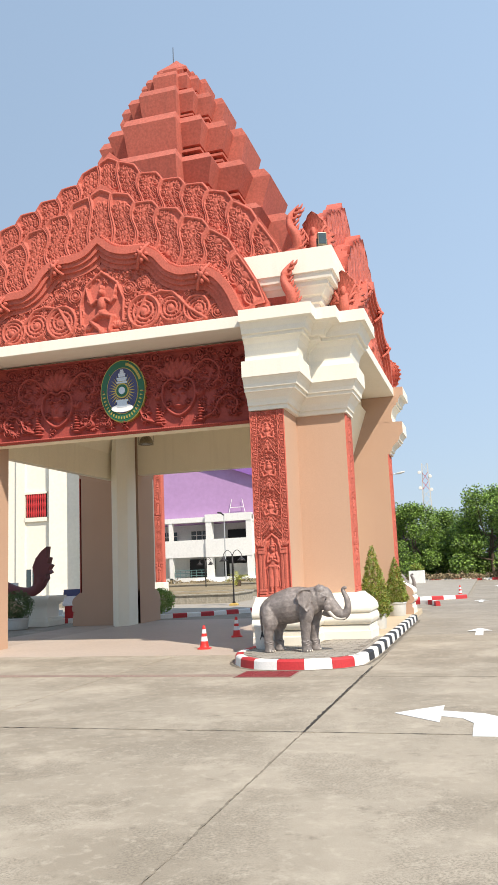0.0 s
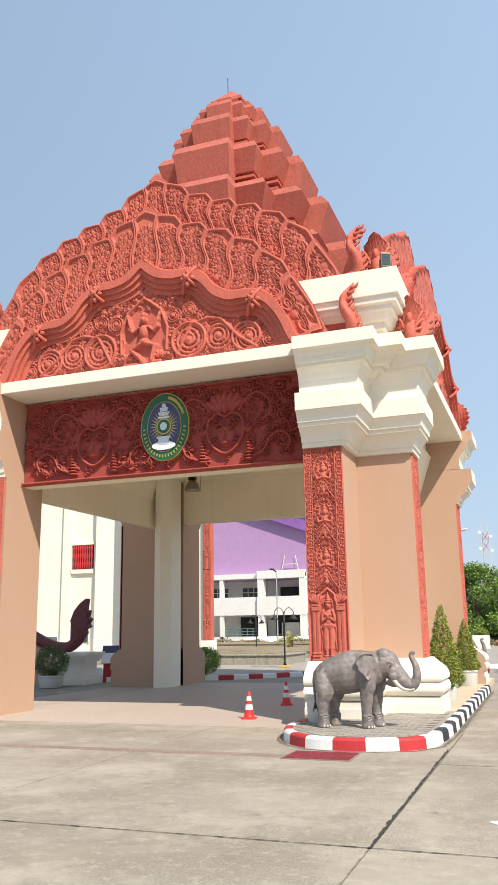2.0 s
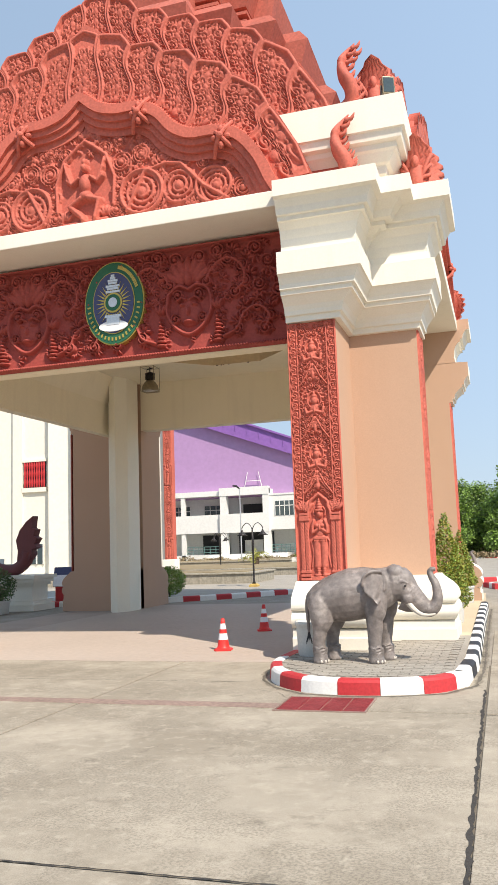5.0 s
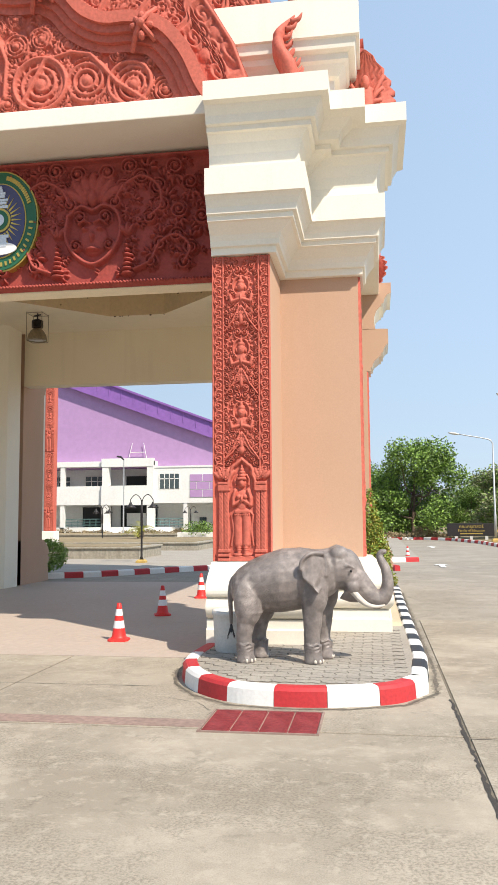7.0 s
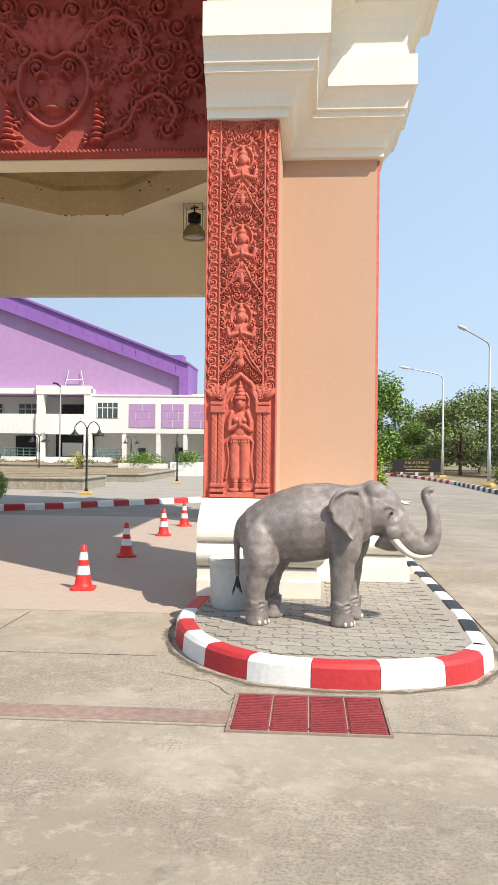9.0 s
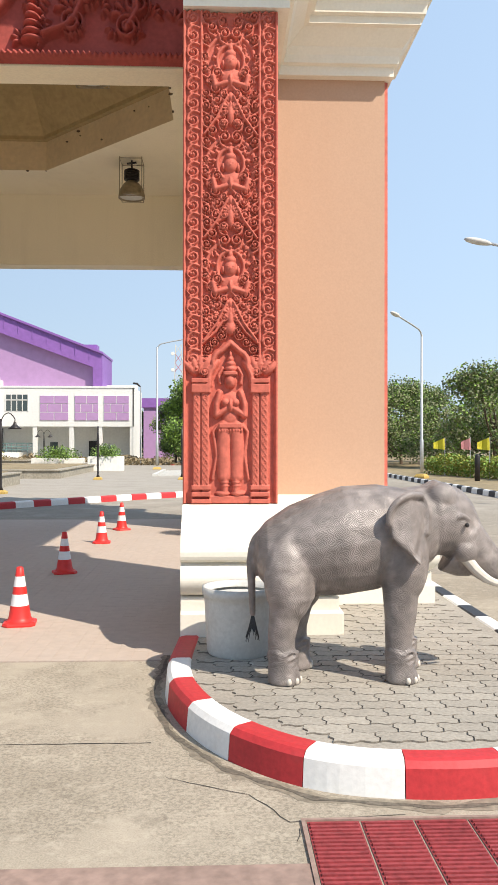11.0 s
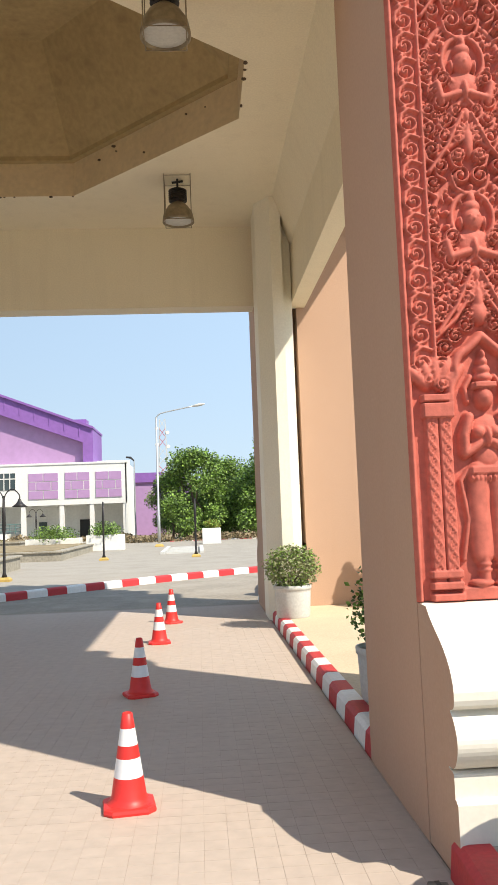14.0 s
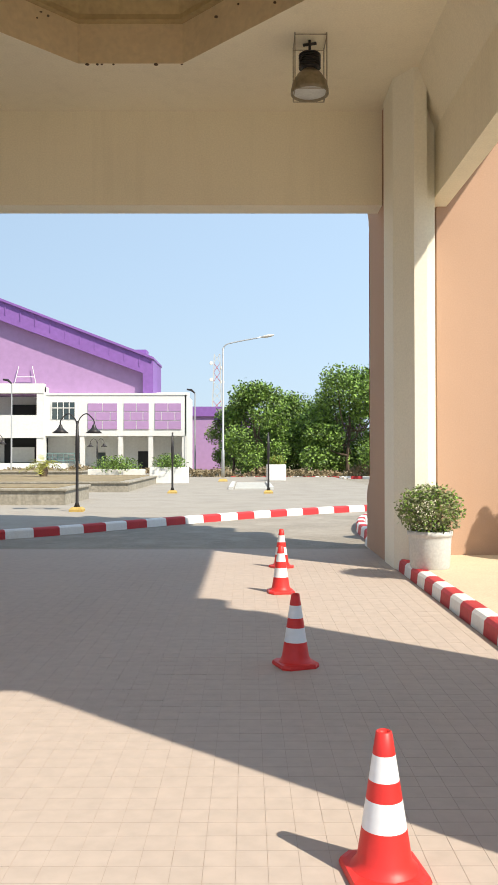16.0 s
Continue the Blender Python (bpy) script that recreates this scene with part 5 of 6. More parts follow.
# ---- traffic cones ----
def traffic_cone(x, y, rz=0):
    c = thing("traffic_cone", x, y, .0, "red plastic traffic cone with two white bands on the driveway", "traffic cone", "traffic cones", rz=rz)
    bm = bmesh.new()
    rr = .038
    sq = [(.125, -.085), (.125, .085), (.085, .125), (-.085, .125), (-.125, .085), (-.125, -.085), (-.085, -.125), (.085, -.125)]
    loft(bm, [[(a * s, b * s, z) for a, b in sq] for s, z in ((1.0, 0), (1.02, .012), (.98, .026), (.86, .03))])
    part("base", bm, M_CONE, c)
    r0, r1, z0, z1 = .092, .026, .028, .455

    def at(z):
        return r0 + (r1 - r0) * (z - z0) / (z1 - z0)
    cuts = [.028, .155, .245, .305, .385, .455]
    mats = (M_CONE, M_CONEW, M_CONE, M_CONEW, M_CONE)
    names = ("lower_cone", "white_band", "middle_cone", "white_band", "top")
    for i in range(5):
        a, b = cuts[i], cuts[i + 1]
        prof = [(at(a), a), (at(b), b)]
        if i == 0:
            prof = [(.112, .028), (.098, .04), (at(.06), .06), (at(b), b)]
        if i == 4:
            prof += [(at(b) - .006, b + .003), (at(b) - .010, b - .02)]
        bm = lathe(prof, 24, cap=False)
        part(names[i], bm, mats[i], c, smooth=True)
    return c


first_cone = traffic_cone(-5.60, 15.60, 8)
for x, y, r in ((-5.73, 18.18, 20), (-5.71, 20.93, 5), (-5.63, 22.72, 30), (-1.32, 35.4, 12)):
    copy_thing(first_cone, pose(x, y, 0, 0, 0, r))


# ---- pots and clipped shrubs ----
def leaf_cloud(points, size, rng, flat=False):
    """Small folded leaves at given places."""
    v, f = [], []
    for p in points:
        a, b = rng.uniform(0, 6.28), rng.uniform(-.9, .9)
        d = Vector((math.cos(a) * math.cos(b), math.sin(a) * math.cos(b), math.sin(b)))
        s = d.orthogonal().normalized()
        s.rotate(Matrix.Rotation(rng.uniform(0, 6.28), 3, d))
        L, W = size * rng.uniform(.7, 1.3), size * .42
        n = len(v)
        up = d.cross(s)
        v += [p, p + d * L * .5 + s * W + up * W * .3, p + d * L, p + d * L * .5 - s * W + up * W * .3]
        f += [(n, n + 1, n + 2), (n, n + 2, n + 3)]
    me = bpy.data.meshes.new("foliage")
    me.from_pydata([tuple(p) for p in v], [], f)
    return me


def pot(x, y, z, r, h, label, plant=True, parent_label=""):
    t = thing("planter_pot", x, y, z, label, "pot", "concrete pots")
    prof = [(r * .86, 0), (r * .9, .02), (r * .97, h * .78), (r * .98, h * .86), (r * 1.03, h * .88), (r * 1.03, h), (r * .93, h), (r * .9, h * .9)]
    part("pot_body", lathe(prof, 32, cap=False), M_POT, t, smooth=True)
    part("soil" if plant else "inner_floor", lathe([(r * .91, h * .86), (.01, h * .88)], 24), M_SOIL if plant else M_POT, t)
    return t


def shrub(x, y, z, shape, n, size, mat, label, seed, stems=True, name="shrub"):
    rng = random.Random(seed)
    t = thing(name, x, y, z, label, "shrub")
    pts = []
    while len(pts) < n:
        p = shape(rng)
        if p is not None:
            pts.append(Vector(p))
    mats = mat if isinstance(mat, (list, tuple)) else [mat]
    for i, mm in enumerate(mats):
        sub = pts[i::len(mats)]
        tagged(part_mesh("foliage", leaf_cloud(sub, size, rng), mm, t), kind="stuff")
    bm = bmesh.new()
    for k in range(9 if stems else 1):
        p = rng.choice(pts) * .8
        tube(bm, [(0, 0, -.05), (p.x * .3, p.y * .3, p.z * .4), tuple(p)], [.012, .009, .004], 5)
    part("stems", bm, M_BARK, t)
    return t


def ball(rx, rz, zc, hollow=.72):
    def f(rng):
        d = Vector((rng.gauss(0, 1), rng.gauss(0, 1), rng.gauss(0, 1))).normalized()
        q = rng.uniform(hollow, 1.0) * (1 + .10 * noise.noise(d * 3))
        return (d.x * rx * q, d.y * rx * q, zc + d.z * rz * q)
    return f


def conic(r, h, z0):
    def f(rng):
        t = 1 - math.sqrt(rng.random())
        a = rng.uniform(0, 6.28)
        q = r * (1 - t) ** .8 * rng.uniform(.65, 1.0) * (1 + .18 * noise.noise(Vector((math.cos(a) * 2, math.sin(a) * 2, t * 6)))) * min(1, .55 + t * 4)
        return (q * math.cos(a), q * math.sin(a), z0 + h * t)
    return f


pot(-3.89, 14.12, .146, .225, .41, "empty pale concrete pot beside the pier base", False)
pot(-4.06, 21.78, .126, .235, .40, "pale concrete pot on the walkway")
shrub(-4.06, 21.78, .50, ball(.36, .29, .25, .55), 3600, .035, [M_LEAFG, M_LEAFG, M_LEAF], "round clipped grey-green shrub in a concrete pot", 1)
pot(-2.50, 22.3, .126, .25, .36, "pale concrete pot on the walkway")
shrub(-2.50, 22.3, .44, conic(.36, 1.25, .0), 5200, .04, [M_LEAFY, M_LEAF, M_LEAFY], "conical yellow-green clipped shrub in a concrete pot", 2)
pot(-2.52, 18.15, .126, .25, .33, "pale concrete pot on the walkway")
shrub(-2.52, 18.15, .36, conic(.42, 1.6, .0), 6500, .04, [M_LEAFY, M_LEAF, M_LEAFY], "tall conical yellow-green clipped shrub in a concrete pot", 3)
pot(-3.95, 17.05, .126, .21, .36, "pale concrete pot beside the driveway kerb")
shrub(-3.95, 17.05, .46, ball(.27, .34, .28, .3), 900, .04, [M_LEAF2, M_LEAF], "sparse dark green shrub in a concrete pot", 4)
shrub(-10.85, 26.0, .16, ball(.5, .42, .42, .6), 3200, .05, M_LEAF, "round clipped green bush beyond the gate", 5)


# ---- caged lamps on the gate's ceiling ----
def bell_lamp(x, y, z):
    t = thing("ceiling_lamp", x, y, z, "caged bell-shaped lamp hanging from the cream ceiling", "lamp", "ceiling lamps")
    part("shade", lathe([(.03, -.30), (.06, -.31), (.11, -.36), (.155, -.44), (.17, -.52), (.172, -.56), (.16, -.56), (.10, -.40)], 28, cap=False), M_LAMP, t, "dull metal bell shade", smooth=True)
    part("lens", lathe([(.16, -.54), (.1, -.545), (.01, -.55)], 24), M_POT, t)
    bm = lathe([(.03, -.12), (.075, -.14), (.09, -.2), (.085, -.28), (.06, -.31)], 16)
    for k in range(6):
        lathe([(.1, -.155 - k * .025), (.1, -.165 - k * .025)], 16, bm)
    part("housing", bm, M_BLACK, t, "black finned housing", smooth=False)
    part("hook", tube(tube(bmesh.new(), [(0, 0, 0), (0, 0, -.14)], .012, 8), [(-.06, 0, -.05), (.06, 0, -.03)], .015, 6), M_BLACK, t)
    bm = bmesh.new()
    for k in range(4):
        a = math.pi / 4 + k * math.pi / 2
        tube(bm, [(.2 * math.cos(a), .2 * math.sin(a), 0), (.2 * math.cos(a), .2 * math.sin(a), -.57)], .005, 5)
    for zz in (-.02, -.57):
        c = [(.2 * math.cos(math.pi / 4 + k * math.pi / 2), .2 * math.sin(math.pi / 4 + k * math.pi / 2), zz) for k in range(5)]
        tube(bm, c, .005, 5)
    part("cage", bm, M_LAMP, t)
    return t


lamp_one = bell_lamp(-5.36, 21.7, 5.84)
lamp_one.scale = (1.2, 1.2, 1.05)
for x, y in ((-5.36, 17.62), (-9.4, 21.7), (-9.4, 17.35)):
    copy_thing(lamp_one, pose(x, y, 5.84))


# ---- floodlights on the gate ----
def floodlight(x, y, z, rz):
    t = thing("floodlight", x, y, z, "small grey-green floodlight fixed to the gate", "floodlight", "floodlights", rz=rz)
    part("housing", boxed(-.09, .09, -.06, .06, .08, .34, .015), M_LAMP, t)
    part("glass", boxed(-.075, .075, -.066, -.06, .1, .32), M_GLASS, t)
    for e in (-1, 1):
        part("bracket", boxed(e * .1025 - .0075, e * .1025 + .0075, -.02, .02, 0, .22), M_BLACK, t)


floodlight(CX + 4.66, CY - 4.5, 7.8, 25)
floodlight(CX + 4.5, CY - .2, 5.75, 90)

# ---- weeds on the cornice ----
shrub(CX + 4.15, CY - 4.9, 6.47, ball(.16, .09, .06, .1), 160, .06, M_LEAFY, "small green weed growing on the cornice", 9, False, "weed")

# ---- far hall: white galleries below a purple gabled roof ----
HY = 72.0
hall = thing("hall_building", -21, HY, 0, "white two-storey hall with open galleries and a purple gabled roof", "building")


def hx(x0, x1, y0, y1, z0, z1):
    """A block of the hall in world x."""
    return boxed(x0 + 21, x1 + 21, y0, y1, z0, z1)


part("back_wall", hx(-42, -10.5, 3.0, 3.4, 0, 6.2), M_BWHITE, hall)
part("plinth", hx(-42, -19.2, 0, 3, 0, .8), M_BWHITE, hall)
part("floor_slab", hx(-19.2, -10.4, .5, 3, 0, .25), M_BWHITE, hall)
part("gallery_floor", hx(-42, -20.8, 0, 3, 2.75, 2.95), M_BWHITE, hall)
part("gallery_parapet", hx(-42, -20.8, -.06, .12, 2.7, 4.3), M_BWHITE, hall)
part("roof_edge", hx(-42, -20.8, -.05, 3, 5.95, 6.4), M_BWHITE, hall)
part("porch_head", hx(-25.3, -20.8, -.35, .3, 5.9, 6.6), M_BWHITE, hall)
part("porch_parapet", hx(-25.3, -20.8, -.35, -.06, 2.65, 4.3), M_BWHITE, hall)
part("right_wing", hx(-20.8, -10.5, 0, 3, 2.8, 5.85), M_BWHITE, hall)
part("right_parapet", hx(-20.9, -10.4, -.06, .2, 5.78, 5.92), M_BWHITE, hall)
for x in (-36.4, -32.7, -28.9):
    part("column", hx(x - .18, x + .18, 0, .4, 0, 6), M_BWHITE, hall)
for x in (-24.97, -21.05):
    part("column", hx(x - .28, x + .28, -.3, .4, 0, 6.0), M_BWHITE, hall)
for x in (-18.1, -15.3, -13.1, -10.65):
    part("column", hx(x - .16, x + .16, .05, .4, 0, 2.85), M_BWHITE, hall)
part("end_wall", hx(-10.6, -10.45, 0, 6, 0, 5.8), M_BWHITE, hall)
for x in (-35.5, -31.6, -27.9, -20.3):
    w = part("window", hx(x, x + (2.3 if x < -21 else 1.7), 2.9 if x < -21 else -.03, 3.0 if x < -21 else .02, 4.0 if x > -21 else 4.2, 5.25), M_GLASS, hall)
    for k in range(5):
        xx = x + k * (2.3 if x < -21 else 1.7) / 4
        part("mullion", hx(xx - .03, xx + .03, 2.85 if x < -21 else -.06, 2.92 if x < -21 else 0, 4.0, 5.25), M_BWHITE, w)
    part("transom", hx(x, x + (2.3 if x < -21 else 1.7), 2.85 if x < -21 else -.06, 2.92 if x < -21 else 0, 4.8, 4.87), M_BWHITE, w)
# no shutter here: near-black panels paint the shade inside the hall's openings
part("shutter", hx(-24.1, -21.7, 2.85, 2.99, 4.3, 5.25), M_DARK, hall, "dark upper opening")
for x0, x1 in ((-35.6, -33.2), (-28.1, -25.5)):
    part("doorway", hx(x0, x1, 2.85, 2.99, .8, 2.55), M_DARK, hall)
part("entrance", hx(-24.6, -21.3, 2.85, 2.99, .8, 2.7), M_DARK, hall, "dark wide entrance")
part("notice_board", hx(-23.9, -22.2, 2.4, 2.5, .85, 2.0), M_BWHITE, hall)
part("door", hx(-17.5, -16.9, 2.9, 2.98, .25, 1.6), M_GLASS, hall)
part("wall_opening", hx(-14.4, -13.5, 2.9, 2.98, .3, 1.7), M_DARK, hall)
for i in range(5):
    part("step", hx(-26.2 - .12 * i, -19.2 + .12 * i + .0, -.4 * (i + 1), -.4 * i, 0, .8 - .16 * (i + 1) + .16), M_BWHITE, hall)
M_TEAL = material("teal_rail", (0.12, 0.22, 0.21), 0.5, var=0.1)
for x0, x1 in ((-28.6, -25.4), (-20.7, -18.3), (-36, -33)):
    bm = bmesh.new()
    for z in (1.0, 1.25, 1.5):
        tube(bm, [(x0 + 21, .2, z), (x1 + 21, .2, z)], .03, 5)
    n = 6
    for k in range(n + 1):
        xx = x0 + 21 + (x1 - x0) * k / n
        tube(bm, [(xx, .2, .8), (xx, .2, 1.5)], .03, 5)
    part("railing", bm, M_TEAL, hall, "teal metal railing")
# brick-like purple panels on the right wing
for x0, x1 in ((-17.7, -15.5), (-15.05, -13.2), (-12.8, -10.85)):
    panel = part("panel_backing", hx(x0, x1, -.03, .02, 3.25, 5.2), M_BWHITE, hall)
    H3 = 1.95 / 3
    for r in range(3):
        cuts = (0, .5, 1) if r != 1 else (0, .26, .76, 1)
        for a, b in zip(cuts, cuts[1:]):
            w = x1 - x0
            part("panel", hx(x0 + a * w + .03, x0 + b * w - .03, -.06, -.03, 3.25 + r * H3 + .03, 3.25 + (r + 1) * H3 - .03), M_PURPLE, panel)
bm = bmesh.new()
loft(bm, [[(-40, y, 5.87), (7.4, y, 5.87), (7.4, y, 7.5), (-40, y, 25.1)] for y in (1.2, 6)])
part("gable_wall", bm, M_PURPLE, hall, "lilac gable wall")
bm = bmesh.new()
loft(bm, [[(-40, y, 25.0), (7.25, y, 7.45), (7.25, y, 5.6), (8.0, y, 5.6), (8.0, y, 8.5), (-40, y, 26.9)] for y in (.6, 6.2)])
part("roof_edge_band", bm, M_PURPLED, hall, "deep purple roof edge")
bm = bmesh.new()
loft(bm, [[(-40, y, 26.9), (8.05, y, 8.45), (8.05, y, 8.62), (-40, y, 27.1)] for y in (.4, 6.4)])
part("roof_trim", bm, M_PURPLED, hall)
for k in range(28):
    x = 7.0 - k * 1.1
    z = 8.5 - (x - 8.0) * .3833
    bm = boxed(x - .03, x + .03, .56, .6, z - .95, z - .1)
    part("roof_seam", bm, M_PURPLED, hall)
part("roof_vent", hx(-15.0, -13.8, 3, 4.5, 8.6, 9.5), M_PURPLED, hall)
part("roof_ladder", tube(tube(tube(bmesh.new(), [(-2.4, .9, 6.2), (-2.0, 1.0, 8.0)], .03, 5), [(-.6, .9, 6.2), (-1.0, 1.0, 8.0)], .03, 5), [(-2.2, .95, 7.2), (-.8, .95, 7.2)], .03, 5), M_BWHITE, hall)
annex = thing("annex_building", -8.4, 88, 0, "low purple annex behind the trees", "building")
part("wall", boxed(-2.8, -.2, 0, 8, 0, 5.0), M_PURPLE, annex)
part("roof", boxed(-3, 0, -.2, 8.2, 5.0, 5.9), M_PURPLED, annex)

# ---- white building beyond the gate's side opening ----
block = thing("white_building", -25, 40, 0, "tall cream-white building with a red lattice window", "building")
part("wall_left", boxed(-16, -.25, .55, 14, 0, 13), M_BCREAM, block)
part("pilaster", boxed(-.55, 0, .36, 1.4, 0, 13), M_BCREAM, block)
part("wall_window", boxed(0, 1.7, .5, 3, 0, 13), M_BCREAM, block)
part("wall_right", prism([(1.7, .1), (4.2, .5), (4.2, 3), (1.7, 3)], 0, 13), M_BCREAM, block)
part("base_course", boxed(-16, 4.3, .0, .5, 0, .35), M_BCREAM, block)
win = part("window", boxed(.05, 1.35, .46, .52, 4.85, 6.15), M_DARK, block)
part("window_sill", boxed(-.02, 1.42, .36, .5, 4.6, 4.82), M_BCREAM, win)
part("window_head", boxed(-.02, 1.42, .38, .5, 6.15, 6.28), M_BCREAM, win)
for k in range(9):
    part("lattice_baluster", lathe([(.035, 4.85), (.06, 5.1), (.035, 5.3), (.06, 5.55), (.035, 5.75), (.06, 5.95), (.04, 6.15)], 8, cx=.14 + k * .14, cy=.42), M_KRED, win)
low = part("lower_window", boxed(.0, 1.2, .46, .52, .95, 1.95), M_GLASS, block)
for k in range(4):
    part("mullion", boxed(.0 + k * .39, .05 + k * .39, .4, .46, .95, 1.95), M_BWHITE, low)

part("far_wall", boxed(4.2, 8.55, -1.05, -.75, 0, 13), M_BCREAM, block)
corner = part("corner_pilaster", boxed(8.55, 9.0, -1.2, -.9, 0, 13), M_TERRA, block, "red corner pilaster")
part("pilaster_base", boxed(8.45, 9.1, -1.35, -.8, 0, 1.0, .04), M_BCREAM, corner)
for k in range(3):
    part_mesh("carved_panel", panel_far, M_TERRA, corner, m=Matrix.Translation((8.775, -1.2, 1.0 + k * 3.4)) @ Matrix.Diagonal((.62, 1, .95, 1)))

# ---- stair with naga balustrade ----
M_NAGA = material("dark_red_naga", (0.14, 0.035, 0.035), 0.6, var=0.15)
stair = thing("stair_house", -14.2, 23.2, 0, "shaded stair flanked by a dark red serpent balustrade", "stair")
part("side_wall", prism([(-6, 0), (0, 0), (0, .3), (-6, .3)], 0, .8), M_TAN, stair)
bm = bmesh.new()
loft(bm, [[(-5, y, 0), (.0, y, 0), (0, y, .75), (-1.0, y, 1.05), (-5, y, 3.4)] for y in (.1, .45)])
part("flank_wall", bm, M_TAN, stair)
for i in range(9):
    part("step", boxed(-3.6 + .0, -.1, .5, 3.2, 0, .1) if i == 0 else boxed(-4.5, -.3 * i, .5, 3.2, .17 * i - .17, .17 * i), M_POT, stair)
part("serpent_rail", tube(bmesh.new(), spline([(-5, .28, 3.6), (-2.5, .28, 2.1), (-1.0, .28, 1.25), (-.2, .28, 1.05), (.25, .28, 1.3), (.3, .28, 1.55)], 6), .17, 10), M_NAGA, stair, smooth=True)
bm = bmesh.new()
out = [(.05, 1.3), (.40, 1.32), (.52, 1.48), (.50, 1.6), (.66, 1.66), (.58, 1.76), (.68, 1.9), (.56, 1.96), (.62, 2.14), (.50, 2.18), (.54, 2.5), (.34, 2.36), (.14, 2.14), (.02, 1.86), (.08, 1.58)]
loft(bm, [[(x, y, z) for x, z in out] for y in (.15, .42)])
part("serpent_head", bm, M_NAGA, stair, "dark red hooded serpent head")
prof = ((0, .52), (.16, .52), (.16, .46), (.26, .46), (.26, .38), (.66, .38), (.66, .44), (.74, .44), (.74, .5), (.84, .5), (.84, .56), (.93, .56))
part("pedestal", loft(bmesh.new(), [[(.25 + a * (q + .05), .28 + b * q, z) for a, b in ((-1, -1), (1, -1), (1, 1), (-1, 1))] for z, q in prof]), M_WHITE, stair, "cream moulded pedestal")
pot(-13.95, 22.1, 0, .36, .34, "pale concrete pot beside the stair")
shrub(-13.95, 22.1, .32, ball(.52, .46, .38, .6), 2600, .05, M_LEAF2, "round dark green bush in a pot beside the stair", 15)
board = thing("notice_board", -13.35, 24.7, 0, "tilted blue and white notice board with red cloth", "sign")
part("panel", boxed(-.45, .45, -.02, .02, .0, .6), M_CONEW, board, m=pose(0, 0, .55, -30, 0, 20))
part("blue_band", boxed(-.45, .45, -.026, -.02, .35, .6), M_CBLUE, board, m=pose(0, 0, .55, -30, 0, 20))
part("stand", boxed(-.4, .4, -.05, .3, 0, .55), M_KRED, board)

# ---- trees ----
def tree(x, y, h, r, mats, label, seed, leaves=5200, size=.26, low=.25, sparse=1.0):
    """A tapered trunk with limbs and a crown of many leaf sprays in uneven clumps."""
    rng = random.Random(seed)
    t = thing("tree", x, y, 0, label, "tree", "trees")
    bm = bmesh.new()
    tube(bm, spline([(0, 0, -.1), (rng.uniform(-.1, .1), .05, h * .2), (rng.uniform(-.2, .2), 0, h * .45), (rng.uniform(-.3, .3), .1, h * .8)], 4), [.05 * h * (1 - .06 * i) * .45 for i in range(13)], 8)
    part("trunk", bm, M_BARK, t)
    clumps = []
    for k in range(26):
        a = rng.uniform(0, 6.28)
        f = rng.random()
        z = h * (low + (1 - low) * f)
        q = r * math.sqrt(max(.05, 1 - ((f - .38) / .66) ** 2)) * rng.uniform(.35, 1.0)
        c = Vector((q * math.cos(a), q * math.sin(a), min(z, h * .96)))
        clumps.append((c, r * rng.uniform(.24, .42)))
        if k % 3 == 1:
            part("limb", tube(bmesh.new(), spline([(0, 0, h * rng.uniform(.2, .5)), tuple(c * .55 + Vector((0, 0, .2))), tuple(c)], 3), [.06, .055, .05, .04, .035, .025, .02], 5), M_BARK, t)
    for i, mm in enumerate(mats):
        pts = []
        while len(pts) < leaves // len(mats):
            c, q = rng.choice(clumps)
            d = Vector((rng.gauss(0, 1), rng.gauss(0, 1), rng.gauss(0, .8))).normalized()
            pts.append(c + d * q * rng.uniform(.35, 1.08))
        me = leaf_cloud(pts, size, rng)
        crown = part_mesh("crown", me, mm, t)
        tagged(crown, kind="stuff")
    return t


G1 = [M_LEAF, M_LEAF, M_LEAF2]
big = tree(0.2, 63, 6.4, 3.3, G1, "broad bright green roadside tree", 21, 24000, .17, .12)
mid = tree(-5.4, 63, 5.4, 2.3, G1, "bright green roadside tree", 22, 15000, .16, .15)
dark = tree(-7.0, 66, 4.4, 1.6, [M_LEAF2, M_LEAF2, M_LEAF, M_LEAF2, M_LEAF2, M_LEAFP], "dark tree with purple blossom", 23, 10000, .15)
wood = tree(11.5, 54, 5.4, 3.1, [M_LEAF2, M_LEAFG, M_LEAFG, M_LEAF], "olive green tree behind the hedge", 24, 13000, .16)
for x, y, s, z in ((-2.6, 66, .8, 100), (4.6, 70, .55, 40), (-6.2, 69, .7, 200)):
    copy_thing(big, pose(x, y, 0, 0, 0, z) @ Matrix.Diagonal((s, s, s, 1)))
for x, y, z in ((6.5, 60, 30), (9.0, 66, 90), (14.5, 62, 150), (17.5, 57, 210), (20, 66, 10), (24, 62, 77), (12, 72, 140), (7, 76, 250), (29, 66, 20)):
    copy_thing(wood, pose(x, y, 0, 0, 0, z) @ Matrix.Diagonal((1, 1, .8 if x < 8 else 1, 1)))
for x, y, z in ((-13, 92, 0), (-4, 72, 120), (1.5, 74, 200)):
    copy_thing(dark, pose(x, y, 0, 0, 0, z))

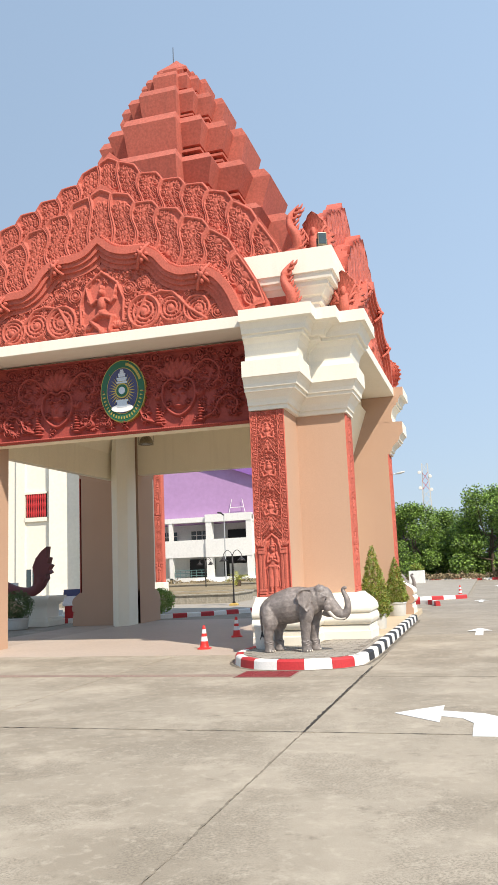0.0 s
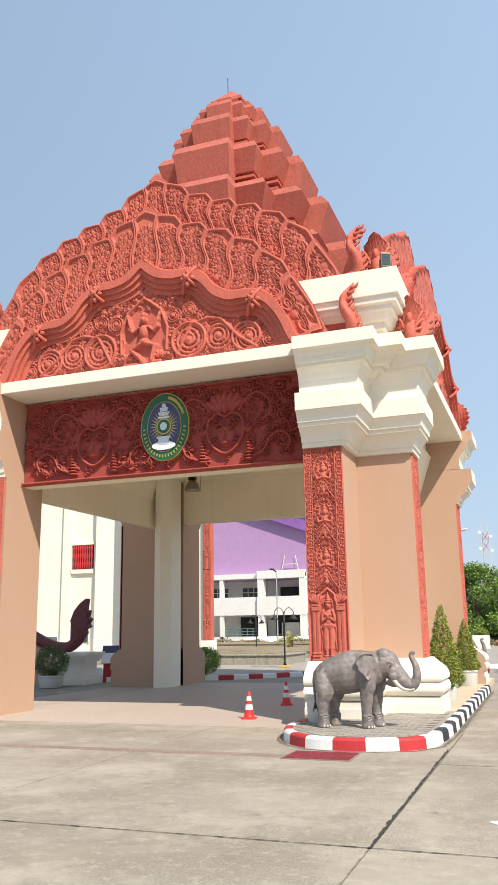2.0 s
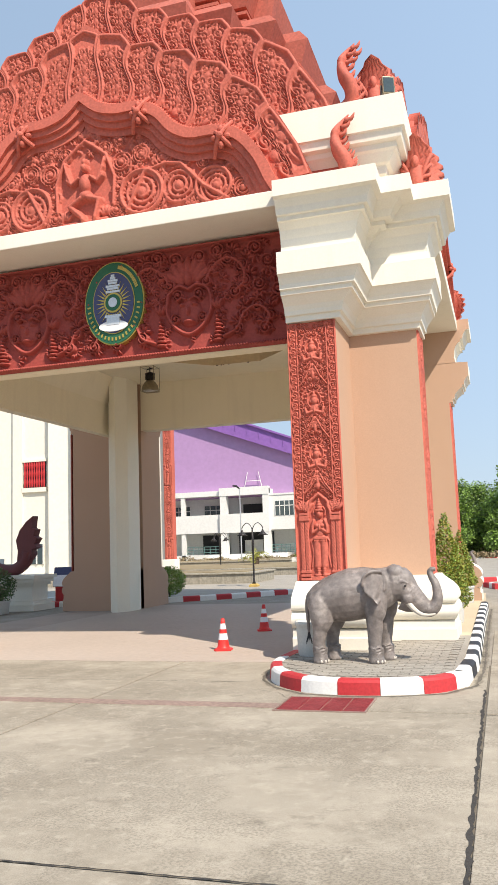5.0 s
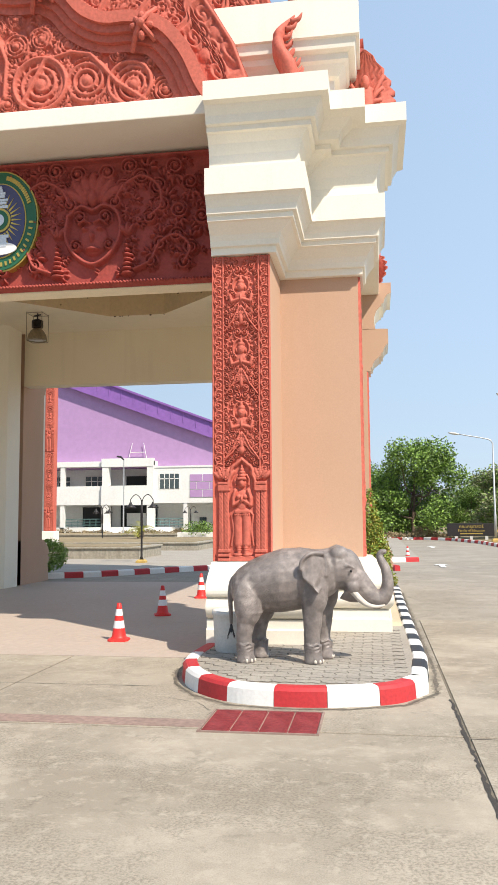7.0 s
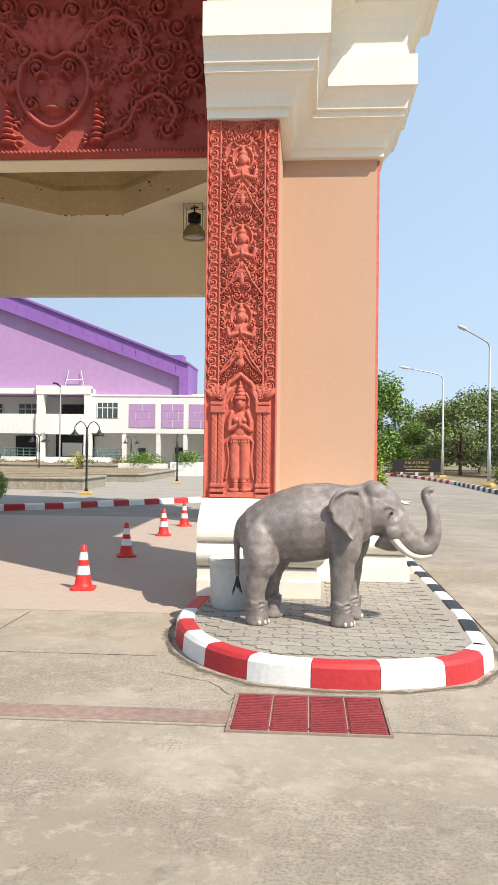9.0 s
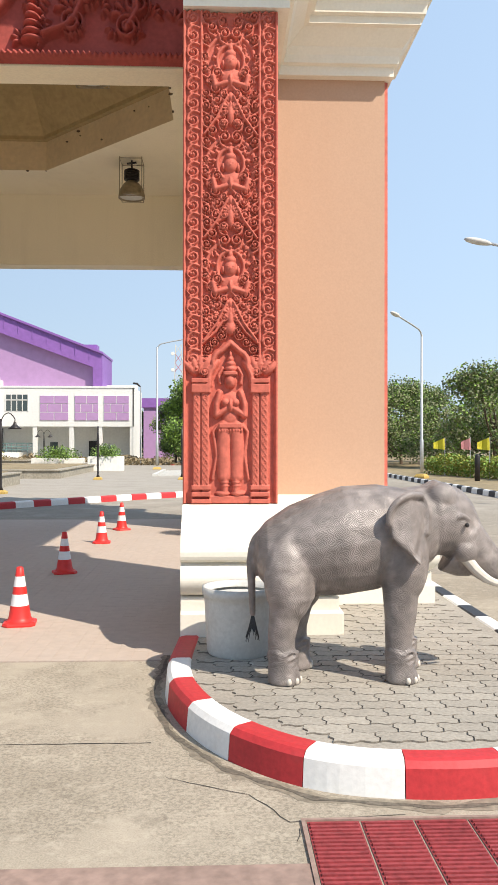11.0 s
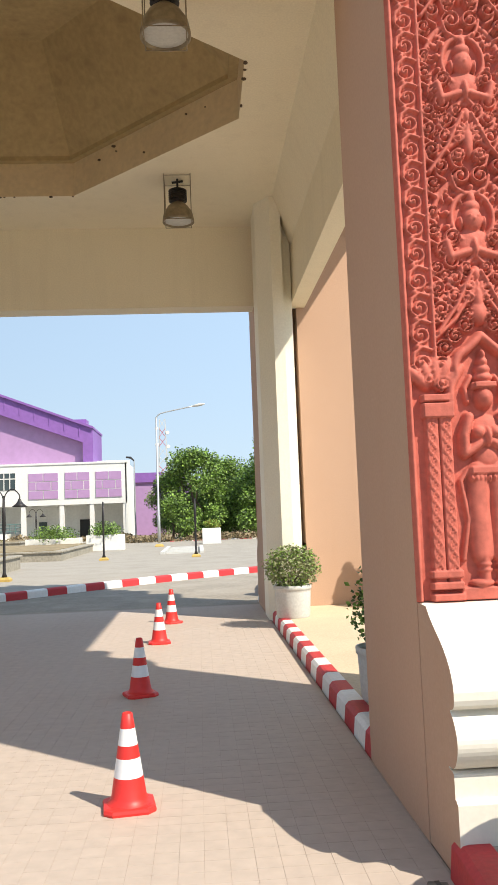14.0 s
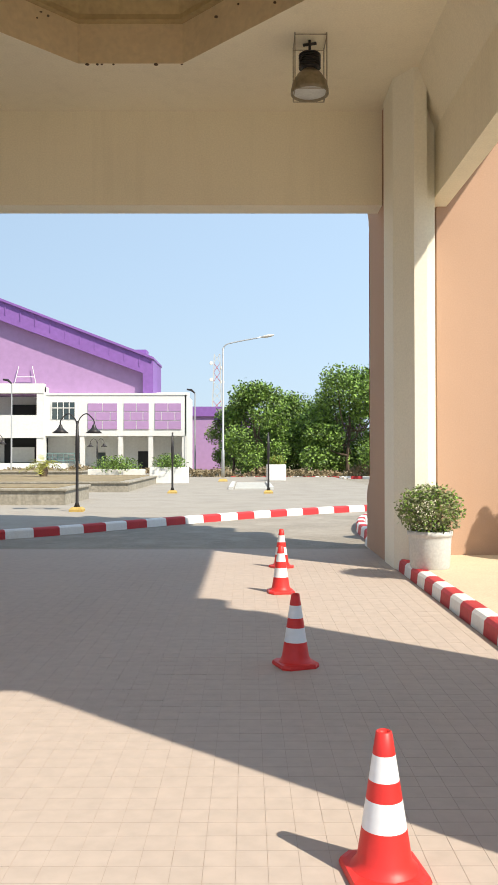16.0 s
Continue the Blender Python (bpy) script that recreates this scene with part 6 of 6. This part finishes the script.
# distant belt of woods behind everything
rng = random.Random(77)
pts = []
for k in range(40000):
    x = rng.uniform(-75, 95)
    top = 4.2 + 1.6 * noise.noise(Vector((x * .12, 3, 0))) + 1.0 * noise.noise(Vector((x * .5, 8, 0)))
    pts.append(Vector((x, 96 + rng.uniform(-2.5, 2.5), top * rng.random() ** .7)))
woods = tagged(part_mesh("distant_woods", leaf_cloud(pts, .42, rng), M_LEAF2), "dark green distant woods along the horizon", "trees", kind="stuff")

# undergrowth along the verge
pts = []
for k in range(9000):
    x = rng.uniform(-30, 3)
    hh = .5 + .45 * noise.noise(Vector((x * .7, 1, 4)))
    pts.append(Vector((x, 61 + rng.uniform(-.8, .8) - (.0 if x > -10 else -9), hh * rng.random())))
tagged(part_mesh("undergrowth", leaf_cloud(pts, .16, rng), M_SOIL), "dry brown undergrowth along the verge", "undergrowth", kind="stuff")


# ---- hedge with flags ----
def hedge_run(x0, y0, x1, y1, h, seed):
    rng = random.Random(seed)
    t = thing("hedge", x0, y0, 0, "yellow-green clipped hedge along the road", "hedge", "hedges")
    L = math.hypot(x1 - x0, y1 - y0)
    for i, mm in enumerate((M_LEAFY, M_LEAF)):
        pts = []
        for k in range(int(L * 420)):
            f = rng.random()
            hh = h * (.82 + .3 * noise.noise(Vector((f * L * .8, seed, 0))))
            z = hh * rng.random() ** .6
            w = .55 * rng.uniform(-1, 1)
            pts.append(Vector(((x1 - x0) * f + w * (y1 - y0) / L, (y1 - y0) * f - w * (x1 - x0) / L, z)))
        tagged(part_mesh("foliage", leaf_cloud(pts, .11, rng), mm, t), kind="stuff")


hedge_run(6.0, 46.5, 9.6, 30, 1.05, 31)
hedge_run(6.2, 47.5, 14, 47.5, 1.0, 32)
M_FLAGY = material("yellow_flag_cloth", (0.75, 0.68, 0.08), 0.8, var=0.06)
M_FLAGP = material("pink_flag_cloth", (0.62, 0.30, 0.32), 0.8, var=0.06)


def flag(x, y, z, rz, mat, colour):
    t = thing("flag", x, y, 0, colour + " cloth flag on a thin pole above the hedge", "flag", "flags", rz=rz)
    part("pole", tube(bmesh.new(), [(0, 0, 0), (0, 0, z)], .018, 6), M_POLE, t)
    bm = bmesh.new()
    rings = [[(.5 * s, .06 * math.sin(s * 7), z - .02 - .22 * s - .0), (.5 * s, .06 * math.sin(s * 7 + .5) + .01, z - .55 - .05 * s + .1 * s)] for s in (0, .2, .4, .6, .8, 1)]
    loft(bm, rings, False, False)
    bmesh.ops.solidify(bm, geom=bm.faces[:], thickness=.006)
    part("cloth", bm, mat, t)


for k, (x, y) in enumerate(((6.1, 44.8), (6.55, 42.6), (6.9, 41.2), (7.5, 38.8), (8.0, 36.6), (8.5, 34.4), (9.0, 32.2))):
    flag(x, y, 1.75, 200 if k % 2 else 170, M_FLAGP if k % 2 else M_FLAGY, "pink" if k % 2 else "yellow")
bol = thing("bollard", 5.75, 39.2, 0, "black round bollard in front of the hedge", "bollard")
part("post", lathe([(.1, 0), (.1, 1.0), (.07, 1.06), (.01, 1.08)], 16), M_BLACK, bol, smooth=True)
verge_kerb = kerb_run("verge_kerb", [(3.62, 24), (3.55, 33), (3.52, 46)], "black and white painted kerb along the verge", (M_KBLACK, M_KWHITE), length=.5)
corner_kerb = kerb_run("corner_kerb", [(3.52, 46), (3.2, 52), (2.2, 58), (.6, 60.2), (-3, 60.4), (-7, 60.4)], "red and white painted kerb at the road corner", (M_KWHITE, M_KRED), length=.7)
verge = tagged(part("verge", prism([(3.7, 24), (30, 24), (30, 95), (-60, 95), (-60, 71), (-9, 71), (-9, 60.6), (-3, 60.6), (.7, 60.4), (2.4, 58.1), (3.4, 52), (3.66, 46)], -.1, .06), M_SOIL), "dry sandy verge with sparse grass", "verge", kind="structure")


# ---- street lamps ----
def street_lamp(x, y, h, rz, arms=1, label="tall galvanised street lamp with a curved arm"):
    t = thing("street_lamp", x, y, 0, label, "street lamp", "street lamps", rz=rz)
    part("foot", loft(bmesh.new(), [[(s * a, s * b, z) for a, b in ((-1, -1), (1, -1), (1, 1), (-1, 1))] for s, z in ((.22, 0), (.22, .14), (.15, .24))]), M_YELLOW, t, "yellow painted concrete foot")
    part("pole", lathe([(.075, .3), (.075, 1.6), (.055, 1.65), (.045, h)], 12), M_POLE, t, smooth=True)
    for e in ((1,) if arms == 1 else (1, -1)):
        part("arm", tube(bmesh.new(), spline([(0, 0, h - .1), (e * .12, 0, h + .12), (e * .5, 0, h + .25), (e * 1.9, 0, h + .52)], 5), .035, 8), M_POLE, t, smooth=True)
        bm = bmesh.new()
        bmesh.ops.create_icosphere(bm, subdivisions=2, radius=1, matrix=pose(e * 2.15, 0, h + .56, 0, -e * 10, 0) @ Matrix.Diagonal((.34, .12, .075, 1)))
        part("lamp_head", bm, M_POT, t, smooth=True)
    return t


street_lamp(-7.21, 51.9, 6.55, 0)
street_lamp(4.27, 41.7, 5.9, 228)
street_lamp(4.05, 27.3, 5.5, 180)
street_lamp(4.3, 53.5, 5.7, 180)
street_lamp(3.95, 88, 4.0, 0)
street_lamp(18.5, 74, 6.4, 0, 2, "tall galvanised street lamp with two arms")
street_lamp(8.8, 84, 6.0, 0)
for x, y, h in ((-9.6, 68, 5.6), (-20.9, 64, 5.9)):
    t = thing("street_lamp", x, y, 0, "thin grey lamp post in front of the hall", "street lamp", "street lamps")
    part("pole", lathe([(.06, 0), (.04, h)], 8), M_POLE, t)
    part("lamp_head", tube(bmesh.new(), [(0, 0, h), (-.25, 0, h + .22), (-.55, 0, h + .26)], [.05, .08, .06], 8), M_BLACK, t)


# ---- plaza: garden lamps, planters, low walls ----
def garden_lamp(x, y, h, arms):
    t = thing("garden_lamp", x, y, .11, "black iron garden lamp" + (" with two bell shades" if arms else " post"), "garden lamp", "garden lamps")
    part("foot", loft(bmesh.new(), [[(s * a, s * b, z) for a, b in ((-1, -1), (1, -1), (1, 1), (-1, 1))] for s, z in ((.15, 0), (.15, .05), (.1, .1))]), M_YELLOW, t, "yellow concrete foot")
    part("post", lathe([(.07, .1), (.035, .2), (.03, h * .55), (.045, h * .6), (.045, h * .75), (.025, h)], 10), M_BLACK, t, smooth=True)
    for e in ((-1, 1) if arms else ()):
        part("arm", tube(bmesh.new(), spline([(0, 0, h * .78), (e * .03, 0, h), (e * .2, 0, h + .16), (e * .36, 0, h + .02), (e * .37, 0, h - .1)], 5), .014, 6), M_BLACK, t)
        part("shade", lathe([(.03, h - .08), (.05, h - .14), (.10, h - .2), (.19, h - .27), (.17, h - .27), (.05, h - .18)], 16, cx=e * .37, cap=False), M_BLACK, t, smooth=True)
    return t


lamp_a = garden_lamp(-9.8, 30.9, 2.0, True)
for x, y in ((-17, 48), (-19.5, 55), (-14.2, 57), (-22.5, 44)):
    copy_thing(lamp_a, pose(x, y, .11))
lamp_b = garden_lamp(-8.5, 39.6, 2.0, False)
copy_thing(lamp_b, pose(-5.35, 39.5, .11))


def planter_box(x, y, w, d, h, seed, plant):
    t = thing("planter_box", x, y, .11, "long white concrete planter box on the plaza", "planter", "planter boxes")
    part("trough", boxed(-w / 2, w / 2, -d / 2, d / 2, 0, h, .02), M_BWHITE, t)
    part("plinth", boxed(-w / 2 + .08, w / 2 - .08, -d / 2 + .05, d / 2 - .05, -.1, .01), M_BWHITE, t)
    shrub(x, y, .1 + h, ball(w * .47, .45 if plant else .25, .2, .2), 1500, .09, [M_LEAF2, M_LEAF] if plant else [M_LEAFY, M_LEAF], "loose green planting in a white planter box", seed)


planter_box(-12.0, 50, 2.5, .9, .62, 41, True)
planter_box(-9.55, 49.5, 1.7, .9, .72, 42, True)
planter_box(-4.6, 53.5, .95, .9, .8, 43, False)
M_WALLC = material("stained_low_wall", (0.34, 0.31, 0.25), 0.9, var=0.25, grain=12, stain=1.5, bump=0.4, streak=0.5, tint=(0.12, 0.11, 0.09))
for x0, x1, y0, y1, h, nm in ((-30, -10.6, 33.3, 36.3, .42, 1), (-30, -10.1, 40.5, 50, .36, 2), (-34, -14, 52, 56, .5, 3)):
    w = thing("low_wall", x0, y0, .1, "low weathered concrete terrace wall of the plaza", "wall", "terrace walls", kind="structure")
    part("wall_body", boxed(0, x1 - x0, 0, y1 - y0, 0, h - .06), M_WALLC, w)
    part("coping", boxed(-.06, x1 - x0 + .06, -.06, y1 - y0 + .06, h - .06, h, .015), M_WALLC, w)
    part("lawn", boxed(.3, x1 - x0 - .3, .3, y1 - y0 - .3, h, h + .02), M_SOIL, w)
rng = random.Random(12)
palm = thing("palm", -14.6, 47, .45, "short feathery palm on the terrace", "palm")
part("stem", lathe([(.16, 0), (.2, .3), (.1, .55)], 10), M_BARK, palm)
bm = bmesh.new()
for k in range(22):
    a, e = k * 2.4, rng.uniform(.2, 1.2)
    L = rng.uniform(.8, 1.1)
    line = [(math.cos(a) * L * s * math.cos(e), math.sin(a) * L * s * math.cos(e), .5 + L * s * math.sin(e) - .55 * s * s) for s in (0, .25, .5, .75, 1)]
    for i in range(4):
        for sgn in (-1, 1):
            p, q = Vector(line[i]), Vector(line[i + 1])
            d = (q - p)
            side = d.cross(Vector((0, 0, 1))).normalized() * sgn
            for j in range(3):
                b0 = p + d * (j / 3)
                v = [bm.verts.new(b0), bm.verts.new(b0 + d * .2), bm.verts.new(b0 + d * .35 + side * .2 - Vector((0, 0, .05)))]
                bm.faces.new(v)
tagged(part("fronds", bm, M_LEAFY, palm), kind="stuff")
# slatted grid set in the plaza paving
grid = thing("paving_grid", -5.9, 46, .11, "concrete slat grid set into the plaza", "grid", kind="structure")
for k in range(9):
    part("slat", boxed(-.6, .6, -3.2 + k * .72, -2.95 + k * .72, 0, .06), M_POT, grid)
for e in (-1, 1):
    part("edge_beam", boxed(e * .75 - .08, e * .75 + .08, -3.4, 3.2, 0, .09), M_POT, grid)

# ---- faculty sign ----
sign = thing("faculty_sign", 3.35, 57, .06, "dark board with gold lettering on pale posts", "sign")
sign.scale = (.75, .75, .75)
part("board", boxed(-1.9, 1.9, -.06, .06, .32, 1.35, .02), M_BLACK, sign)
for x in (-1.2, 0, 1.2):
    part("post", boxed(x - .12, x + .12, -.04, .1, -.1, .34), M_POT, sign)
for txt, z, size in (("คณะครุศาสตร์", .98, .34), ("Faculty of Education", .68, .26)):
    cu = bpy.data.curves.new("lettering", "FONT")
    cu.body, cu.size, cu.extrude, cu.align_x = txt, size, .004, "CENTER"
    tmp = new("lettering", cu)
    bpy.context.view_layer.update()
    me = bpy.data.meshes.new_from_object(tmp.evaluated_get(bpy.context.evaluated_depsgraph_get()))
    bpy.data.objects.remove(tmp)
    part_mesh("lettering", me, M_CGOLD, sign, m=pose(0, -.07, z, 90, 0, 0))
part("lettering_bar", boxed(-.9, .9, -.07, -.06, .47, .55), M_CGOLD, sign)

# ---- far lattice mast ----
mast = thing("radio_mast", -12.5, 185, 0, "distant red and white lattice radio mast", "mast")
for e, f in ((-1, -1), (1, -1), (1, 1), (-1, 1)):
    part("leg", tube(bmesh.new(), [(e * 1.3, f * 1.3, 0), (e * .6, f * .6, 23)], .09, 4), M_POT, mast)
for k in range(11):
    z, z2 = 2 * k + 1, 2 * k + 3
    w, w2 = 1.3 - .7 * z / 23, 1.3 - .7 * z2 / 23
    part("brace", tube(tube(bmesh.new(), [(-w, -w, z), (w2, -w2, z2)], .06, 4), [(w, -w, z), (-w2, -w2, z2)], .06, 4), M_KRED if k % 4 < 2 else M_POT, mast)
for x, z in ((-1.2, 21), (1.1, 20), (-1.2, 17.5), (1.2, 17)):
    part("dish", lathe([(.06, -.06), (.4, .06), (.35, .1)], 12), M_BWHITE, mast, m=pose(x, -.8, z, 90, 0, 0))

# ---- surface details ----
strip_cover = thing("drain_strip", -4.57, 11.77, 0, "rusty red-brown trench strip across the apron", "drain", kind="structure")
for i in range(9):
    x1 = .86 - 1.72 * i
    part("strip_cover", boxed(x1 - 1.7, x1, -.14, .07, -.02, .006, .004), M_RUST, strip_cover)
grating = thing("drain_grating", -3.28, 11.83, 0, "red painted iron drain grating in four panels", "grating")
part("frame", box(box(box(box(bmesh.new(), -.43, .43, -.33, -.315, -.02, .012), -.43, .43, .315, .33, -.02, .012), -.43, -.415, -.315, .315, -.02, .012), .415, .43, -.315, .315, -.02, .012), M_RUST, grating)
for i in range(4):
    x0 = -.412 + .206 * i
    g = part("grate_panel", boxed(x0 + .004, x0 + .202, -.312, .312, -.02, .004), M_GRATE, grating)
    bar = boxed(x0 + .012, x0 + .194, -.3, -.286, .004, .012)
    first = part("grate_bar", bar, M_GRATE, g)
    for k in range(1, 22):
        part_mesh("grate_bar", first.data, M_GRATE, g, m=Matrix.Translation((0, k * .0278, 0)))

# floor tiles under the gate
TS = .105
tx0, tx1, ty0, ty1 = -4.29 - 62 * TS, -4.29, 14.5, 14.5 + 96 * TS
tb = bmesh.new()
box(tb, .001, TS - .001, .001, TS - .001, -.02, .0)
tile_mesh = bpy.data.meshes.new("tile")
tb.to_mesh(tile_mesh)
tb.free()
tile_mesh.materials.append(M_TILE)
verts, faces = [], []
count = 0
rng = np.random.RandomState(2)
for i in range(62):
    for j in range(96):
        x, y = tx0 + i * TS, ty0 + j * TS
        if 8 <= j < 20 and 34 <= i < 58:
            t = new("tile", tile_mesh)
            t.parent = tile_floor
            t.matrix_basis = Matrix.Translation((x, y, rng.uniform(0, .0007)))
            count += 1
            continue
        n, dz = len(verts), rng.uniform(0, .0007)
        a, b, c, d = x + .001, x + TS - .001, y + .001, y + TS - .001
        verts += [(a, c, dz), (b, c, dz), (b, d, dz), (a, d, dz), (a - .001, c - .001, -.004), (b + .001, c - .001, -.004), (b + .001, d + .001, -.004), (a - .001, d + .001, -.004)]
        faces += [(n, n + 1, n + 2, n + 3), (n, n + 4, n + 5, n + 1), (n + 1, n + 5, n + 6, n + 2), (n + 2, n + 6, n + 7, n + 3), (n + 3, n + 7, n + 4, n)]
me = bpy.data.meshes.new("floor_tiles")
me.from_pydata(verts, [], faces)
tagged(part_mesh("floor_tiles", me, M_TILE, tile_floor), kind="stuff")

# interlocking pavers of the island
def paver_mesh():
    L, W, z = .205, .108, .012
    z0 = [(-.5, -.5), (-.42, -.42), (-.33, -.42), (-.17, -.58), (-.08, -.58), (0, -.5), (.08, -.42), (.17, -.42), (.33, -.58), (.42, -.58), (.5, -.5)]
    low = [(x * L, y * W) for x, y in z0]
    high = [(x * L, y * W + W) for x, y in reversed(z0)]
    right = [(.5 * L + .010, -.12 * W), (.5 * L - .010, .12 * W)]
    left = [(-.5 * L - .010, .12 * W), (-.5 * L + .010, -.12 * W)][::1]
    poly = [(x * .985, y * .968) for x, y in low + right + high + left]
    bm = bmesh.new()
    loft(bm, [[(x, y, -.05) for x, y in poly], [(x, y, -.005) for x, y in poly], [(x * .982, y * .965, 0) for x, y in poly]])
    bm.normal_update()
    for f in bm.faces:
        f.material_index = 0 if f.normal.z > .9 else 1
    me = bpy.data.meshes.new("paver")
    bm.to_mesh(me)
    bm.free()
    me.materials.append(M_PAVER)
    me.materials.append(M_BED)
    return me


pv = paver_mesh()
rng = np.random.RandomState(4)


def inside_island(x, y):
    if x < -4.06 or x > -2.2 or y < 12.6:
        return False
    if min(math.hypot(x - a, y - b) for a, b in front_line) < .19:
        return False
    return y > 13.6 or min(b for a, b in front_line if abs(a - x) < .2) < y


for j in range(33):
    for i in range(11):
        x, y = -4.15 + i * .207 + (.1035 if j % 2 else 0), 12.52 + j * .1095
        if inside_island(x, y) and y < 16.0 and not (x < -3.1 and y > 14.75):
            p = new("paver", pv)
            p.parent = island
            p.matrix_basis = pose(x, y, .146 + rng.uniform(-.001, .0015), rng.uniform(-.3, .3), rng.uniform(-.3, .3), rng.uniform(-.6, .6))


def arrow_mark(x, y, rz, s=1.0, bent=True):
    """A painted lane arrow, flat on the road."""
    bm = bmesh.new()
    shapes = [[(-.08, 0), (.08, 0), (.08, 1.1), (-.08, 1.1)], [(-.26, 1.05), (.26, 1.05), (0, 1.75)]]
    if bent:
        shapes = [[(-.12, 0), (.12, 0), (.12, .62), (-.12, .45)], [(-.12, .45), (.12, .62), (-.05, .82), (-.20, .62)], [(-.20, .62), (-.05, .82), (-.36, .92), (-.36, .70)], [(-.36, .46), (-.36, 1.16), (-.72, .81)]]
    for sh in shapes:
        loft(bm, [[(px * s, py * s, z) for px, py in sh] for z in (0, .004)])
    return tagged(part("road_arrow", bm, M_MARK, m=pose(x, y, .002, 0, 0, rz)), "white painted lane arrow on the road", "road marking", "lane arrows", "structure")


arrow_mark(-.12, 7.75, 0, 1.35, True)
for x, y in ((-.35, 17.6), (-.45, 30.5), (.3, 46)):
    arrow_mark(x, y, 0, 1.0, False)

# ragged tar in the long joint, and cracks
rng = random.Random(61)


def ragged(name, pts, w, label, mat=None, lift=.0022):
    bm = bmesh.new()
    line = []
    for (x0, y0), (x1, y1) in zip(pts, pts[1:]):
        n = max(2, int(math.hypot(x1 - x0, y1 - y0) / .05))
        line += [(x0 + (x1 - x0) * i / n + rng.uniform(-.008, .008), y0 + (y1 - y0) * i / n + rng.uniform(-.004, .004)) for i in range(n)]
    rings = []
    for i, (x, y) in enumerate(line):
        x2, y2 = line[min(i + 1, len(line) - 1)]
        x1, y1 = line[max(i - 1, 0)]
        d = math.hypot(x2 - x1, y2 - y1) + 1e-6
        nx, ny = (y2 - y1) / d, -(x2 - x1) / d
        q = w * (.5 + .9 * rng.random() ** 2)
        rings.append([(x - nx * q, y - ny * q, lift), (x + nx * q, y + ny * q, lift)])
    loft(bm, rings, False, False)
    return part(name, bm, mat or M_JOINT, apron, label)


ragged("tar_seam", [(-1.84, 7.83), (-1.85, 9.0), (-1.86, 12.8)], .015, "ragged black tar seam")
ragged("slab_seam", [(-1.84, 3.9), (-1.84, 7.83)], .009, "", M_DIRT)
kerb_side = [(-4.36, 14.6), (-4.40, 13.75), (-4.26, 13.11), (-4.0, 12.66), (-3.63, 12.35), (-3.15, 12.25), (-2.66, 12.30), (-2.22, 12.5), (-1.95, 12.95), (-1.9, 14.0), (-1.93, 20.0), (-1.93, 22.3)]
ragged("kerb_dirt", kerb_side, .042, "dark dirt along the foot of the kerb", M_DIRT, .0012)
ragged("kerb_dirt", kerb_side, .018, "", M_DIRT2, .0026)
ragged("crack", [(-3.3, 12.2), (-3.75, 12.15), (-3.9, 12.4), (-4.3, 12.6)], .0022, "thin crack in the concrete")
ragged("crack", [(-3.72, 12.1), (-3.75, 11.95)], .002, "")
ragged("slab_seam", [(-17, 7.83), (-9, 7.83), (-1.84, 7.83), (9.8, 7.83)], .009, "")
ragged("slab_seam", [(-9, 12.97), (-4.3, 12.99)], .004, "")
ragged("slab_seam", [(-1.84, 11.55), (9.8, 11.5)], .006, "")
